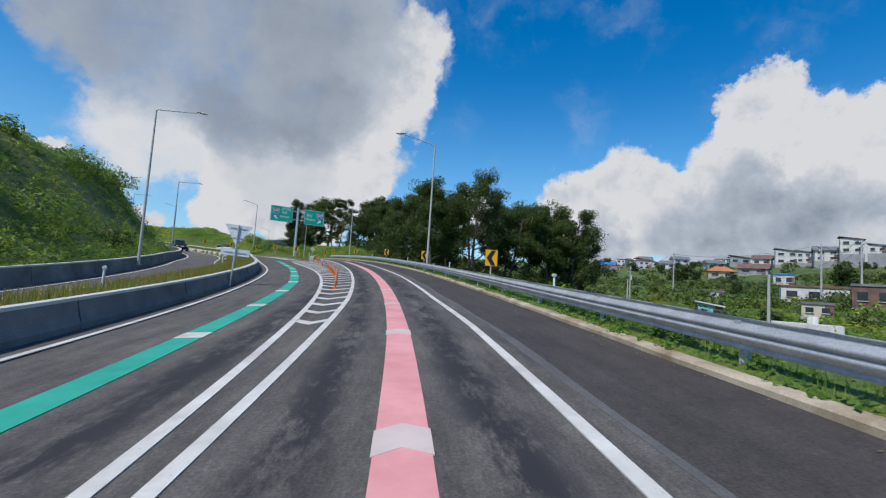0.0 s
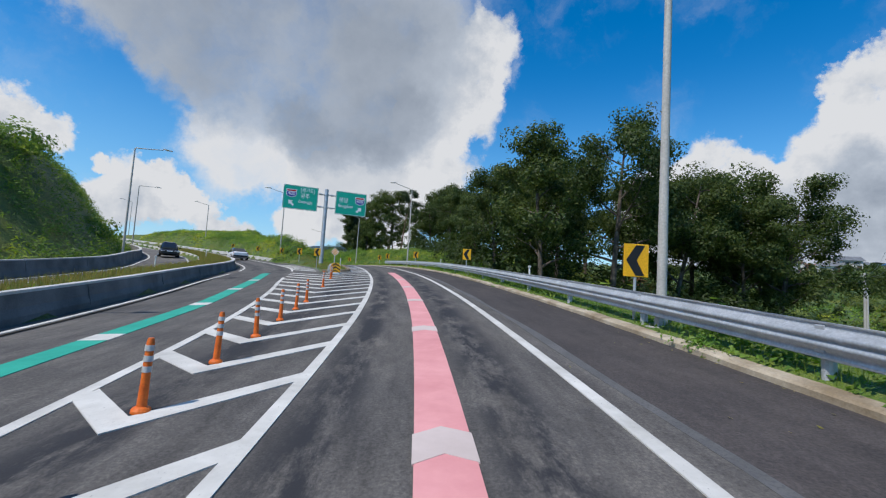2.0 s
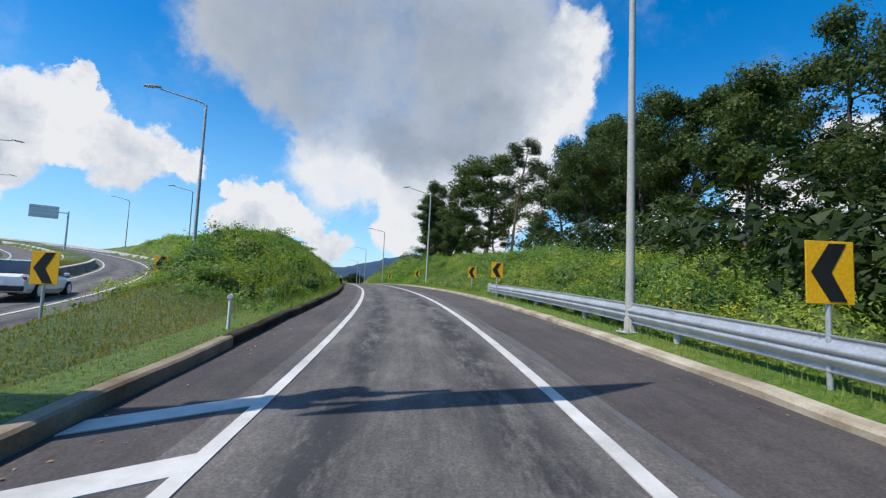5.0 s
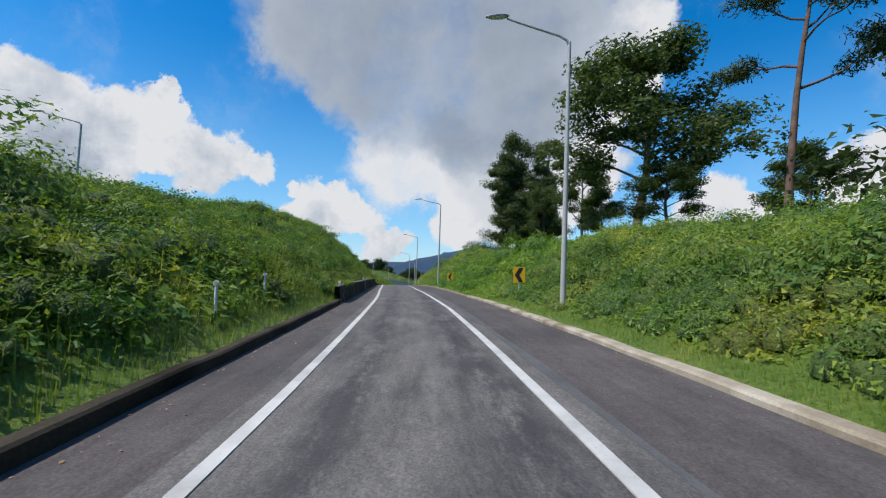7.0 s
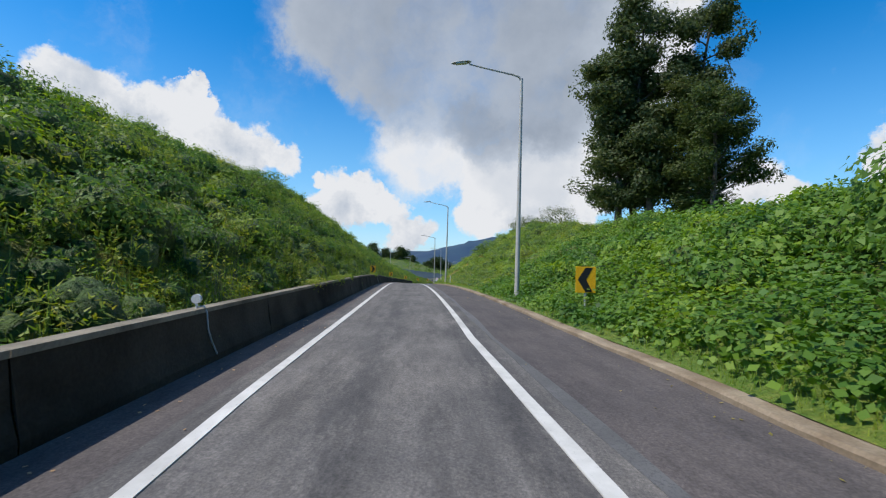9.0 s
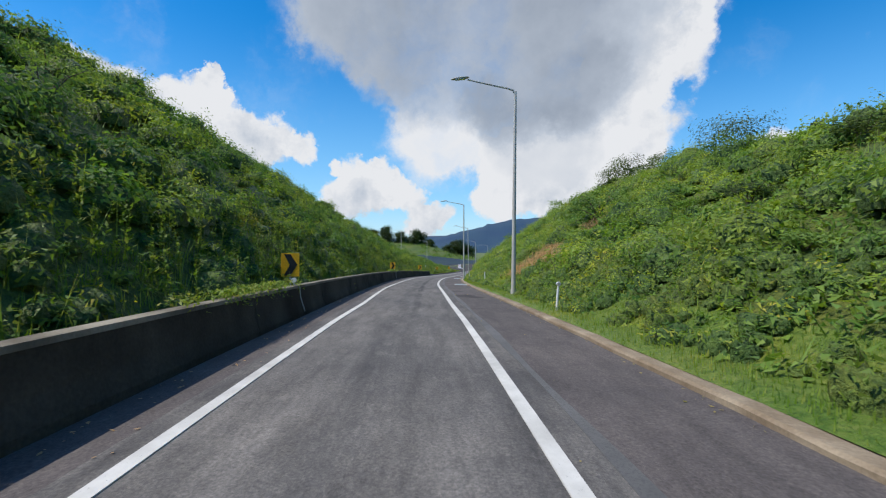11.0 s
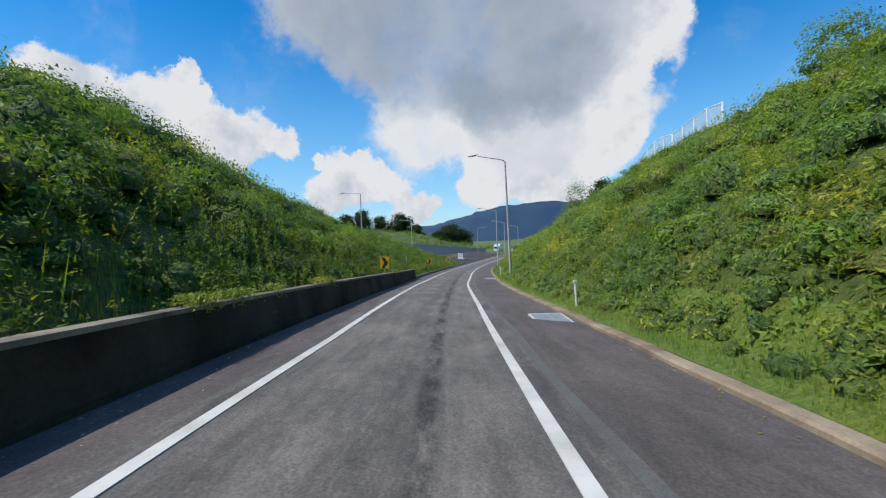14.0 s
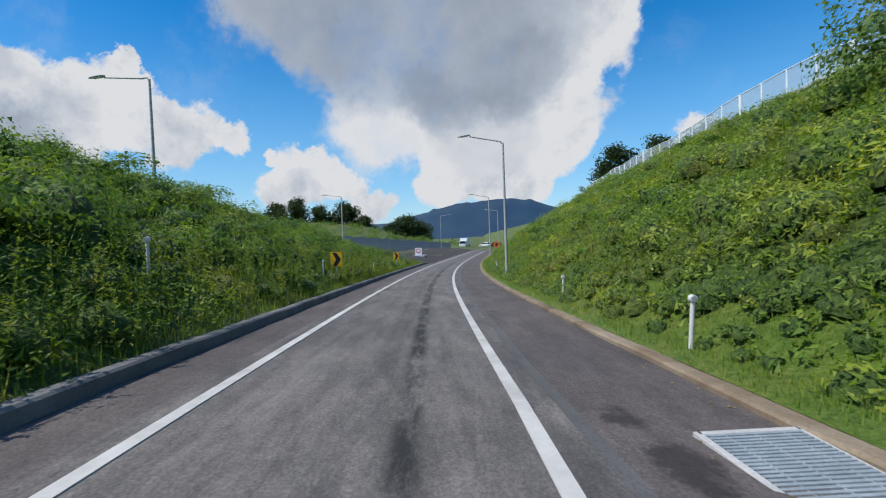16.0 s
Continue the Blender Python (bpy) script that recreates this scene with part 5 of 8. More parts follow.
def gantry():
    g = thing("direction_sign", pose(-20.2, 68.3, 4.0, 0, 0, 29), "two green direction panels on one thick steel pole", "direction sign")
    H = 7.62
    part("pole", tube([(0, 0.28, 0), (0, 0.28, H * 0.5), (0, 0.28, H)], [0.205, 0.19, 0.18], 20), M_GALV, g, smooth=True)
    part("pole_cap", tube([(0, 0.28, H), (0, 0.28, H + 0.03), (0, 0.28, H + 0.06)], [0.19, 0.18, 0.08], 20), M_GALV, g)
    bm = box((0.85, 0.85, 0.05), (0, 0.28, 0.025), 0.01)
    for k in range(8):
        a = math.pi * k / 4
        c, s = math.cos(a), math.sin(a)
        plate([(0.18, 0.05), (0.38, 0.05), (0.2, 0.42)], 0.02, bm, pose(0, 0.28, 0, 0, 0, 45 * k))
        tube([(0.33 * math.cos(a + 0.39), 0.28 + 0.33 * math.sin(a + 0.39), 0.05), (0.33 * math.cos(a + 0.39), 0.28 + 0.33 * math.sin(a + 0.39), 0.13)], [0.025, 0.025], 6, bm)
    part("base_plate", bm, M_GALV, g)
    part("footing", box((1.3, 1.3, 0.5), (0, 0.28, -0.26), 0.02), M_CONC, g)
    for z in (H - 0.52, H - 1.78):
        for x0, x1 in ((-0.15, -1.5), (0.15, 1.5)):
            bm = tube([(x0, 0.2, z), (x1, 0.2, z)], [0.055, 0.055], 12)
            tube([((x0 + x1 * 0.2), 0.2, z), ((x0 + x1 * 0.25), 0.2, z)], [0.12, 0.12], 14, bm)
            tube([(x0 + x1 * 0.29, 0.2, z), (x0 + x1 * 0.34, 0.2, z)], [0.12, 0.12], 14, bm)
            part("arm", bm, M_GALV, g, smooth=False)
        part("clamp", tube([(0, 0.28, z - 0.09), (0, 0.28, z + 0.09)], [0.235, 0.235], 18), M_GALV, g)
    direction_panel(g, -2.42, H - 1.16, 3.2, 2.3, [("[경기도]", 0.46, -0.06, 0.62, 0.86), ("광주", 0.52, -0.02, 0.02, 0.9), ("Gwangju", 0.42, -0.2, -0.5, 0.88)], (-0.86, 0.36, 0.9), (-0.86, -0.55), -1)
    direction_panel(g, 2.42, H - 1.16, 3.05, 2.3, [("봉담", 0.56, -1.22, 0.1, 0.9), ("Bongdam", 0.44, -1.27, -0.42, 0.9)], (0.86, 0.36, 0.9), (0.84, -0.52), 1)


gantry()


def marker_post(m, group="orange flexible gore posts"):
    t = thing("marker_post", m, "orange flexible plastic post with grey reflective bands", "marker post", group)
    part("base", tube([(0, 0, 0), (0, 0, 0.025), (0, 0, 0.045), (0, 0, 0.06)], [0.088, 0.088, 0.075, 0.05], 14), M_ORANGE, t, smooth=False)
    part("shaft", tube([(0, 0, 0.05), (0, 0, 0.3), (0, 0, 0.66), (0, 0, 0.7)], [0.046, 0.04, 0.036, 0.025], 12), M_ORANGE, t, smooth=True)
    for z in (0.38, 0.48, 0.58):
        part("band", tube([(0, 0, z), (0, 0, z + 0.055)], [0.043, 0.041], 14), M_BAND, t, "grey reflective band", smooth=True)
    return t


first = None
for s, d in ((20.5, -2.0), (22.3, -2.05), (24.1, -2.1), (25.9, -2.15), (27.8, -2.25), (29.7, -2.37), (31.5, -2.5), (33.4, -2.61), (35.3, -2.7), (37.25, -2.8), (39.2, -2.9), (41.0, -2.98), (46.8, -3.32), (52.4, -3.56), (54.3, -3.66)):
    m = RAMP.place(s, d, 0.0) @ pose(0, 0, 0, random.uniform(-2, 2), random.uniform(-2, 2), random.uniform(0, 90))
    first = copy_thing(first, m) if first else marker_post(m)


def delineator(m, height=0.85, lean=0.0):
    height = height * 0.86
    t = thing("delineator_post", m @ pose(0, 0, 0, lean, lean, 0), "white plastic delineator post with a round reflector", "delineator", "white delineator posts")
    part("shaft", tube([(0, 0, -0.3), (0, 0, height - 0.12), (0, 0, height - 0.05)], [0.034, 0.032, 0.026], 12), M_PLASTIC, t, smooth=True)
    rim = part("reflector_rim", tube([(0, -0.035, height), (0, 0.035, height)], [0.055, 0.055], 16), M_PLASTIC, t)
    part("reflector", tube([(0, -0.042, height), (0, -0.034, height)], [0.043, 0.043], 16), M_BAND, rim, "pale grey reflector")
    return t


for s, d, h in ((248.7, 3.6, 0.85), (220.7, 3.66, 0.85), (206, 3.85, 0.8), (189.5, 4.0, 0.8), (170.6, 3.5, 0.85), (256, 3.9, 0.8), (276, 4.1, 0.8), (43, 4.62, 1.0), (12.0, 4.62, 1.0), (63.5, 4.62, 0.95), (27.5, 4.62, 1.0),
                (108, -4.1, 0.85), (111.8, -4.3, 0.85), (69, -3.5, 0.8), (79, -3.7, 0.8), (251.3, -5.5, 1.0), (262, -4.9, 0.9), (273, -4.6, 0.8)):
    delineator(RAMP.place(s, d, max(0.1, float(land(s, d) - RAMP.at(s, d)[2]))), h, random.uniform(-3, 3))
for s, u in ((15, -6.2), (33, -6.3), (52, -6.3), (72, -6.3)):
    delineator(FORK.place(s, u, 0.45), 0.75, 2)
for s in (120.5, 135, 171, 204.5):
    m = RAMP.place(s, float(WALL_L(s)) - 0.24, 0.82)
    t = thing("wall_reflector", m, "small round white reflector on the wall top", "delineator", "wall top reflectors")
    part("stem", tube([(0, 0, 0), (0, 0, 0.1)], [0.02, 0.02], 8), M_PLASTIC, t)
    part("reflector", tube([(0, -0.03, 0.15), (0, 0.03, 0.15)], [0.07, 0.07], 14), M_PLASTIC, t)
    part("cable", tube([(0.0, 0, 0.03), (0.1, 0.01, 0.045), (0.15, 0.02, -0.04), (0.175, 0.03, -0.3), (0.215, 0.1, -0.52), (0.25, 0.2, -0.7)], [0.012] * 6, 6), M_BAND, t, "pale cable hanging down the wall", smooth=True)


def crash_cushion():
    m = RAMP.place(56.6, -3.62, 0.0, 8) @ Matrix.Diagonal((0.88, 0.88, 0.88, 1))
    t = thing("crash_cushion", m, "grey steel crash cushion with a yellow and black chevron nose", "crash cushion")
    arch = [(-0.34, 0.12), (-0.37, 0.45), (-0.34, 0.68), (-0.21, 0.84), (0, 0.9), (0.21, 0.84), (0.34, 0.68), (0.37, 0.45), (0.34, 0.12)]
    for k in range(5):
        sc = 0.94 + 0.02 * (k % 2)
        bm = plate([(x * sc, z * sc + 0.03) for x, z in arch][::-1], 0.56, m=pose(0, 0.42 + 0.55 * k, 0))
        part("barrel_segment", bm, M_GALV, t)
    nose = part("nose_plate", plate(arch[::-1], 0.12, m=pose(0, 0.06, 0)), M_YELLOW, t, "yellow nose plate")
    for k in range(3):
        z0 = 0.2 + 0.24 * k
        out = [(-0.35, z0 - 0.02), (0, z0 + 0.19), (0.35, z0 - 0.02), (0.35, z0 - 0.13), (0, z0 + 0.08), (-0.35, z0 - 0.13)]
        out = [(x * (0.97 if z < 0.6 else 0.85), max(0.13, z)) for x, z in out]
        part("chevron", plate(out[::-1], 0.012, m=pose(0, -0.004, 0)), M_BLACK, nose, "black chevron stripe")
    for x in (-0.38, 0.38):
        part("side_rail", box((0.03, 2.7, 0.12), (x, 1.45, 0.36), 0.01), M_GALV, t)
        part("side_rail", box((0.03, 2.7, 0.1), (x * 0.93, 1.45, 0.64), 0.01), M_GALV, t)
    part("base_slab", box((1.0, 3.1, 0.1), (0, 1.4, 0.05), 0.015), M_CONC_PALE, t, "pale concrete slab")
    part("front_foot", box((0.6, 0.3, 0.14), (0, -0.02, 0.1), 0.02), M_ALU, t)


crash_cushion()


def obstacle_marker():
    x, y, z = RAMP.at(60.3, -3.9)
    t = thing("hazard_marker", pose(x, y, z, 0, 0, 22), "white diamond hazard marker with nine amber reflectors", "road sign")
    part("post", tube([(0, 0.04, -0.4), (0, 0.04, 1.75)], [0.035, 0.035], 12), M_GALV, t, smooth=True)
    r = 0.3
    p = part("plate", plate([(0, r), (-r, 0), (0, -r), (r, 0)], 0.012, m=pose(0, 0, 1.45)), M_LEGEND, t, "white diamond plate")
    for i in range(3):
        for j in range(3):
            u, v = (i - 1) * 0.134, (j - 1) * 0.134
            cx, cz = (u - v) * 0.707, (u + v) * 0.707
            part("reflector", tube([(cx, -0.022, 1.45 + cz), (cx, -0.006, 1.45 + cz)], [0.052, 0.06], 14), M_AMBER, p, "round amber reflector")


obstacle_marker()


def yield_back():
    x, y, z = -9.1, 21.15, 0.9
    t = thing("yield_sign", pose(x, y, z, 0, 3, 14), "grey back of a triangular sign with a plate below", "road sign")
    part("post", tube([(0, 0, -0.4), (0, 0, 2.75)], [0.038, 0.038], 12), M_GALV, t, smooth=True)
    part("triangle_plate", plate([(-0.62, 2.75), (0.62, 2.75), (0, 1.75)], 0.015, m=pose(0, 0.05, 0)), M_ALU, t, "bare aluminium triangle")
    part("lower_plate", plate([(-0.62, 1.62), (0.62, 1.62), (0.62, 1.3), (-0.62, 1.3)], 0.015, m=pose(0, 0.05, 0)), M_ALU, t, "bare aluminium plate")
    bm = bmesh.new()
    for zz in (2.6, 2.15, 1.46):
        box((0.7 if zz > 2 else 1.0, 0.03, 0.05), (0, 0.035, zz), 0.004, bm)
    part("bracket", bm, M_GALV, t)


yield_back()


def drain(s, d, width, length):
    m = RAMP.place(s, d, 0.0)
    t = thing("drain_grate", m, "steel grating in a pale concrete frame at the kerb", "drain grate", "roadside drain grates")
    bm = bmesh.new()
    f = 0.06
    for x, y, sx, sy in ((0, length / 2, width, f), (0, -length / 2, width, f), (-width / 2, 0, f, length + f), (width / 2, 0, f, length + f)):
        box((sx, sy, 0.06), (x, y, -0.012), 0.006, bm)
    part("frame", bm, M_CONC_PALE, t, "pale concrete frame")
    part("sump", box((width - f, length - f, 0.02), (0, 0, -0.008), 0), M_GRATE, t, "shadowed bed of the grating")
    n = int((length - f) / 0.05)
    for k in range(n):
        y = -length / 2 + f / 2 + (k + 0.5) * (length - f) / n
        part("bar", box((width - f, 0.03, 0.018), (0, y, 0.01)), M_GRATE, t)
    for x in (-width * 0.28, 0, width * 0.28):
        part("cross_bar", box((0.015, length - f, 0.012), (x, 0, 0.01)), M_GRATE, t)


for s in (193.1, 219.1, 245.35):
    drain(s, 2.55, 0.86, 1.5)
drain(61.0, -2.3, 0.6, 0.9)


# ---- cars ----
def car(m, paint_mat, label, rear_lamps, suv):
    t = thing("car", m, label, "car")
    L, W, H = 4.7, 1.86, (1.72 if suv else 1.45)
    belt = 0.95 if suv else 0.88

    def shell(stations, mat, name, lab=""):
        bm = bmesh.new()
        rings = []
        for y, zb, zt, w in stations:
            r = 0.16
            ring = [(-w, zb + r), (-w, zt - r), (-w + r, zt), (w - r, zt), (w, zt - r), (w, zb + r), (w - r * 0.6, zb), (-w + r * 0.6, zb)]
            rings.append([bm.verts.new((x, y, z)) for x, z in ring])
        for a, b in zip(rings, rings[1:]):
            for k in range(8):
                bm.faces.new((a[k], a[(k + 1) % 8], b[(k + 1) % 8], b[k]))
        bm.faces.new(rings[0]), bm.faces.new(rings[-1][::-1])
        return part(name, bm, mat, t, lab, smooth=False)

    w = W / 2
    shell([(-L / 2, 0.42, belt - 0.05, w * 0.86), (-L / 2 + 0.12, 0.28, belt + 0.06, w * 0.97), (-L / 2 + 0.7, 0.22, belt + 0.03, w), (0, 0.2, belt, w), (L / 2 - 1.0, 0.22, belt - 0.03, w), (L / 2 - 0.25, 0.26, belt - 0.16, w * 0.95), (L / 2, 0.4, belt - 0.3, w * 0.8)], paint_mat, "body")
    roof = [(-L / 2 + (0.25 if suv else 0.35), belt - 0.12, belt + 0.1, w * 0.86), (-L / 2 + (0.75 if suv else 1.15), belt - 0.12, H - 0.06, w * 0.76), (-0.1, belt - 0.12, H, w * 0.74), (0.65, belt - 0.12, H - 0.08, w * 0.76), (1.4, belt - 0.12, belt + 0.12, w * 0.86)]
    shell(roof, M_GLASSDARK, "glasshouse", "dark tinted glasshouse")
    shell([(roof[1][0] + 0.05, H - 0.3, H - 0.03, w * 0.74), (-0.1, H - 0.3, H + 0.02, w * 0.73), (0.55, H - 0.3, H - 0.04, w * 0.74)], paint_mat if not rear_lamps else M_GLASSDARK, "roof")
    for x in (-w + 0.06, w - 0.06):
        for y in (-L / 2 + 0.85, L / 2 - 0.9):
            wh = part("tyre", tube([(x - 0.11, y, 0.33), (x + 0.11, y, 0.33)], [0.33, 0.33], 20), M_TYRE, t)
            part("rim", tube([(x - 0.12, y, 0.33), (x + 0.12, y, 0.33)], [0.21, 0.21], 14), M_ALU, wh, "grey alloy rim")
    e = -L / 2 if rear_lamps else L / 2
    k = -1 if rear_lamps else 1
    for x in (-w + 0.3, w - 0.3):
        part("tail_lamp" if rear_lamps else "headlight", box((0.42, 0.1, 0.12), (x, e - k * 0.08, belt - 0.1 if rear_lamps else belt - 0.32), 0.02), M_TAIL if rear_lamps else M_LENS, t, "red tail lamp" if rear_lamps else "clear headlight")
    part("bumper", box((W * 0.86, 0.12, 0.2), (0, e - k * 0.03, 0.42), 0.04), M_BLACK, t, "black lower bumper")
    part("number_plate", box((0.52, 0.02, 0.11), (0, e + k * 0.035, 0.62), 0.004), M_LEGEND, t, "blank pale plate")
    for x in (-w - 0.08, w + 0.08):
        part("mirror", box((0.18, 0.12, 0.12), (x, 0.95, belt + 0.08), 0.03), paint_mat, t)


car(FORK.place(88, -1.9, 0.0), M_CARWHITE, "white hatchback car driving up the fork lane", True, False)
car(FORK.place(86.0, -9.3, 0.03, 180), M_CARBLACK, "black SUV driving down the oncoming road", False, True)


# ---- fence on the cutting's crest ----
def clear_sheet():
    m = bpy.data.materials.new("clear_sheet")
    m.use_nodes = True
    N, K = m.node_tree.nodes.new, m.node_tree.links.new
    b = m.node_tree.nodes["Principled BSDF"]
    b.inputs["Base Color"].default_value = (0.7, 0.76, 0.78, 1)
    b.inputs["Roughness"].default_value = 0.2
    through_it = N("ShaderNodeBsdfTransparent")
    through_it.inputs["Color"].default_value = (0.86, 0.92, 0.93, 1)
    mx = N("ShaderNodeMixShader")
    mx.inputs[0].default_value = 0.3
    K(through_it.outputs[0], mx.inputs[1]), K(b.outputs[0], mx.inputs[2]), K(mx.outputs[0], m.node_tree.nodes["Material Output"].inputs["Surface"])
    return m


M_CLEAR = clear_sheet()


def crest_fence():
    t = thing("crest_fence", pose(0, 0, 0), "pale steel fence with clear panels on a concrete footing", "fence")
    ss = np.arange(238, 330, 2.0)
    ds = KERB_R(ss) + CREST_RD(ss) + 0.4
    zs = land(ss, ds)
    pts = RAMP.at(ss, ds)
    pts[:, 2] = zs + 0.05
    for k, p in enumerate(pts):
        part("post", tube([tuple(p - (0, 0, 0.4)), tuple(p + (0, 0, 1.5))], [0.05 if k % 4 else 0.09, 0.05 if k % 4 else 0.09], 8), M_LEGEND, t)
    for a, b in zip(pts, pts[1:]):
        bm = tube([tuple(a + (0, 0, 1.48)), tuple(b + (0, 0, 1.48))], [0.035, 0.035], 8)
        part("top_rail", bm, M_LEGEND, t)
        n = np.cross(b - a, (0, 0, 1))
        n = n / np.linalg.norm(n) * 0.008
        v = np.array([a + (0, 0, 0.24), a + (0, 0, 1.44), b + (0, 0, 1.44), b + (0, 0, 0.24)])
        raw("panel", np.vstack([v + n, v - n]), [(0, 1, 2, 3), (4, 7, 6, 5), (1, 5, 6, 2), (0, 4, 5, 1), (3, 2, 6, 7), (0, 3, 7, 4)], M_CLEAR, t, "clear sheet panel")
        v = np.array([a + (0, 0, -0.4), a + (0, 0, 0.22), b + (0, 0, 0.22), b + (0, 0, -0.4)])
        n = np.cross(b - a, (0, 0, 1))
        n = n / np.linalg.norm(n) * 0.12
        v = np.vstack([v + n, v - n])
        raw("footing", v, [(0, 1, 2, 3), (4, 7, 6, 5), (1, 5, 6, 2), (0, 4, 5, 1), (3, 2, 6, 7)], M_CONC_PALE, t, "pale concrete footing")


crest_fence()

# ---- plants ----
RNG = np.random.RandomState(11)
SUN_SIDE = np.array((SUN_DIR + Vector((0, 0, 1))).normalized())


def leaf_mesh(name, centre, size, aspect, mat, label, category="vegetation", parent=None, up=None, fine=False, keep=True, tone=None):
    """One mesh of kite-shaped (or narrow, three-cornered) leaves, whose faces lean towards the direction up; tone: each plant's own, 0.05 to 1."""
    n = len(centre)
    tint = lambda corners: None if tone is None else np.stack([np.repeat(tone, corners), np.zeros(n * corners)], 1)
    face = RNG.normal(size=(n, 3))
    if up is not None:
        face = face * (1 - up[1]) + np.asarray(up[0]) * up[1] * 1.6
    face /= np.linalg.norm(face, axis=1)[:, None]
    a = np.cross(face, RNG.normal(size=(n, 3)))
    a /= np.linalg.norm(a, axis=1)[:, None]
    b = np.cross(face, a)
    size = np.broadcast_to(size, (n,))[:, None]
    wide = size * aspect
    if fine:
        q = np.stack([centre - a * size * 0.5 - b * wide * 0.5, centre - a * size * 0.5 + b * wide * 0.5, centre + a * size * 0.5], 1)
        ob = raw(name, q.reshape(-1, 3), np.arange(3 * n).reshape(-1, 3), mat, parent, "" if parent is None and label else label, tint(3))
        if parent is None and keep:
            tagged(ob, label, category, kind="stuff")
        return ob
    q = np.stack([centre - a * size * 0.5, centre + b * wide * 0.5 - a * size * 0.08, centre + a * size * 0.5, centre - b * wide * 0.5 - a * size * 0.08], 1)
    ob = raw(name, q.reshape(-1, 3), np.arange(4 * n).reshape(-1, 4), mat, parent, "" if parent is None and label else label, tint(4))
    if parent is None and keep:
        tagged(ob, label, category, kind="stuff")
    return ob


def blade_mesh(name, foot, height, width, mat, label, bend=0.35):
    """Upright grass blades, each bent a little to one side."""
    n = len(foot)
    ang = RNG.uniform(0, 2 * math.pi, n)
    side = np.stack([np.cos(ang), np.sin(ang), 0 * ang], 1)
    lean = np.stack([np.cos(ang + 1.4), np.sin(ang + 1.4), 0 * ang], 1) * (RNG.uniform(0, bend, n) * height)[:, None]
    w = (np.broadcast_to(width, (n,)) * 0.5)[:, None]
    up = np.stack([0 * ang, 0 * ang, height], 1)
    q = np.stack([foot - side * w, foot + side * w, foot + up + lean], 1)
    f = np.arange(3 * n).reshape(-1, 3)
    return tagged(raw(name, q.reshape(-1, 3), f, mat), label, "vegetation", kind="stuff")


def scatter(track, n, s0, s1, w0, w1, edge, side):
    """Places (s, d) spread over a band beside a kerb."""
    s = RNG.uniform(s0, s1, n)
    lo = w0(s) if callable(w0) else w0
    hi = w1(s) if callable(w1) else w1
    w = lo + (hi - lo) * RNG.uniform(0, 1, n)
    return s, edge(s) + side * w, w


def on_land(s, d):
    p = RAMP.at(s, d)
    p[:, 2] = land(s, d)
    return p


def weeds(name, s, d, tall, spread, leaves, size, mat, label, aspect=0.4, thick=0.55, fine=True):
    """Low bushy growth: each plant a loose dome of leaves that face outwards."""
    foot = on_land(s, d)
    lush = 0.75 + 1.5 * fbm(foot[:, 0], foot[:, 1], 2.0, 8, 3) + 0.9 * fbm(foot[:, 0], foot[:, 1], 7.0, 9)
    lush = np.clip(lush, 0.1, 2.4)
    n = len(s)
    k = np.repeat(np.arange(n), leaves)
    v = RNG.normal(size=(len(k), 3))
    v /= np.linalg.norm(v, axis=1)[:, None]
    v[:, 2] = abs(v[:, 2])
    out = v + (0, 0, 0.5)
    v = v * (RNG.uniform(0.35, 1, len(k)) ** thick)[:, None]
    c = foot[k] + v * (np.stack([spread + 0 * lush, spread + 0 * lush, tall * lush], 1)[k])
    return leaf_mesh(name, c, size * RNG.uniform(0.6, 1.5, len(k)), aspect, mat, label, up=(out, 0.62), fine=fine, tone=np.clip(0.55 + 0.9 * fbm(foot[:, 0], foot[:, 1], 3.0, 14) + RNG.uniform(-0.2, 0.2, n), 0.1, 0.9)[k])


crest = lambda table_d, extra: (lambda s: table_d(s) + extra)
R_EDGE, L_EDGE = KERB_R, KERB_L


def lumps(v, k):
    """How far a clump's surface swells in the directions v; k numbers the clump."""
    return 1 + 0.3 * np.sin(v[:, 0] * 5 + k) * np.sin(v[:, 1] * 5 + 2 * k) + 0.14 * np.sin(v[:, 0] * 12 + 3 * k) * np.sin(v[:, 2] * 11 + k)


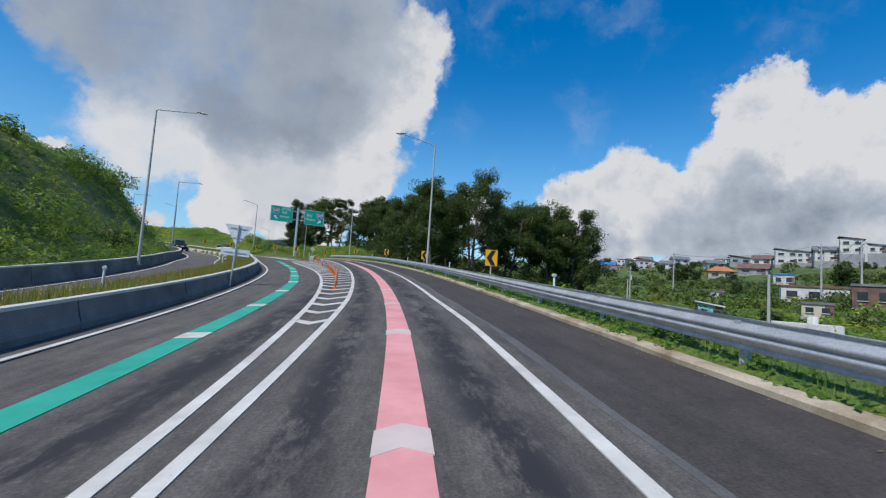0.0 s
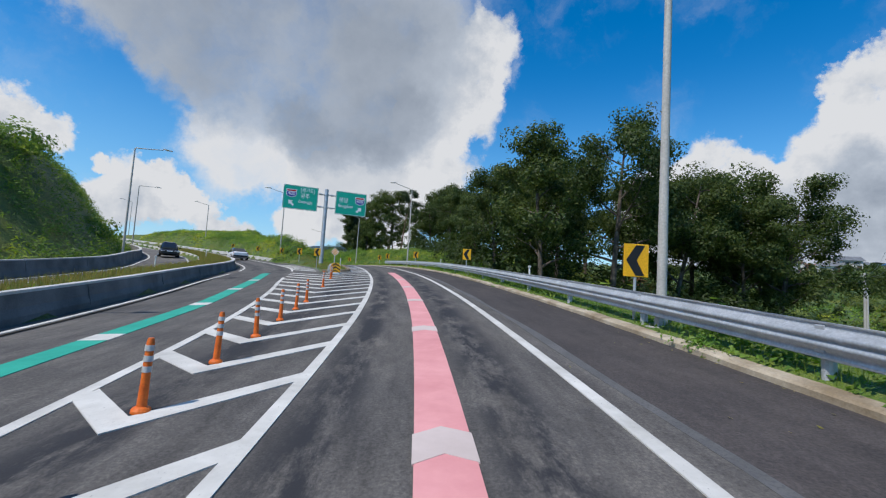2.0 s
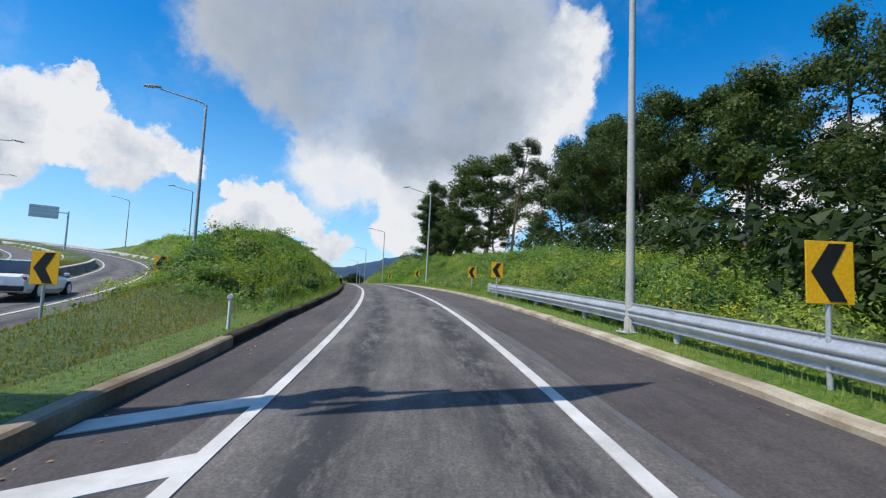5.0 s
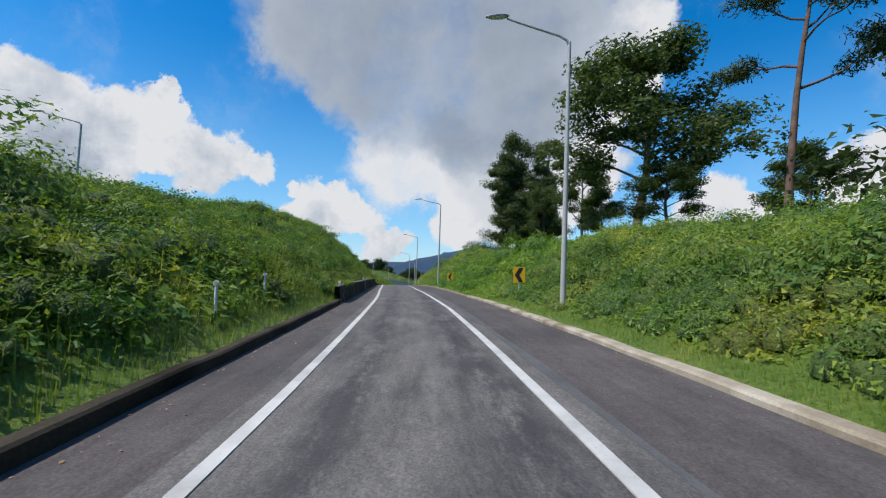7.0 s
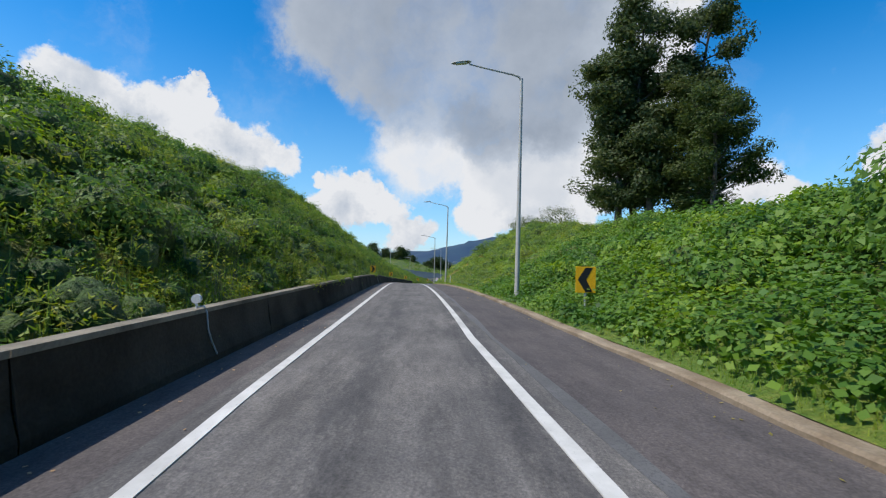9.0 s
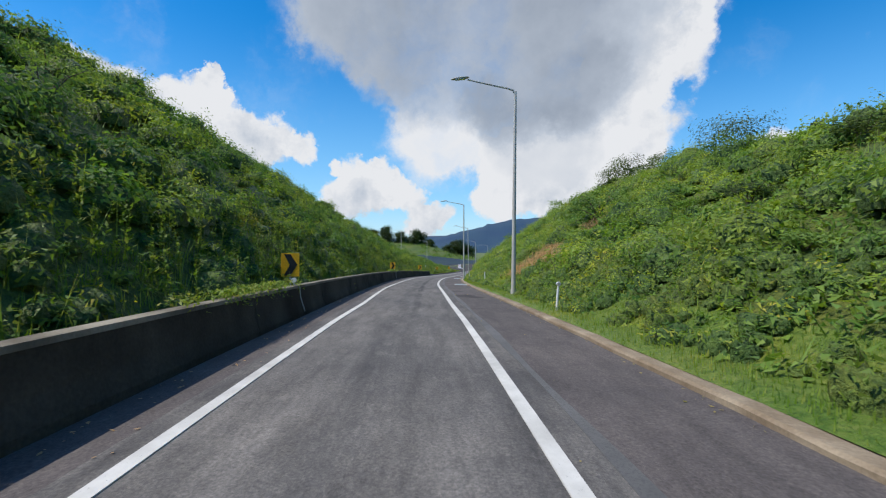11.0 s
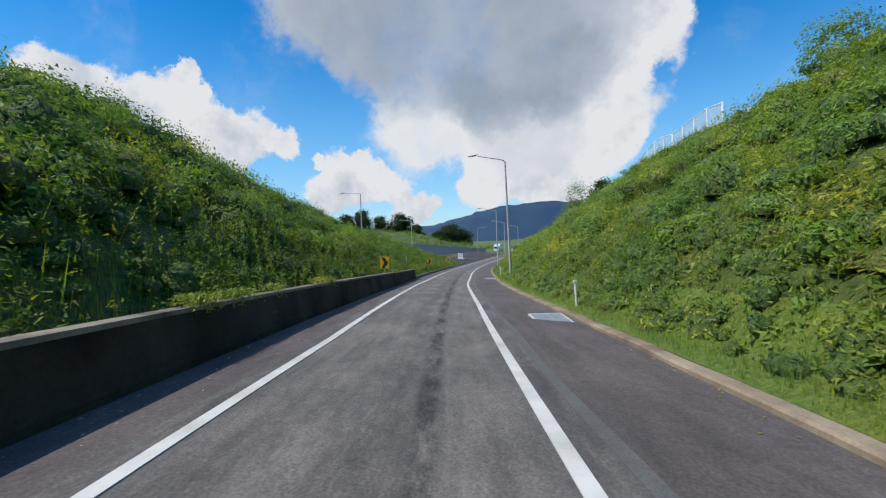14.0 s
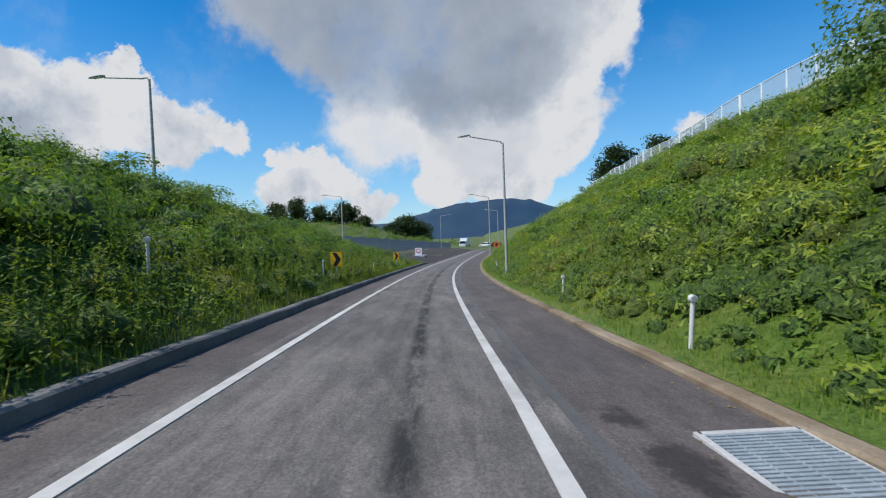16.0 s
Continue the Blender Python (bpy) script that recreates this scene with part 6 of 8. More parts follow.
def thicket(name, s, d, low, high, leaves, size, mat, label, aspect=0.6, flat=0.75, rise=0.15, pale=0.15):
    """Rounded clumps of small leaves crowding over the ground; the leaves face out of their clump, over a solid hull
    darkened as inner shade.
    """
    foot = on_land(np.asarray(s), np.asarray(d))
    n = len(foot)
    r = RNG.uniform(0, 1, n) ** 1.3 * (high - low) + low
    tall = flat * RNG.uniform(0.75, 1.3, n)
    tone = RNG.uniform(pale, 1.0, n)
    count = np.maximum(30, leaves * (r / high) ** 1.8).astype(int)
    k = np.repeat(np.arange(n), count)
    v = RNG.normal(size=(len(k), 3))
    v[:, 2] = np.abs(v[:, 2])
    v /= np.linalg.norm(v, axis=1)[:, None]
    out = v + (0, 0, 0.15)
    v = v * (lumps(v, k) * RNG.uniform(0.66, 1.06, len(k)))[:, None]
    v[:, 2] *= tall[k]
    c = foot[k] + (0, 0, rise * 0.5) + v * r[k][:, None]
    ob = leaf_mesh(name, c, size * RNG.uniform(0.6, 1.4, len(k)), aspect, mat, label, up=(out, 0.6), fine=True, tone=tone[k])
    # added solid hull under the leaves, its darker green standing for inner shade
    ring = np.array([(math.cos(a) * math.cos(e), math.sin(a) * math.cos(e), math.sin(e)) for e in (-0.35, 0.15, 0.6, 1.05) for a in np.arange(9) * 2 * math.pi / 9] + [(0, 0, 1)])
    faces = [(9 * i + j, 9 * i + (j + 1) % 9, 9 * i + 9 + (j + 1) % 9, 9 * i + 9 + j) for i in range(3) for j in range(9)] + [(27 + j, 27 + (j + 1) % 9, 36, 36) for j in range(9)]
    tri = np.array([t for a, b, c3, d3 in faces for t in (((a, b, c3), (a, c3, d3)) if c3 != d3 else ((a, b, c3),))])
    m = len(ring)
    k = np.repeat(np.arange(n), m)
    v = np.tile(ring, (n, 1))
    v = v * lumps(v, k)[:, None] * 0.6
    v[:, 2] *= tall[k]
    raw("inner_growth", foot[k] + (0, 0, rise * 0.5) + v * r[k][:, None], (tri[None] + np.arange(n)[:, None, None] * m).reshape(-1, 3), M_SHADE_HULL, ob, "solid hull in darker green for the clump's inner shade", smooth=True)
    return ob


def upright_weeds(name, s, d, low, high, leaves, mat, label, width=0.13):
    """Tall single-stemmed weeds: narrow leaves standing out all the way up a thin stalk, denser towards the tip."""
    foot = on_land(s, d)
    n = len(foot)
    h = RNG.uniform(low, high, n)
    lean = RNG.normal(size=(n, 2)) * 0.12
    k = np.repeat(np.arange(n), leaves)
    q = RNG.uniform(0.1, 1, len(k)) ** 0.75
    az = RNG.uniform(0, 2 * math.pi, len(k))
    reach = width * (1.15 - 0.75 * q) * RNG.uniform(0.4, 1.1, len(k))
    side = np.stack([np.cos(az), np.sin(az), 0 * az], 1)
    stem = foot[k] + np.stack([lean[k, 0] * q * h[k], lean[k, 1] * q * h[k], q * h[k]], 1)
    tip = stem + side * reach[:, None] + np.stack([0 * q, 0 * q, reach * RNG.uniform(0.0, 0.9, len(k))], 1)
    across = np.stack([-np.sin(az), np.cos(az), 0 * az], 1) * (0.008 + 0.14 * reach)[:, None]
    root = stem + (tip - stem) * 0.35
    v = np.stack([stem, root + across, tip, root - across], 1).reshape(-1, 3)
    stalk = np.stack([foot - (0.008, 0, 0), foot + (0.008, 0, 0), foot + np.stack([lean[:, 0] * h, lean[:, 1] * h, h], 1), foot + np.stack([lean[:, 0] * h, lean[:, 1] * h - 0.004, h], 1)], 1).reshape(-1, 3)
    f = np.arange(len(v) + len(stalk)).reshape(-1, 4)
    return tagged(raw(name, np.vstack([v, stalk]), f, mat), label, "vegetation", kind="stuff")


def verge(edge, side, a, b, widths, label):
    """The grassy strip behind a kerb, following the lie of the land."""
    q = np.arange(a, b, 1.25)
    g = np.stack([on_land(q, edge(q) + side * w) + (0, 0, 0.025) for w in widths], 1)
    n, m = g.shape[:2]
    f = [(i * m + j, i * m + j + 1, (i + 1) * m + j + 1, (i + 1) * m + j) for i in range(n - 1) for j in range(m - 1)]
    return tagged(raw("verge", g.reshape(-1, 3), f, M_VERGE, smooth=True), label, "verge", kind="structure")


verge(KERB_R, 1, -38, 310, (0.22, 0.4, 0.7, 1.0, 1.4, 1.7), "bright yellow-green grass verge behind the kerb")
verge(KERB_L, -1, 66, 118, (0.22, 0.4, 0.7, 1.0), "yellow-green grass strip behind the inner kerb")


def straw(s, w):
    """Where the summer has bleached the grass of the cutting."""
    return (0.72 * np.exp(-((s - 182) / 3.4) ** 2 - ((w - 2.9) / 1.3) ** 2) + 0.5 * np.exp(-((s - 181.5) / 2.2) ** 2 - ((w - 5.8) / 1.2) ** 2)
            + 0.55 * np.exp(-((s - 200.4) / 1.5) ** 2 - ((w - 3.3) / 1.2) ** 2) + 0.36 * np.exp(-((s - 190) / 5) ** 2 - ((w - 7.5) / 1.3) ** 2) + 0.3 * fbm(s, w, 2.5, 21))


# right bank of the cutting
s, d, w = scatter(RAMP, 7500, 74, 122, 0.9, crest(CREST_RD, 5), R_EDGE, 1)
weeds("bank_weeds", s, d, 0.38, 0.3, 14, 0.11, M_WEED, "dense mixed weeds and shrubs on the cut bank", aspect=0.5)
s, d, w = scatter(RAMP, 13500, 150, 300, 0.9, crest(CREST_RD, 1.0), R_EDGE, 1)
green = straw(s, w) < 0.44
s, d, w = s[green], d[green], w[green]
weeds("bank_weeds", s, d, 0.36, 0.32, 14, 0.12, M_WEED, "dense green weeds over the steep cut bank", aspect=0.5)
s, d, w = scatter(RAMP, 620, 76, 121, 2.6, crest(CREST_RD, 2.0), R_EDGE, 1)
thicket("bank_thicket", s[::2], d[::2], 0.35, 1.25, 950, 0.105, M_SHRUB, "rounded green thicket crowding the cut bank")
thicket("bank_thicket", s[1::2], d[1::2], 0.35, 1.2, 620, 0.1, M_WEED, "yellow-green weedy thicket on the cut bank", aspect=0.4)
s, d, w = scatter(RAMP, 1300, 152, 300, 2.2, crest(CREST_RD, 0.6), R_EDGE, 1)
keep = (straw(s, w) < 0.36) & ((s < 232) | (w < CREST_RD(s) - 1.6))
s, d = s[keep], d[keep]
thicket("bank_thicket", s[::3], d[::3], 0.3, 1.2, 700, 0.11, M_SHRUB, "rounded green thicket on the steep cut bank", pale=0.55)
thicket("bank_thicket", s[1::3], d[1::3], 0.3, 1.05, 560, 0.11, M_WEED, "yellow-green weedy thicket on the steep bank", aspect=0.4, pale=0.55)
thicket("bank_thicket", s[2::3], d[2::3], 0.25, 0.8, 340, 0.12, M_KUDZU, "bright green leafy thicket on the steep bank", aspect=0.7, pale=0.55)
s, d, w = scatter(RAMP, 50000, 150, 290, 1.0, crest(CREST_RD, 1.0), R_EDGE, 1)
f = on_land(s, d)
blade_mesh("bank_grass", f[::6], RNG.uniform(0.2, 0.55, len(f[::6])), 0.03, M_WEED, "tall coarse grass standing in the bank weeds", 0.8)
dry = straw(s, w) > 0.42
blade_mesh("dry_grass", np.repeat(f[dry], 18, 0) + RNG.normal(size=(18 * dry.sum(), 3)) * (0.25, 0.25, 0.03), RNG.uniform(0.1, 0.34, 18 * dry.sum()), 0.02, M_DRY, "patches of browned dry grass on the bank", 1.2)
s, d, w = scatter(RAMP, 2600, 152, 290, 1.3, 6.0, R_EDGE, 1)
keep = straw(s, w) < 0.4
upright_weeds("tall_weeds", s[keep][::2], d[keep][::2], 0.3, 0.75, 22, M_WEED, "tall leafy weeds standing out of the bank growth", 0.13)
s, d, w = scatter(RAMP, 5200, 190, 285, 1.5, crest(CREST_RD, 0.6), R_EDGE, 1)
keep = straw(s, w) < 0.46
upright_weeds("feathery_weeds", s[keep], d[keep], 0.3, 0.65, 22, M_GRASS, "olive feathery weeds all over the steep bank", 0.17)
s, d, w = scatter(RAMP, 3800, 196, 270, 1.5, crest(CREST_RD, 0.8), R_EDGE, 1)
weeds("bank_weeds", s, d, 0.3, 0.34, 16, 0.085, M_WEED, "fine-leaved weeds filling the steep cut bank", aspect=0.4)
# kudzu
s, d, w = scatter(RAMP, 11000, 119, 154, 0.35, crest(CREST_RD, 4), R_EDGE, 1)
keep = RNG.uniform(0, 1, len(s)) < smooth01((s - 117) / 8) * smooth01((157 - s) / 8)
weeds("kudzu", s[keep], d[keep], 0.5, 0.32, 12, 0.1, M_KUDZU, "thick blanket of broad-leaved kudzu vines", aspect=0.9, fine=False)
s, d, w = scatter(RAMP, 420, 120, 154, 2.6, crest(CREST_RD, 3), R_EDGE, 1)
thicket("kudzu_thicket", s, d, 0.3, 0.95, 520, 0.12, M_KUDZU, "kudzu vines heaped over hidden shrubs", aspect=0.95)


def mound(name, cx, cy, cz, rx, ry, rz, n, size, mat, label, aspect=0.6):
    v = RNG.normal(size=(n, 3))
    v /= np.linalg.norm(v, axis=1)[:, None]
    face_out = v + (0, 0, 0.25)
    bumps = 1 + 0.22 * np.sin(v[:, 0] * 5 + cx) * np.sin(v[:, 1] * 4 + cy) + 0.14 * np.sin(v[:, 2] * 9 + cx * 2) + 0.1 * np.sin(v[:, 0] * 13 + v[:, 1] * 11)
    v *= (bumps * RNG.uniform(0.55, 1.05, n) ** 0.5)[:, None]
    v[:, 2] = np.maximum(v[:, 2], -0.25)
    c = np.array((cx, cy, cz)) + v * (rx, ry, rz)
    return leaf_mesh(name, c, size * RNG.uniform(0.6, 1.4, n), aspect, mat, label, "shrub", up=(face_out, 0.65), fine=True)


for s, w, r, h in ((134.6, 5.6, 1.7, 2.0), (133.0, 7.4, 1.8, 1.7)):
    p = on_land(np.array([s]), np.array([float(KERB_R(s)) + w]))[0]
    mound("kudzu_mound", p[0], p[1], p[2], r, r, h, 7500, 0.13, M_KUDZU, "shrub smothered in broad kudzu leaves", 0.85)

# left bank: tall weeds behind the wall, darker slope above
s, d, w = scatter(RAMP, 9000, 82, 290, 0.75, crest(CREST_LD, 2), L_EDGE, -1)
weeds("bank_weeds", s, d, 0.32, 0.34, 14, 0.12, M_WEED, "dense shaded weeds and scrub on the inner bank", aspect=0.5)
s, d, w = scatter(RAMP, 1500, 86, 290, 2.3, crest(CREST_LD, 1.0), L_EDGE, -1)
thicket("bank_thicket", s[::3], d[::3], 0.4, 1.35, 1000, 0.11, M_SHRUB, "rounded green thicket crowding the inner bank")
thicket("bank_thicket", s[1::3], d[1::3], 0.4, 1.2, 760, 0.11, M_WEED, "yellow-green weedy thicket on the inner bank", aspect=0.4)
thicket("bank_thicket", s[2::3], d[2::3], 0.3, 1.0, 480, 0.12, M_KUDZU, "bright green leafy thicket on the inner bank", aspect=0.7)
s, d, w = scatter(RAMP, 9000, 84, 290, 0.8, crest(CREST_LD, 1.5), L_EDGE, -1)
blade_mesh("bank_grass", on_land(s, d), RNG.uniform(0.3, 0.85, len(s)), 0.03, M_WEED, "tall coarse grass on the inner bank", 0.8)
s, d, w = scatter(RAMP, 5000, 84, 290, 0.2, 1.9, L_EDGE, -1)
keep = (fbm(s, d, 5.0, 31) > -0.25) & ((s > 120) | (w > 0.9)) & (abs(s - 109.5) > 3.5)
weeds("roadside_weeds", s[keep], d[keep], 0.7, 0.2, 18, 0.085, M_GRASS, "yellow-green weeds above the wall", aspect=0.35)
s, d, w = scatter(RAMP, 4200, 84, 292, 0.35, 2.8, L_EDGE, -1)
keep = (fbm(s, d, 4.0, 33) > -0.1) & ((s > 120) | (w > 0.9)) & (abs(s - 109.5) > 3.5)
upright_weeds("tall_weeds", s[keep], d[keep], 0.45, 1.15, 30, M_GRASS, "tall feathery goldenrod stalks above the wall", 0.17)
s, d, w = scatter(RAMP, 1700, 84, 292, 0.75, 4.2, L_EDGE, -1)
keep = ((s > 120) | (w > 1.1)) & (abs(s - 109.5) > 3.0)
s, d = s[keep], d[keep]
thicket("roadside_clumps", s[::2], d[::2], 0.2, 0.62, 150, 0.085, M_WEED, "low yellow-green clumps of weeds above the wall", aspect=0.4, flat=0.9)
thicket("roadside_clumps", s[1::2], d[1::2], 0.2, 0.7, 170, 0.085, M_GRASS, "low bright clumps of goldenrod leaves above the wall", aspect=0.35, flat=0.9)
s, d, w = scatter(RAMP, 34000, 84, 300, 0.25, 1.8, L_EDGE, -1)
blade_mesh("verge_grass", on_land(s, d), RNG.uniform(0.12, 0.4, len(s)), 0.02, M_GRASS, "bright verge grass along the inner kerb")
# growth hanging over the wall's coping
s = RNG.uniform(121, 245, 420)
s = s[fbm(s, 0 * s, 6.0, 35) > 0.05]
k = np.repeat(s, 70) + RNG.normal(size=70 * len(s)) * 0.22
u = RNG.uniform(0, 1, len(k))
p = RAMP.at(k, WALL_L(k) - 0.42 + 0.36 * u, 0.86 + 0.14 * RNG.uniform(0, 1, len(k)) - 0.3 * np.maximum(u - 0.75, 0) / 0.25 * RNG.uniform(0, 1, len(k)))
leaf_mesh("wall_creeper", p, 0.075 * RNG.uniform(0.6, 1.4, len(k)), 0.5, M_GRASS, "weeds creeping over the coping of the wall", up=((0.3, -0.2, 0.9), 0.4), fine=True)
# verges on the right
s, d, w = scatter(RAMP, 2300, 152, 300, 0.7, 3.6, R_EDGE, 1)
keep = straw(s, w) < 0.4
s, d = s[keep], d[keep]
thicket("verge_clumps", s[::2], d[::2], 0.15, 0.45, 130, 0.08, M_SHRUB, "low blue-green mugwort clumps along the foot of the bank", aspect=0.35, flat=0.9, pale=0.4)
thicket("verge_clumps", s[1::2], d[1::2], 0.15, 0.45, 110, 0.085, M_GRASS, "low bright weed clumps along the foot of the bank", aspect=0.4, flat=0.9)
s, d, w = scatter(RAMP, 700, 78, 122, 0.9, 3.2, R_EDGE, 1)
thicket("verge_clumps", s, d, 0.15, 0.5, 130, 0.08, M_WEED, "low weed clumps between verge and bank", aspect=0.4, flat=0.9)
s, d, w = scatter(RAMP, 70000, 66, 310, 0.24, 1.7, R_EDGE, 1)
blade_mesh("verge_grass", on_land(s, d), RNG.uniform(0.05, 0.17, len(s)), 0.02, M_GRASS, "bright yellow-green verge grass at the kerb")
s, d, w = scatter(RAMP, 4500, -36, 70, 0.3, 2.6, R_EDGE, 1)
weeds("verge_weeds", s, d, 0.28, 0.24, 14, 0.085, M_KUDZU, "low bright weeds and vines behind the guardrail", aspect=0.6)
s, d, w = scatter(RAMP, 30000, -36, 72, 0.25, 3.0, R_EDGE, 1)
blade_mesh("verge_grass", on_land(s, d), RNG.uniform(0.07, 0.22, len(s)), 0.016, M_GRASS, "green grass under the guardrail")
s, d, w = scatter(RAMP, 4200, -36, 76, 2.6, 16, R_EDGE, 1)
weeds("slope_scrub", s, d, 0.8, 0.5, 12, 0.24, M_WEED, "scrub and tall weeds falling away from the road")
# meadow and scrub towards the village
s, d, w = scatter(RAMP, 9000, -20, 90, 14, 75, R_EDGE, 1)
weeds("meadow_scrub", s, d, 0.9, 0.9, 5, 0.55, M_WEED, "overgrown meadow between road and village")
s, d, w = scatter(RAMP, 420, -25, 110, 16, 95, R_EDGE, 1)
thicket("meadow_thicket", s, d, 0.8, 3.4, 420, 0.4, M_OAK, "dark green bushes across the valley meadow")
s, d, w = scatter(RAMP, 900, 10, 240, 60, 200, R_EDGE, 1)
thicket("meadow_thicket", s, d, 0.8, 2.6, 130, 0.65, M_OAK, "dark bushes and hedges over the village slope")
# grass island and median
s, d, w = scatter(RAMP, 24000, 61, 88, 0.3, 6.0, L_EDGE, -1)
fs, fd = FORK.near(RAMP.at(s, d)[:, :2])
keep = fd > 2.2
blade_mesh("island_grass", on_land(s[keep], d[keep]), RNG.uniform(0.02, 0.08, keep.sum()), 0.02, M_GRASS, "short patchy grass on the traffic island")
keep = keep & (fbm(s, d, 3.0, 44) > -0.15)
blade_mesh("dry_grass", on_land(s[keep], d[keep]), RNG.uniform(0.02, 0.09, keep.sum()), 0.025, M_STRAW, "dry brown grass on the traffic island")


def on_fork(s, u):
    xy = FORK.at(s, u)
    rs, rd = RAMP.near(xy[:, :2])
    xy[:, 2] = land(rs, rd)
    return xy, rs, rd


s, u = RNG.uniform(-37, 115, 34000), RNG.uniform(-6.75, -4.5, 34000)
p = FORK.at(s, u, 0.48)
blade_mesh("median_grass", p, RNG.uniform(0.1, 0.32, len(s)), 0.025, M_STRAW, "straw-coloured grass on the raised median")
blade_mesh("dry_grass", p[::5] + (0.1, 0.1, 0), RNG.uniform(0.1, 0.3, len(s[::5])), 0.035, M_GRASS, "green tufts on the raised median")
s = RNG.uniform(-37, 140, 12000)
u = RNG.uniform(-34, -12.9, 12000)
_, rs, rd = on_fork(s, u)
weeds("hill_scrub", rs, rd, 0.95, 0.55, 11, 0.24, M_SHRUB, "dark green scrub covering the hillside")
s = RNG.uniform(84, 150, 9000)
u = RNG.uniform(2.5, 15, 9000)
_, rs, rd = on_fork(s, u)
keep = rd < KERB_L(rs) - 0.9
rs, rd = rs[keep], rd[keep]
weeds("mound_weeds", rs, rd, 0.55, 0.4, 8, 0.22, M_WEED, "green weeds over the mound beside the fork")

# scattered shrubs: a few grown forms, set out again and again at other sizes
def bush(kind, size, mat, n, aspect, label):
    """A wild shrub of several leafy lobes about one metre high, with its stems."""
    t = thing("shrub", pose(0, 0, -30), label, "shrub", "wild shrubs on the banks")
    rng = np.random.RandomState(kind + 50)
    stems, c, face_out = bmesh.new(), [], []
    for k in range(7):
        az, out = k * 2.4 + rng.uniform(-0.4, 0.4), rng.uniform(0.15, 0.65)
        top = Vector((math.cos(az) * out, math.sin(az) * out, rng.uniform(0.45, 1.0)))
        tube([(0, 0, -0.2), tuple(top * 0.5 + Vector((0, 0, 0.1))), tuple(top)], [0.018, 0.012, 0.006], 5, stems)
        v = rng.normal(size=(n // 7, 3))
        v /= np.linalg.norm(v, axis=1)[:, None]
        face_out.append(v + (0, 0, 0.3))
        v = v * (rng.uniform(0.1, 1, n // 7) ** 0.4)[:, None] * rng.uniform(0.28, 0.46)
        v[:, 2] *= 0.75
        c.append(np.array(top) * (1, 1, 0.8) + v)
    part("woody_base", stems, M_BARK, t)
    c = np.vstack(c)
    c[:, 2] = np.maximum(c[:, 2], -0.1)
    leaf_mesh("leaves", c, size * rng.uniform(0.6, 1.4, len(c)), aspect, mat, "leaves", parent=t, up=(np.vstack(face_out), 0.6), fine=True)
    return t


BUSHES = [bush(0, 0.085, M_SHRUB, 1100, 0.5, "leafy green wild shrub growing on the bank"), bush(1, 0.11, M_SHRUB, 900, 0.65, "broad-leaved dark shrub among the weeds"),
          bush(2, 0.09, M_OAK, 1100, 0.45, "dark green wild shrub among the weeds"), bush(3, 0.09, M_KUDZU, 1100, 0.7, "bright green climbing shrub on the bank"),
          bush(4, 0.11, M_WEED, 1100, 0.22, "feathery yellow-green wild shrub on the bank")]
for k in range(190):
    left = k % 2
    s = RNG.uniform(84, 300)
    if 119 < s < 156 and not left:
        continue
    wide = float(CREST_LD(s) if left else CREST_RD(s))
    top = RNG.uniform() < 0.2
    w = wide + RNG.uniform(-0.6, 1.5) if top else 2.0 + (wide - 2.0) * RNG.uniform() ** 0.8
    d = float(KERB_L(s)) - w if left else float(KERB_R(s)) + w
    p = on_land(np.array([s]), np.array([d]))[0]
    r = RNG.uniform(0.5, 1.2) * (1.0 if w > 3.5 else 0.6) * (0.75 if top else 1.0)
    pick = BUSHES[(k * 7 + k // 5) % 5] if k >= 5 else BUSHES[k]
    m = pose(p[0], p[1], p[2] + 0.05, RNG.uniform(-12, 12), RNG.uniform(-12, 12), k * 77.0) @ Matrix.Diagonal((r * 1.35, r * 1.35, r * (0.7 if top else 1.0), 1))
    if k < 5:
        pick.matrix_world = m
    else:
        copy_thing(pick, m)
for s, w, r, h, m in ((198, 14.2, 2.0, 1.7, M_OAK), (194, 15.5, 1.6, 1.4, M_OAK), (228.5, 14.6, 1.5, 1.9, M_SHRUB), (254, 9.0, 1.5, 3.0, M_SHRUB), (186, 16, 2.4, 2.6, M_OAK)):
    p = on_land(np.array([s]), np.array([float(KERB_R(s)) + w]))[0]
    mound("shrub", p[0], p[1], p[2] + 0.5, r, r, h, int(3000 * r), 0.13, m, "large dark shrub on the crest of the cutting")
for k in range(46):
    s, u = RNG.uniform(-30, 100), RNG.uniform(-34, -15)
    xyz, _, _ = on_fork(np.array([s]), np.array([u]))
    p, r = xyz[0], RNG.uniform(0.8, 1.9)
    mound("shrub", p[0], p[1], p[2] + 0.2, r * 1.3, r * 1.3, r, int(650 * r), 0.26, M_OAK if k % 3 == 0 else M_SHRUB, "rounded wild shrub on the hillside")


# ---- trees ----
def branch_path(a, direction, length, steps, wander, lift):
    pts, v = [Vector(a)], Vector(direction).normalized()
    for _ in range(steps):
        v = (v + Vector(RNG.normal(size=3)) * wander + Vector((0, 0, lift))).normalized()
        pts.append(pts[-1] + v * (length / steps))
    return pts


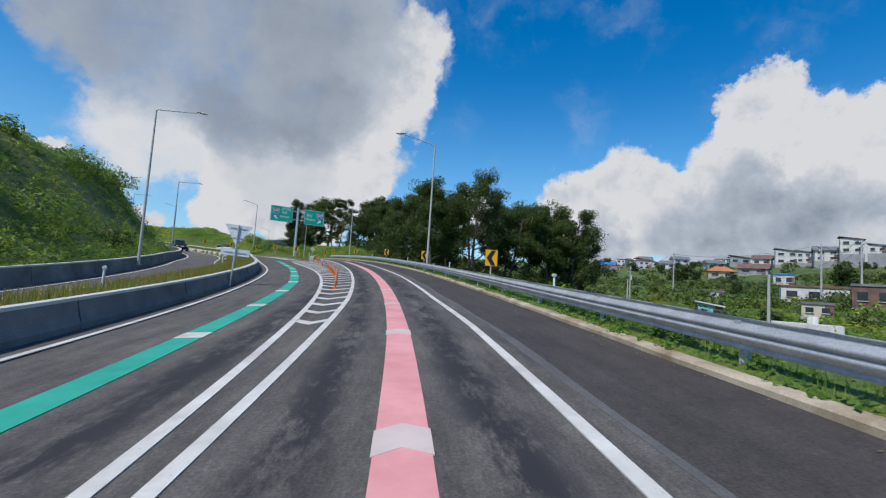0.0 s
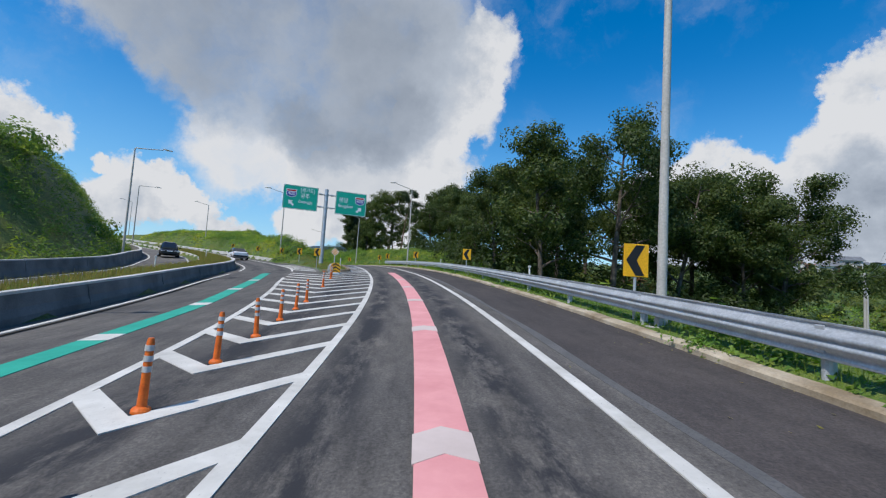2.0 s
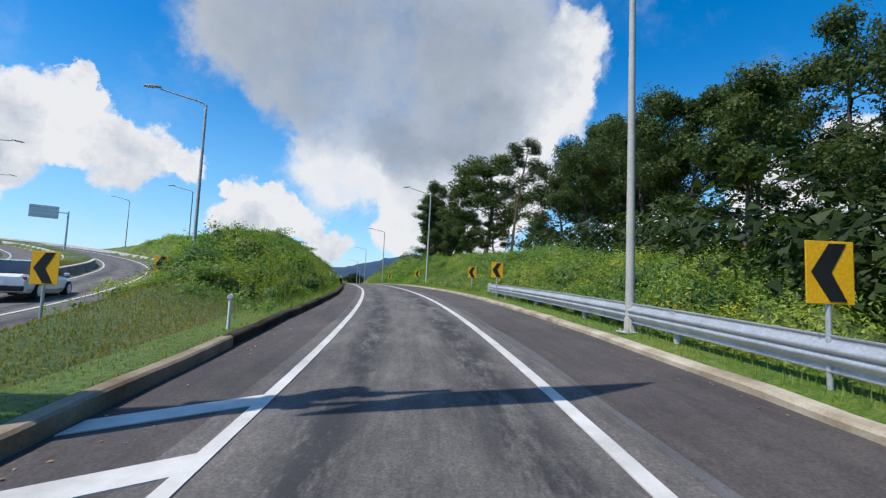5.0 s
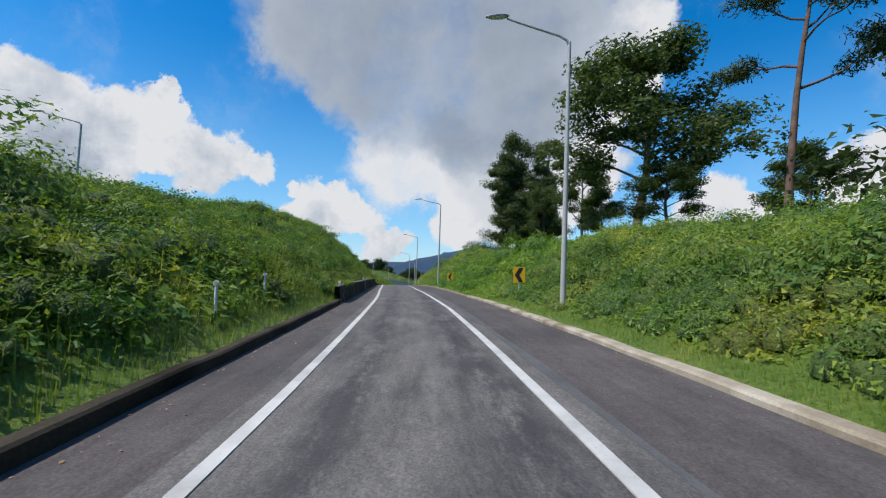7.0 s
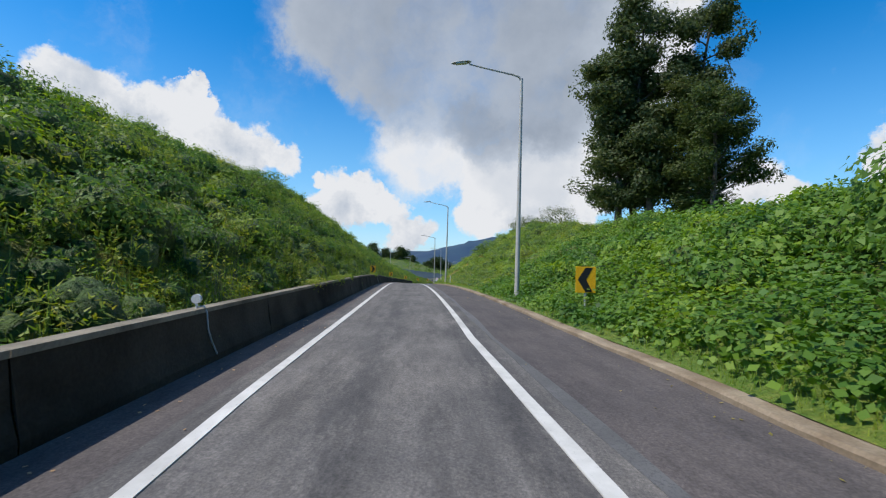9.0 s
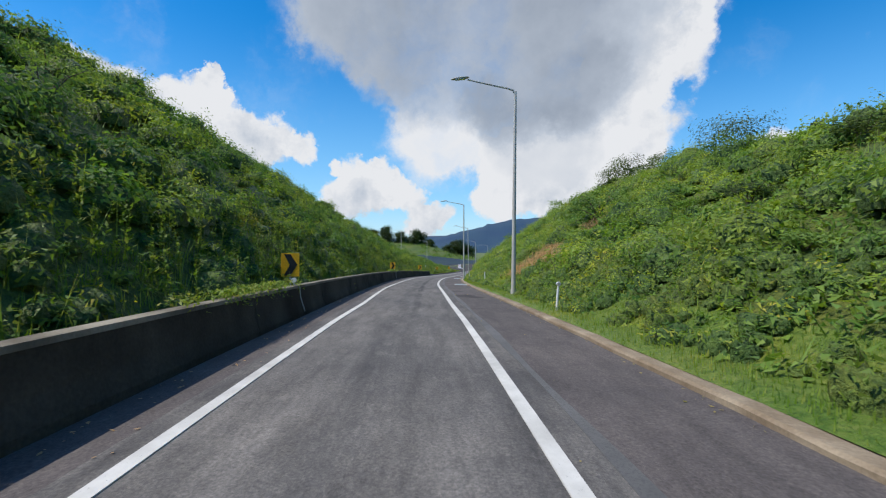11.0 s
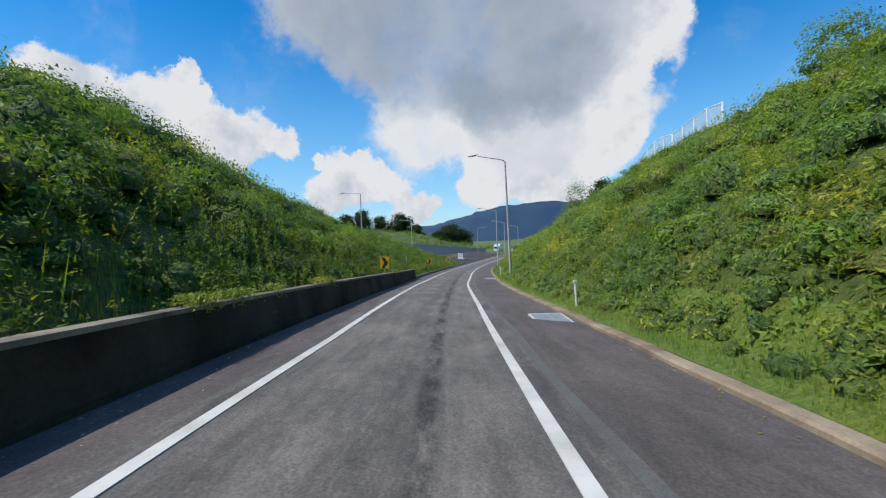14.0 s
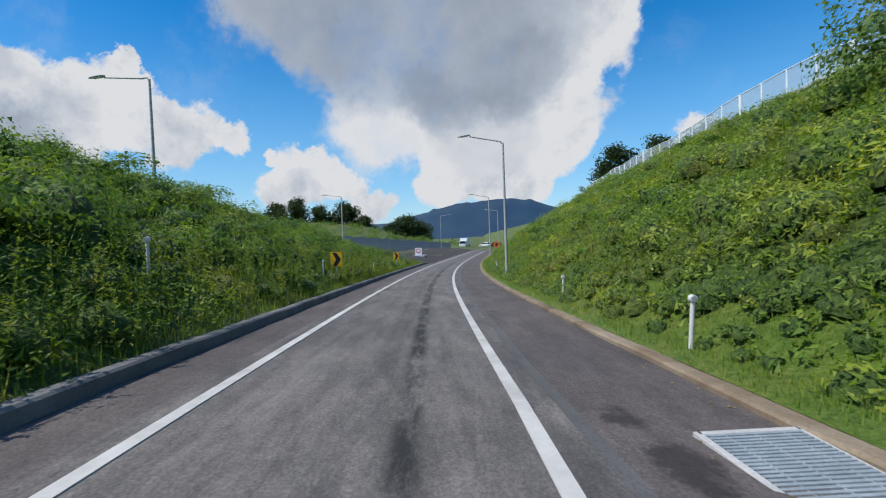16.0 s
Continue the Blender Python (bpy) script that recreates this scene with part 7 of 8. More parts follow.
def tree(name, m, height, kind, label, group="trees beside the road"):
    """A tapered trunk with limbs and a crown of many leaves, standing at m."""
    t = thing(name, m, label, "tree", group)
    bark = M_PINEBARK if kind == "pine" else M_BARK
    trunk_top = height * {"oak": 0.78, "pine": 0.93, "ivy": 0.9, "round": 0.6, "dome": 0.6}[kind]
    trunk = branch_path((0, 0, -0.4), (0, 0, 1), trunk_top, 7, 0.06 if kind != "pine" else 0.03, 0.12)
    r0 = height * {"oak": 0.0155, "pine": 0.0115, "ivy": 0.0135, "round": 0.02, "dome": 0.02}[kind]
    part("trunk", tube(trunk, [r0 * (1.25 if i == 0 else 1 - 0.8 * i / 7) for i in range(8)], 9), bark, t, smooth=True)
    start = {"oak": 0.3, "pine": 0.45, "ivy": 0.12, "round": 0.15, "dome": 0.06}[kind]
    count = {"oak": 14, "pine": 11, "ivy": 26, "round": 10, "dome": 13}[kind]
    limbs, tips = bmesh.new(), []
    for k in range(count):
        q = start + (1 - start) * (k + RNG.uniform(0, 0.9)) / count
        i = min(6, int(q * 7))
        a = trunk[i].lerp(trunk[i + 1], q * 7 - i)
        az = k * 2.4 + RNG.uniform(-0.5, 0.5)
        out = {"oak": 0.34, "pine": 0.26, "ivy": 0.17, "round": 0.36, "dome": 0.36}[kind] * height * ((0.95 - 0.38 * q) if kind == "ivy" else (1.05 - 0.62 * (q - start) / (1 - start))) * (RNG.uniform(0.4, 1.35) if kind == "ivy" else RNG.uniform(0.65, 1.15))
        rise = {"oak": 0.55, "pine": 0.22, "ivy": 0.35, "round": 0.6, "dome": 0.6}[kind]
        p = branch_path(a, (math.cos(az), math.sin(az), rise), out, 5, 0.22, 0.05)
        r = r0 * (0.5 - 0.3 * q)
        tube(p, [r * (1 - 0.16 * i) for i in range(6)], 6, limbs)
        tips += [(p[5], 1.0), (p[4], 0.9), (p[3], 0.75)]
        for j in (() if kind in ("round", "dome") else (2, 3, 4)):
            az2 = az + RNG.uniform(-1.3, 1.3)
            p2 = branch_path(p[j], (math.cos(az2), math.sin(az2), 0.35), out * 0.42, 3, 0.25, 0.06)
            tube(p2, [r * 0.45, r * 0.35, r * 0.25, r * 0.12], 5, limbs)
            tips += [(p2[3], 0.95), (p2[2], 0.7)]
    tips.append((trunk[7], 1.0))
    if kind == "oak":
        tips += [(trunk[7] + Vector((RNG.normal() * 0.8, RNG.normal() * 0.8, RNG.uniform(-0.5, 1.5))), 1.0) for _ in range(4)]
    part("branchwork", limbs, bark, t, "bare spreading branchwork", smooth=True)
    centres, face_out = [], []
    rad = {"oak": 0.066, "pine": 0.06, "ivy": 0.06, "round": 0.16, "dome": 0.17}[kind] * height
    per = {"oak": 200, "pine": 170, "ivy": 150, "round": 36, "dome": 120}[kind]
    for p, k in tips:
        if RNG.uniform() < 0.06:
            continue
        n = int(per * k * RNG.uniform(0.6, 1.3))
        v = RNG.normal(size=(n, 3))
        v /= np.linalg.norm(v, axis=1)[:, None]
        face_out.append(v + (0, 0, 0.2))
        v = v * (RNG.uniform(0.2, 1, n) ** 0.45)[:, None] * rad * k * RNG.uniform(0.75, 1.2)
        v[:, 2] *= 0.9 if kind != "pine" else 0.45
        centres.append(np.array(p) + v)
    c = np.vstack(centres)
    big = {"oak": 0.225, "pine": 0.26, "ivy": 0.22, "round": 0.62, "dome": 0.62}[kind]
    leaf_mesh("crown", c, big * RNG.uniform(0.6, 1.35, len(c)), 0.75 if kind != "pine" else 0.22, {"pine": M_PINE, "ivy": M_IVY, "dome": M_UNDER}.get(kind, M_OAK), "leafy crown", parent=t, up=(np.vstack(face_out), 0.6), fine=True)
    return t


def ground_at(x, y):
    rs, rd = RAMP.near(np.array([[x, y]]))
    return float(land(rs, rd)[0])


FOREST = [(0.4, 64.5), (6.5, 66.5), (12.5, 69), (18.5, 70), (23.5, 73), (-3.5, 72.5), (3, 75), (10, 77), (17.5, 79), (-6, 81), (0.5, 84), (8, 86),
          (15, 89), (-8, 91), (-2, 95), (6, 97), (-11, 100), (-4, 104), (3, 108), (-12, 112), (26, 80), (30, 86), (-15, 103), (-9, 97), (-17, 109.5), (-12.5, 106), (-8, 109), (21, 76), (-1, 78)]
# the wood falls away towards its far corner
LOW_TREES = {5: 14.3, 9: 10.3, 13: 11.0, 14: 14.0, 16: 12.3, 17: 14.8, 19: 14.5, 22: 10.2, 23: 12.2, 24: 10.0, 25: 13.2, 26: 15.0}
protos = []
for k, (x, y) in enumerate(FOREST):
    h = LOW_TREES.get(k, 17.8 + 2.6 * math.sin(k * 1.7) - (2.5 if y > 95 else 0))
    m = pose(x, y, ground_at(x, y), 0, 0, k * 67.0)
    if k < 5:
        protos.append((tree("oak_tree", m, h, "oak", "tall oak with a dark green uneven crown", "roadside wood"), h))
    else:
        o, oh = protos[k % 5]
        copy_thing(o, m @ Matrix.Diagonal((h / oh * 1.02, h / oh * 0.96, h / oh, 1)))
# understorey of the wood
for k in range(95):
    x0, y0 = FOREST[k % len(FOREST)]
    x, y = x0 + RNG.uniform(-4.5, 4.5), y0 + RNG.uniform(-4.5, 4.5)
    rs, rd = RAMP.near(np.array([[x, y]]))
    if rd[0] < 8.5:
        continue
    r = RNG.uniform(1.3, 2.3)
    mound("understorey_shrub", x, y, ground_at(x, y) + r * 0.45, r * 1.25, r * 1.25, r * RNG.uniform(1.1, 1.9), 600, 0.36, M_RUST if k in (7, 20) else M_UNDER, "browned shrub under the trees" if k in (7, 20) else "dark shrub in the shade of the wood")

# thick growth along the edge of the wood
for k in range(46):
    u = k / 45
    x, y = -9 + 38 * u + RNG.uniform(-0.8, 0.8), 76 - 9.5 * math.sin(u * 3.0) + 8 * (u < 0.2) * (0.2 - u) * 5 + RNG.uniform(-1, 1)
    r = RNG.uniform(1.3, 2.1)
    if RAMP.near(np.array([[x, y]]))[1][0] > 8.5:
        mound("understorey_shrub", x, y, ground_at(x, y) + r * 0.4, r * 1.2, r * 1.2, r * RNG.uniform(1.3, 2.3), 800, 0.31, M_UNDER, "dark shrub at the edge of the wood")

pine = tree("pine_tree", pose(-22.8, 114.4, ground_at(-22.8, 114.4)), 14.5, "pine", "tall red pine with a bare trunk and flat crown", "trees on the bank")
tall = tree("broadleaf_tree", pose(-28.9, 127.8, ground_at(-28.9, 127.8)) @ Matrix.Diagonal((1.45, 1.45, 1, 1)), 17.5, "oak", "broadleaf tree with pale forked limbs", "trees on the bank")
for x, y, turn, wide, high in ((-33.6, 135.5, 130, 0.55, 0.62), (-26.6, 124.0, 200, 0.5, 0.36), (-15.8, 117.0, 20, 0.85, 0.9), (-11.5, 113.5, 220, 0.9, 0.95), (-31.5, 130.5, 300, 0.4, 0.33), (-41.5, 151.5, 60, 0.6, 0.62), (-20.5, 121.0, 250, 0.45, 0.35)):
    copy_thing(tall, pose(x, y, ground_at(x, y), 0, 0, turn) @ Matrix.Diagonal((wide * 0.8, wide * 0.8, high, 1)))
ivy = tree("ivy_clad_tree", pose(-45.0, 153.5, ground_at(-45.0, 153.5)), 19, "ivy", "tall slender tree with ivy up its trunk", "trees on the bank")
for x, y, turn, wide, high in ((-47.6, 155.5, 140, 1.1, 0.72), (-43.2, 155.5, 250, 1.0, 0.95), (-46.6, 158.5, 40, 1.2, 0.85), (-42.0, 153.0, 330, 1.0, 0.6)):
    copy_thing(ivy, pose(x, y, ground_at(x, y), 0, 0, turn) @ Matrix.Diagonal((wide, wide, high, 1)))
rnd = tree("round_tree", pose(-228, 351, 8.9), 17, "dome", "dark round-crowned tree on the far rise", "distant trees")
for x, y, z, a, k in ((-233, 347, 10.8, 1.0, 0.8), (-222, 357, 10.4, 0.9, 0.75), (-213.5, 364, 8.6, 1.25, 1.0), (-208, 369, 7.6, 0.8, 0.6), (-194, 376.5, 2.6, 1.3, 1.0), (-189, 380, 2.0, 1.0, 0.85), (-199, 374, 4.4, 0.8, 0.6), (-217, 360, 9.4, 0.7, 0.45),
                      (-107.6, 304.7, 12, 0.75, 0.75), (-99.7, 324.5, 15, 0.85, 0.85), (-92, 315, 15, 0.85, 0.85), (-112, 330, 12, 0.7, 0.7), (-86, 330, 17, 1.0, 1.0)):
    copy_thing(rnd, pose(x, y, z - 1.6, 0, 0, x * 13) @ Matrix.Diagonal((a * 1.05, a * 1.05, k, 1)))

# dead leaves and crumbs of soil swept against the kerbs
q = RNG.uniform(-20, 270, 1300)
o = np.where(RNG.uniform(0, 1, 1300) < 0.85, KERB_R(q) - 0.04 - RNG.exponential(0.14, 1300), KERB_R(q) - RNG.uniform(0.3, 2.2, 1300))
litter = RAMP.at(q, o, 0.012)
leaf_mesh("leaf_litter", litter, 0.045 * RNG.uniform(0.4, 1.3, len(q)), 0.6, M_STRAW, "dry leaves and crumbs along the kerb foot", "litter", up=((0, 0, 1), 0.75))
q = RNG.uniform(62, 245, 1200)
litter = RAMP.at(q, KERB_L(q) + 0.1 + RNG.exponential(0.25, 1200), 0.012)
leaf_mesh("leaf_litter", litter, 0.05 * RNG.uniform(0.4, 1.3, len(q)), 0.6, M_DRY, "dry leaves and crumbs below the inner wall", "litter", up=((0, 0, 1), 0.75))

# weeds creeping out over the kerb
clumps = ((30.2, 0.0), (33.5, 0.1), (47.0, 0.05), (51.5, 0.0), (18.0, 0.1), (8.0, 0.05))
s = np.repeat([a for a, b in clumps], 26) + RNG.normal(size=26 * len(clumps)) * 0.35
d = KERB_R(s) + 0.12 + RNG.normal(size=len(s)) * 0.16
weeds("kerb_weeds", s, d, 0.22, 0.16, 12, 0.08, M_KUDZU, "low weeds creeping over the kerb edge")

# ---- the village across the valley ----
M_PLASTER = paint("pale_house_plaster", (0.55, 0.53, 0.49), (0.72, 0.7, 0.66), 0.85, scale=0.4, fine=8, relief=0.1)
M_CREAM = paint("cream_house_wall", (0.5, 0.43, 0.32), (0.62, 0.54, 0.42), 0.85, scale=0.4, fine=8, relief=0.1)
M_GREYWALL = paint("grey_house_wall", (0.25, 0.25, 0.26), (0.38, 0.38, 0.39), 0.85, scale=0.4, fine=8, relief=0.1)
M_ROOF_OR = paint("orange_roof_tiles", (0.42, 0.15, 0.06), (0.55, 0.22, 0.09), 0.8, scale=1.0, fine=6, relief=0.3)
M_ROOF_GR = paint("grey_roof_sheet", (0.12, 0.125, 0.13), (0.22, 0.225, 0.23), 0.6, scale=0.6, fine=6, relief=0.2)
M_ROOF_BR = paint("brown_roof_tiles", (0.14, 0.08, 0.06), (0.22, 0.13, 0.1), 0.8, scale=1.0, fine=6, relief=0.3)
M_ROOF_BL = paint("blue_roof_sheet", (0.03, 0.16, 0.45), (0.05, 0.22, 0.55), 0.5, scale=0.6, fine=6, relief=0.1)
M_TEAL = paint("teal_shed_sheet", (0.2, 0.42, 0.44), (0.3, 0.52, 0.53), 0.6, scale=0.6, fine=6, relief=0.1)
M_WINDOW = paint("dark_window_glass", (0.02, 0.025, 0.03), (0.04, 0.05, 0.06), 0.1, scale=1, fine=10, relief=0.0, spec=0.6)
M_WOODPOLE = paint("concrete_utility_pole", (0.36, 0.35, 0.33), (0.5, 0.49, 0.46), 0.85, scale=1, fine=20, relief=0.1)
M_SCREEN = paint("grey_green_screen", (0.16, 0.185, 0.21), (0.24, 0.265, 0.29), 0.75, scale=0.2, fine=4, relief=0.1)


def house(x, y, z, w, dp, h, yaw, wall_mat, roof_mat, label, roof="gable", storeys=1):
    w, dp, h = w * 0.8, dp * 0.8, h * 0.88
    t = thing("house", pose(x, y, z, 0, 0, yaw), label, "house", "village houses")
    part("wall", box((w, dp, h), (0, 0, h / 2), 0.02), wall_mat, t)
    part("plinth", box((w + 0.2, dp + 0.2, 5.0), (0, 0, -2.5), 0.02), M_GREYWALL, t, "grey concrete plinth")
    if roof == "gable":
        bm = bmesh.new()
        o, rz = 0.5, 0.32 * dp
        v = [bm.verts.new(p) for p in ((-w / 2 - o, -dp / 2 - o, h - 0.1), (w / 2 + o, -dp / 2 - o, h - 0.1), (w / 2 + o, 0, h + rz), (-w / 2 - o, 0, h + rz), (-w / 2 - o, dp / 2 + o, h - 0.1), (w / 2 + o, dp / 2 + o, h - 0.1))]
        for f in ((0, 1, 2, 3), (3, 2, 5, 4), (0, 3, 4), (1, 5, 2), (0, 4, 5, 1)):
            bm.faces.new([v[i] for i in f])
        part("roof", bm, roof_mat, t)
    elif roof == "hip":
        bm = bmesh.new()
        o, rz = 0.6, 0.26 * dp
        v = [bm.verts.new(p) for p in ((-w / 2 - o, -dp / 2 - o, h), (w / 2 + o, -dp / 2 - o, h), (w / 2 + o, dp / 2 + o, h), (-w / 2 - o, dp / 2 + o, h), (-w * 0.2, 0, h + rz), (w * 0.2, 0, h + rz))]
        for f in ((0, 1, 5, 4), (1, 2, 5), (2, 3, 4, 5), (3, 0, 4), (3, 2, 1, 0)):
            bm.faces.new([v[i] for i in f])
        part("roof", bm, roof_mat, t)
    elif roof == "mono":
        bm = box((w + 0.8, dp + 0.8, 0.22), (0, 0, h + 0.45), 0.02, m=pose(0, 0, 0, 0, 9, 0))
        part("roof", bm, roof_mat, t)
        part("gable_wall", box((w * 0.98, dp * 0.98, 0.9), (0, 0, h - 0.1)), wall_mat, t)
    else:
        part("roof", box((w + 0.3, dp + 0.3, 0.35), (0, 0, h + 0.1), 0.03), roof_mat, t)
    n = max(2, int(w / 2.6))
    for f in range(storeys):
        zc = h * (f + 0.55) / storeys
        for k in range(n):
            xw = -w / 2 + w * (k + 0.5) / n
            win = part("window", box((w / n * 0.5, 0.12, h / storeys * 0.38), (xw, -dp / 2 - 0.02, zc), 0.02), M_WINDOW, t, "dark window")
            part("sill", box((w / n * 0.58, 0.2, 0.08), (xw, -dp / 2 - 0.06, zc - h / storeys * 0.22)), M_PLASTER, win)
    part("door", box((0.95, 0.1, 2.0), (w * 0.36, -dp / 2 - 0.015, 1.0), 0.02), M_ROOF_BR, t)
    return t


house(87.2, 129.7, 8.6, 8.5, 7.5, 2.4, -28, M_CREAM, M_ROOF_OR, "single-storey house under an orange hipped tile roof", "hip")
house(97.8, 130.1, 10.4, 9.0, 6, 2.2, -45, M_GREYWALL, M_ROOF_BR, "low grey house under a wide brown roof", "gable")
house(65.5, 73.6, 2.4, 11, 6, 3.0, -36, M_PLASTER, M_ROOF_BR, "long white house with a dark brown flat roof", "flat")
house(74.5, 78.0, 3.4, 5.5, 5, 2.4, -50, M_PLASTER, M_ROOF_BR, "low white annexe with a brown roof edge", "flat")
house(81.4, 99.3, 6.2, 4.8, 4.5, 2.9, -36, M_PLASTER, M_ROOF_BL, "small white house with a blue roof", "flat")
house(52.9, 58.7, 0.4, 4.2, 3.4, 2.0, -40, M_CREAM, M_ROOF_GR, "small cream shed with a grey sheet roof", "flat")
house(44.4, 68.6, -0.9, 4.0, 3.0, 1.9, -28, M_TEAL, M_PLASTER, "teal and white sheet-metal shed", "mono")
house(58.5, 87.8, 2.2, 2.8, 2.6, 1.6, -38, M_PLASTER, M_ROOF_GR, "tiny white outbuilding among the fields", "flat")
house(62.9, 60.8, 2.0, 5.5, 5, 3.6, -44, M_ROOF_BR, M_ROOF_GR, "dark brown barn beside the meadow", "flat")
for k, (x, y, z, w, h, yaw) in enumerate(((119.1, 166.1, 16.2, 8.2, 3.2, -30), (118.8, 154.0, 15.4, 6.8, 2.9, -48), (120.7, 146.0, 15.6, 7.6, 5.2, -34), (124.6, 142.6, 16.3, 5.0, 3.9, -52), (125.0, 135.5, 16.6, 7.4, 3.9, -36),
                                          (125.6, 127.7, 18.4, 6.6, 4.8, -40), (128.5, 122.5, 18.4, 4.8, 2.4, -52))):
    house(x, y, z, w, 5.5, h, yaw, M_GREYWALL if k == 0 else M_PLASTER, (M_ROOF_GR, M_ROOF_BR)[k % 2], "white two-storey house along the village ridge" if h > 3.5 else "white single-storey house along the village ridge", "gable" if k in (1, 4) else "mono", 2 if h > 3.5 else 1)
for k in range(34):
    a, far = radians(21.5 + 14.5 * RNG.uniform()), RNG.uniform(185, 310)
    x, y = far * math.sin(a), far * math.cos(a)
    w = RNG.uniform(4.2, 7.5)
    house(x, y, ground_at(x, y) - 0.2, w, 5.0, 2.4 + 1.6 * (k % 3 == 0), -math.degrees(a) + RNG.uniform(-30, 30), (M_PLASTER, M_PLASTER, M_CREAM, M_PLASTER)[k % 4], (M_ROOF_GR, M_ROOF_OR, M_ROOF_GR, M_ROOF_BR, M_ROOF_BL, M_ROOF_GR)[k % 6],
          ("white village house with a pitched roof", "white two-storey village house", "pale village house with a hipped roof", "plain village house with a flat roof")[k % 4], ("gable", "mono", "hip", "flat")[k % 4], 1 + (k % 3 == 0))


def container():
    t = thing("container", pose(41.1, 47.0, -2.6, 0, 0, -38), "white container cabin with small windows and a tank on top", "container")
    part("body", box((6.0, 2.4, 2.5), (0, 0, 1.25), 0.03), M_PLASTER, t)
    for x in np.arange(-2.8, 2.9, 0.4):
        part("rib", box((0.08, 0.06, 2.2), (x, -1.22, 1.25)), M_PLASTER, t)
    for x in (-1.9, 0.0, 1.9):
        part("window", box((0.8, 0.1, 0.6), (x, -1.24, 1.5), 0.02), M_WINDOW, t, "small dark window")
    part("tank", tube([(0.6, 0.3, 2.5), (0.6, 0.3, 3.1), (0.6, 0.3, 3.3)], [0.5, 0.5, 0.3], 14), M_PLASTER, t, "white water tank", smooth=True)


container()


def utility_pole(x, y, h, arms=True):
    z = ground_at(x, y)
    t = thing("utility_pole", pose(x, y, z, 0, 0, 40), "grey concrete utility pole with cross arms", "utility pole", "utility poles")
    part("pole", tube([(0, 0, -0.5), (0, 0, h)], [0.17, 0.11], 10), M_WOODPOLE, t, smooth=True)
    if arms:
        for zz in (h - 0.4, h - 1.1):
            arm = part("cross_arm", box((1.8, 0.09, 0.09), (0, 0.1, zz), 0.01), M_GALV, t)
            for xx in (-0.8, 0, 0.8):
                part("insulator", tube([(xx, 0.1, zz + 0.04), (xx, 0.1, zz + 0.22)], [0.05, 0.04], 8), M_PLASTIC, arm)
        part("transformer", tube([(0.3, 0, h - 2.6), (0.3, 0, h - 1.7)], [0.22, 0.22], 12), M_ALU, t)
    return Vector((x, y, z + h - 0.3))


tops = [utility_pole(29.5, 37.5, 8.0, False), utility_pole(60.5, 66.4, 10), utility_pole(61.5, 61, 10), utility_pole(61.7, 109.7, 9.5), utility_pole(38.6, 83.5, 8.5), utility_pole(37, 81, 6, False)]
for a, b in ((0, 2), (2, 1), (1, 3), (4, 3)):
    for off in (-0.7, 0.7):
        p, q = tops[a] + Vector((off, 0, 0)), tops[b] + Vector((off, 0, 0))
        pts = [p.lerp(q, k / 10) - Vector((0, 0, 1.2 * (1 - (k / 5 - 1) ** 2))) for k in range(11)]
        tagged(part("power_cable", tube(pts, [0.018] * 11, 5), M_BLACK), "thin black power cable sagging between poles", "cable", "power cables")

# garden and field trees among the houses
small = None
for k in range(100):
    x, y = RNG.uniform(32, 150), RNG.uniform(45, 260)
    if x < 30 + y * 0.02 or (y < 80 and x < 40):
        continue
    m = pose(x, y, ground_at(x, y) - 0.3, 0, 0, k * 50)
    sc = RNG.uniform(0.25, 0.5) if y < 120 or x > 95 else RNG.uniform(0.4, 0.85)
    if small is None:
        small = tree("garden_tree", m, 9, "round", "rounded dark green village tree", "village trees")
    else:
        copy_thing(small, m @ Matrix.Diagonal((sc * 1.2, sc * 1.2, sc, 1)))


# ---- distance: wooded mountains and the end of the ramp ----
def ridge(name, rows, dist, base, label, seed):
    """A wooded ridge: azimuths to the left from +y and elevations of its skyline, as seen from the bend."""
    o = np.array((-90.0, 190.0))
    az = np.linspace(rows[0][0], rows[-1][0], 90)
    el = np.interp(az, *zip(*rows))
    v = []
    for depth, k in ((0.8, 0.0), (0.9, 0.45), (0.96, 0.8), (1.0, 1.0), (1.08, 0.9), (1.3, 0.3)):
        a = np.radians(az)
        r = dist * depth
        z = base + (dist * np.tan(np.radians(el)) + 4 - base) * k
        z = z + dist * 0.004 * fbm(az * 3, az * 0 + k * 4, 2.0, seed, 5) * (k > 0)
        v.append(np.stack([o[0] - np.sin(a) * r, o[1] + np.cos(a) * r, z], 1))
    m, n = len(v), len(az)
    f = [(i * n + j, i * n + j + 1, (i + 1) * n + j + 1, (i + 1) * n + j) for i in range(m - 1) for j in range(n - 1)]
    return tagged(raw(name, np.vstack(v), f, M_FARWOOD_HAZED, smooth=True), label, "mountain", kind="structure")


ridge("mountain_1", [(-8, 1.5), (2, 1.6), (9.5, 2.6), (13.9, 4.2), (17.8, 4.5), (20, 4.4), (23.2, 4.0), (26.7, 3.2), (30.3, 2.3), (33, 1.6), (36, 1.0), (46, 0.6)], 1700, -20, "wooded mountain beyond the valley, toned blue for haze", 5)
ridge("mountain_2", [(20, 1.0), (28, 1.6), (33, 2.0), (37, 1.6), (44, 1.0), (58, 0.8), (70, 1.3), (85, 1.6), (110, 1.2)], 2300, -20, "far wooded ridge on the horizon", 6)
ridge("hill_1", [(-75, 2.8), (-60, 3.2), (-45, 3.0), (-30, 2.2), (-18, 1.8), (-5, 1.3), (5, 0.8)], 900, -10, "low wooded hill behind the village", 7)


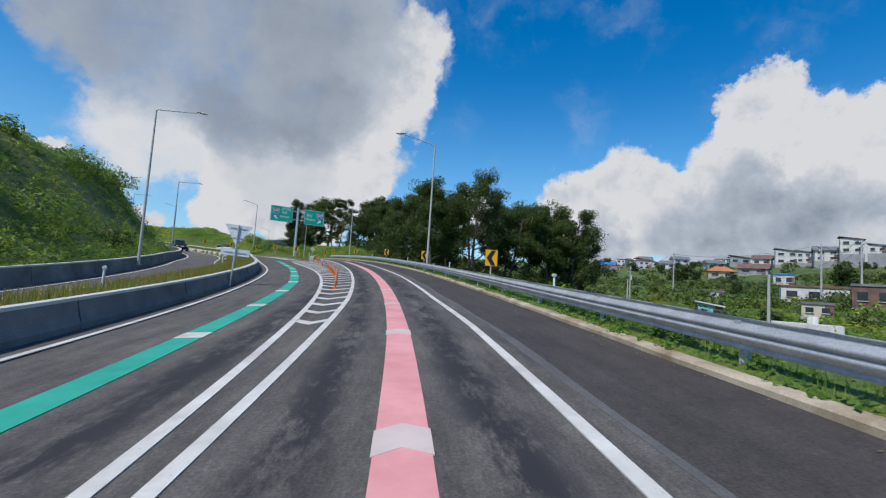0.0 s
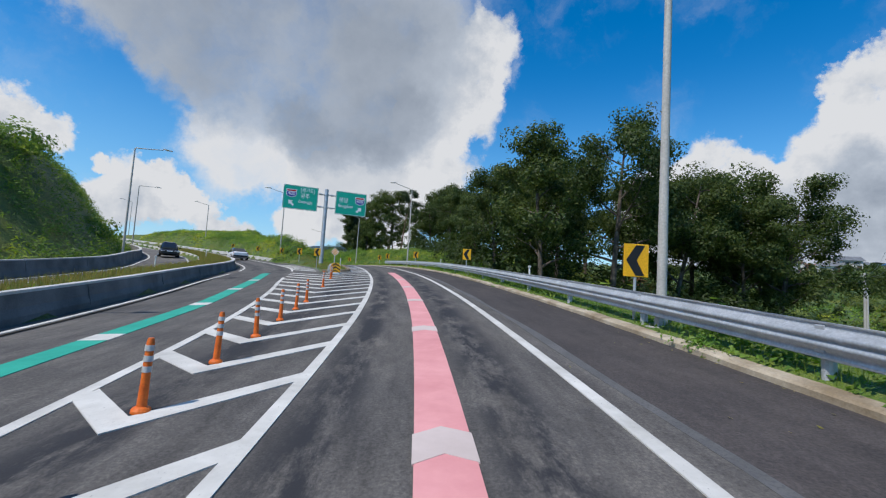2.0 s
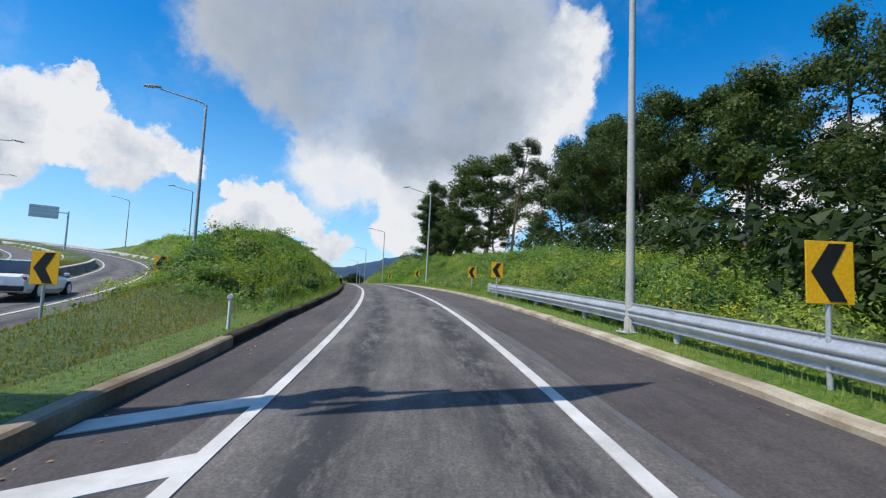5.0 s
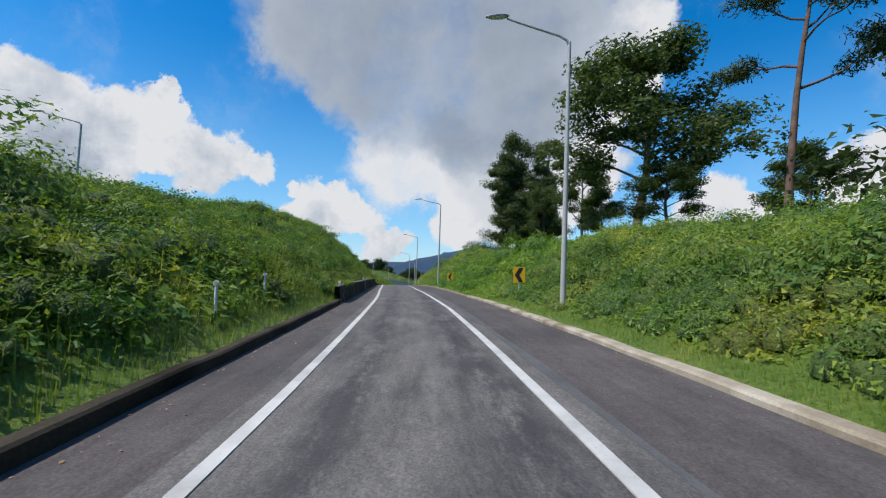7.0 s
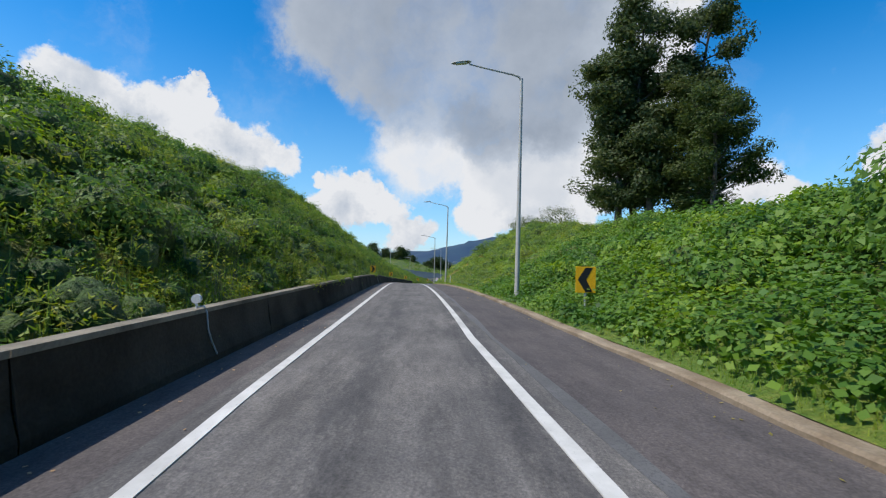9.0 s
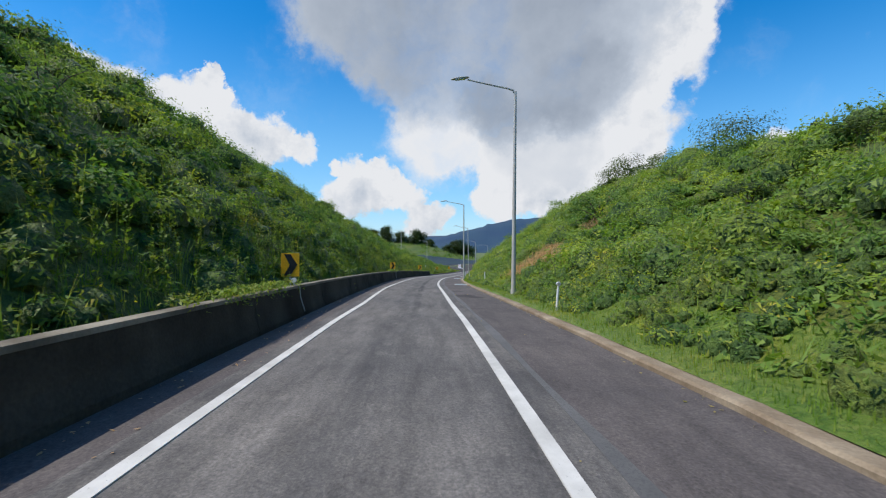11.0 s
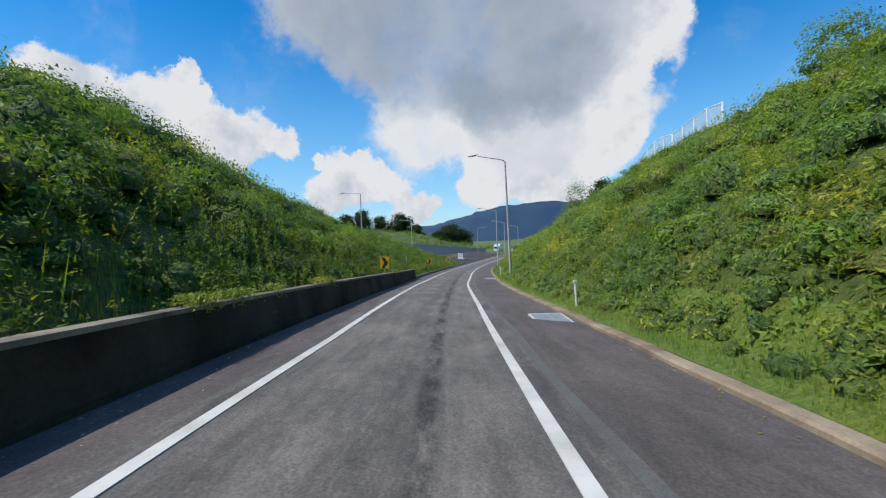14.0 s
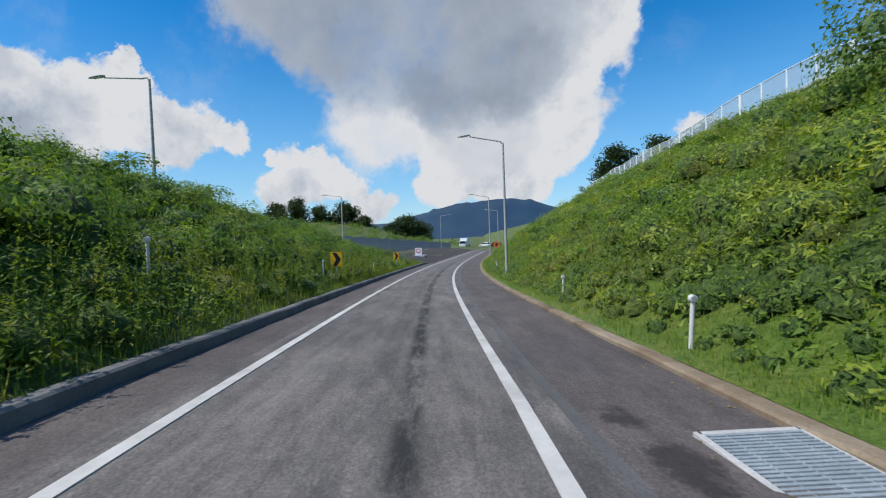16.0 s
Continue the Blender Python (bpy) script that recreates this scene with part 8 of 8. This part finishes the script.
def far_rise():
    """The grassy rise that carries the far trees: a crest with slopes falling to both sides."""
    crest_line = np.array([(-300, 285, 12.0), (-262, 318, 12.3), (-234.7, 345.5, 11.7), (-222.7, 356.7, 11.1), (-208.2, 368, 9.2), (-197, 375, 5.3), (-186.3, 381.3, 2.5), (-165, 392, -2)], float)
    u = np.linspace(0, 1, 50)
    c = np.stack([np.interp(u, np.linspace(0, 1, 8), crest_line[:, k]) for k in range(3)], 1)
    eye = np.array((-102.0, 216.0))
    rows = []
    for f, k in ((0.62, -0.1), (0.72, 0.25), (0.82, 0.6), (0.92, 0.9), (1.0, 1.0), (1.1, 0.9), (1.3, 0.2)):
        q = c.copy()
        q[:, :2] = eye + (c[:, :2] - eye) * f
        q[:, 2] = -4 + (c[:, 2] + 4) * k + 0.5 * fbm(q[:, 0], q[:, 1], 9.0, 12)
        rows.append(q)
    m, n = len(rows), 50
    f = [(i * n + j, i * n + j + 1, (i + 1) * n + j + 1, (i + 1) * n + j) for i in range(m - 1) for j in range(n - 1)]
    tagged(raw("hill_2", np.vstack(rows), f, M_EARTH, smooth=True), "low grassy rise beyond the end of the cutting", "hill", kind="structure")
    k = RNG.randint(0, 50, 160)
    g = RNG.uniform(0.75, 1.02, 160)
    p = np.stack([eye[0] + (c[k, 0] - eye[0]) * g, eye[1] + (c[k, 1] - eye[1]) * g, -4 + (c[k, 2] + 4) * np.interp(g, (0.72, 0.82, 0.92, 1.0, 1.1), (0.25, 0.6, 0.9, 1, 0.9))], 1)
    b = np.repeat(np.arange(160), 90)
    v = RNG.normal(size=(len(b), 3)) * (1.3, 1.3, 0.6)
    leaf_mesh("scrub", p[b] + v, 0.6 * RNG.uniform(0.6, 1.4, len(b)), 0.7, M_SHRUB, "green scrub over the distant rise", up=(SUN_SIDE, 0.4), fine=True)


far_rise()


def screen_wall():
    t = thing("screen_wall", pose(-174, 308, -3.8), "long dark grey screen of sheet panels on posts", "screen wall")
    a, b, n = Vector((0, 0, 0)), Vector((23.0, 18.1, 0)), 9
    yaw = math.degrees(math.atan2(b.y, b.x))
    wide = b.length / n
    for k in range(n):
        at = pose(*a.lerp(b, (k + 0.5) / n), 0, 0, yaw)
        hgt = 8.4 - 3.0 * (k + 0.5) / n
        for r in range(4):
            w = part("panel", box((wide - 0.02, 0.08, hgt / 4 - 0.03), (0, 0.03 * (r % 2), hgt * (r + 0.5) / 4), 0.01), M_SCREEN, t)
            w.matrix_local = at
        o = part("post", box((0.12, 0.14, hgt), (-wide / 2, 0.06, hgt / 2), 0.01), M_SCREEN, t)
        o.matrix_local = at


screen_wall()


def junction_road():
    """The side road that meets the ramp in front of the screen."""
    ss, ds = np.arange(297, 362, 2.5), np.array((-24, -20, -16, -12, -8, -5, -3.4))
    S, D = np.meshgrid(ss, ds, indexing="ij")
    lead = np.interp(S, (297, 306, 322, 362), (0.12, 0.4, 0.9, 1.0))
    D = -3.4 + (D + 3.4) * lead
    g = RAMP.at(S.ravel(), D.ravel())
    g[:, 2] = np.maximum(land(S.ravel(), D.ravel()), g[:, 2] - 0.05) + 0.06
    n, m = S.shape
    f = [(i * m + j, (i + 1) * m + j, (i + 1) * m + j + 1, i * m + j + 1) for i in range(n - 1) for j in range(m - 1)]
    tagged(raw("road_junction", g, f, M_SIDE, smooth=True), "grey asphalt side road meeting the ramp", "road", kind="structure")


junction_road()


def work_trailer():
    t = thing("arrow_trailer", RAMP.place(312.0, -7.0, 0.1), "white roadworks trailer with a round sign", "trailer")
    part("board", box((1.05, 0.1, 1.15), (0, 0, 1.28), 0.02), M_LEGEND, t)
    part("roundel", tube([(0, -0.08, 1.4), (0, -0.05, 1.4)], [0.36, 0.36], 20), M_RED, t, "red round sign")
    part("roundel_field", tube([(0, -0.1, 1.4), (0, -0.085, 1.4)], [0.25, 0.25], 20), M_LEGEND, t)
    part("chassis", box((1.8, 2.4, 0.3), (0, 1, 0.55), 0.03), M_GALV, t)
    for x in (-0.9, 0.9):
        part("wheel", tube([(x - 0.08, 1, 0.3), (x + 0.08, 1, 0.3)], [0.3, 0.3], 14), M_TYRE, t)


work_trailer()


def truck(x, y, z, yaw):
    t = thing("truck", pose(x, y, z, 0, 0, yaw), "white box truck standing at the far junction", "truck")
    part("cargo_box", box((2.3, 5.0, 2.3), (0, 0, 1.95), 0.04), M_LEGEND, t)
    part("cab", box((2.1, 1.8, 1.9), (0, -3.5, 1.35), 0.15), M_CARWHITE, t)
    part("windscreen", box((1.8, 0.1, 0.7), (0, -4.39, 1.75), 0.03), M_GLASSDARK, t)
    for xx in (-0.95, 0.95):
        for yy in (-3.3, 1.6):
            part("wheel", tube([(xx - 0.12, yy, 0.42), (xx + 0.12, yy, 0.42)], [0.42, 0.42], 14), M_TYRE, t)


truck(-156, 349, float(RAMP.at(358, 3)[2]), 10)
for k, (x, y) in enumerate(((-150, 352), (-146, 350), (-141.5, 349))):
    car(pose(x, y, float(RAMP.at(358, 3)[2]), 0, 0, 70), M_CARWHITE if k != 1 else M_CARBLACK, "white car parked at the far junction" if k != 1 else "dark car parked at the far junction", False, False)


def works_sign():
    t = thing("works_sign", RAMP.place(322, 5.0, 0.1), "orange diamond roadworks sign on a post", "road sign")
    part("post", tube([(0, 0.03, -0.3), (0, 0.03, 2.2)], [0.035, 0.035], 10), M_GALV, t)
    part("plate", plate([(0, 0.7), (-0.7, 0), (0, -0.7), (0.7, 0)], 0.015, m=pose(0, 0, 1.9)), M_ORANGE, t)
    part("symbol", box((0.4, 0.01, 0.5), (0, -0.014, 1.9)), M_BLACK, t, "dark symbol")


works_sign()


def far_gantry():
    t = thing("overhead_sign", pose(-96, 116, 8.6, 0, 0, 60), "grey back of an overhead sign board on a post", "direction sign")
    part("post", tube([(0, 0, -0.5), (0, 0, 6.5)], [0.16, 0.13], 12), M_GALV, t, smooth=True)
    part("arm", tube([(0, 0, 6.2), (-4.2, 0, 6.2)], [0.08, 0.08], 10), M_GALV, t)
    part("board", box((3.6, 0.06, 2.0), (-3.0, -0.1, 6.1), 0.03), M_ALU, t)
    for zz in (5.5, 6.1, 6.7):
        part("stiffener", box((3.4, 0.06, 0.08), (-3.0, -0.16, zz), 0.01), M_GALV, t)


far_gantry()
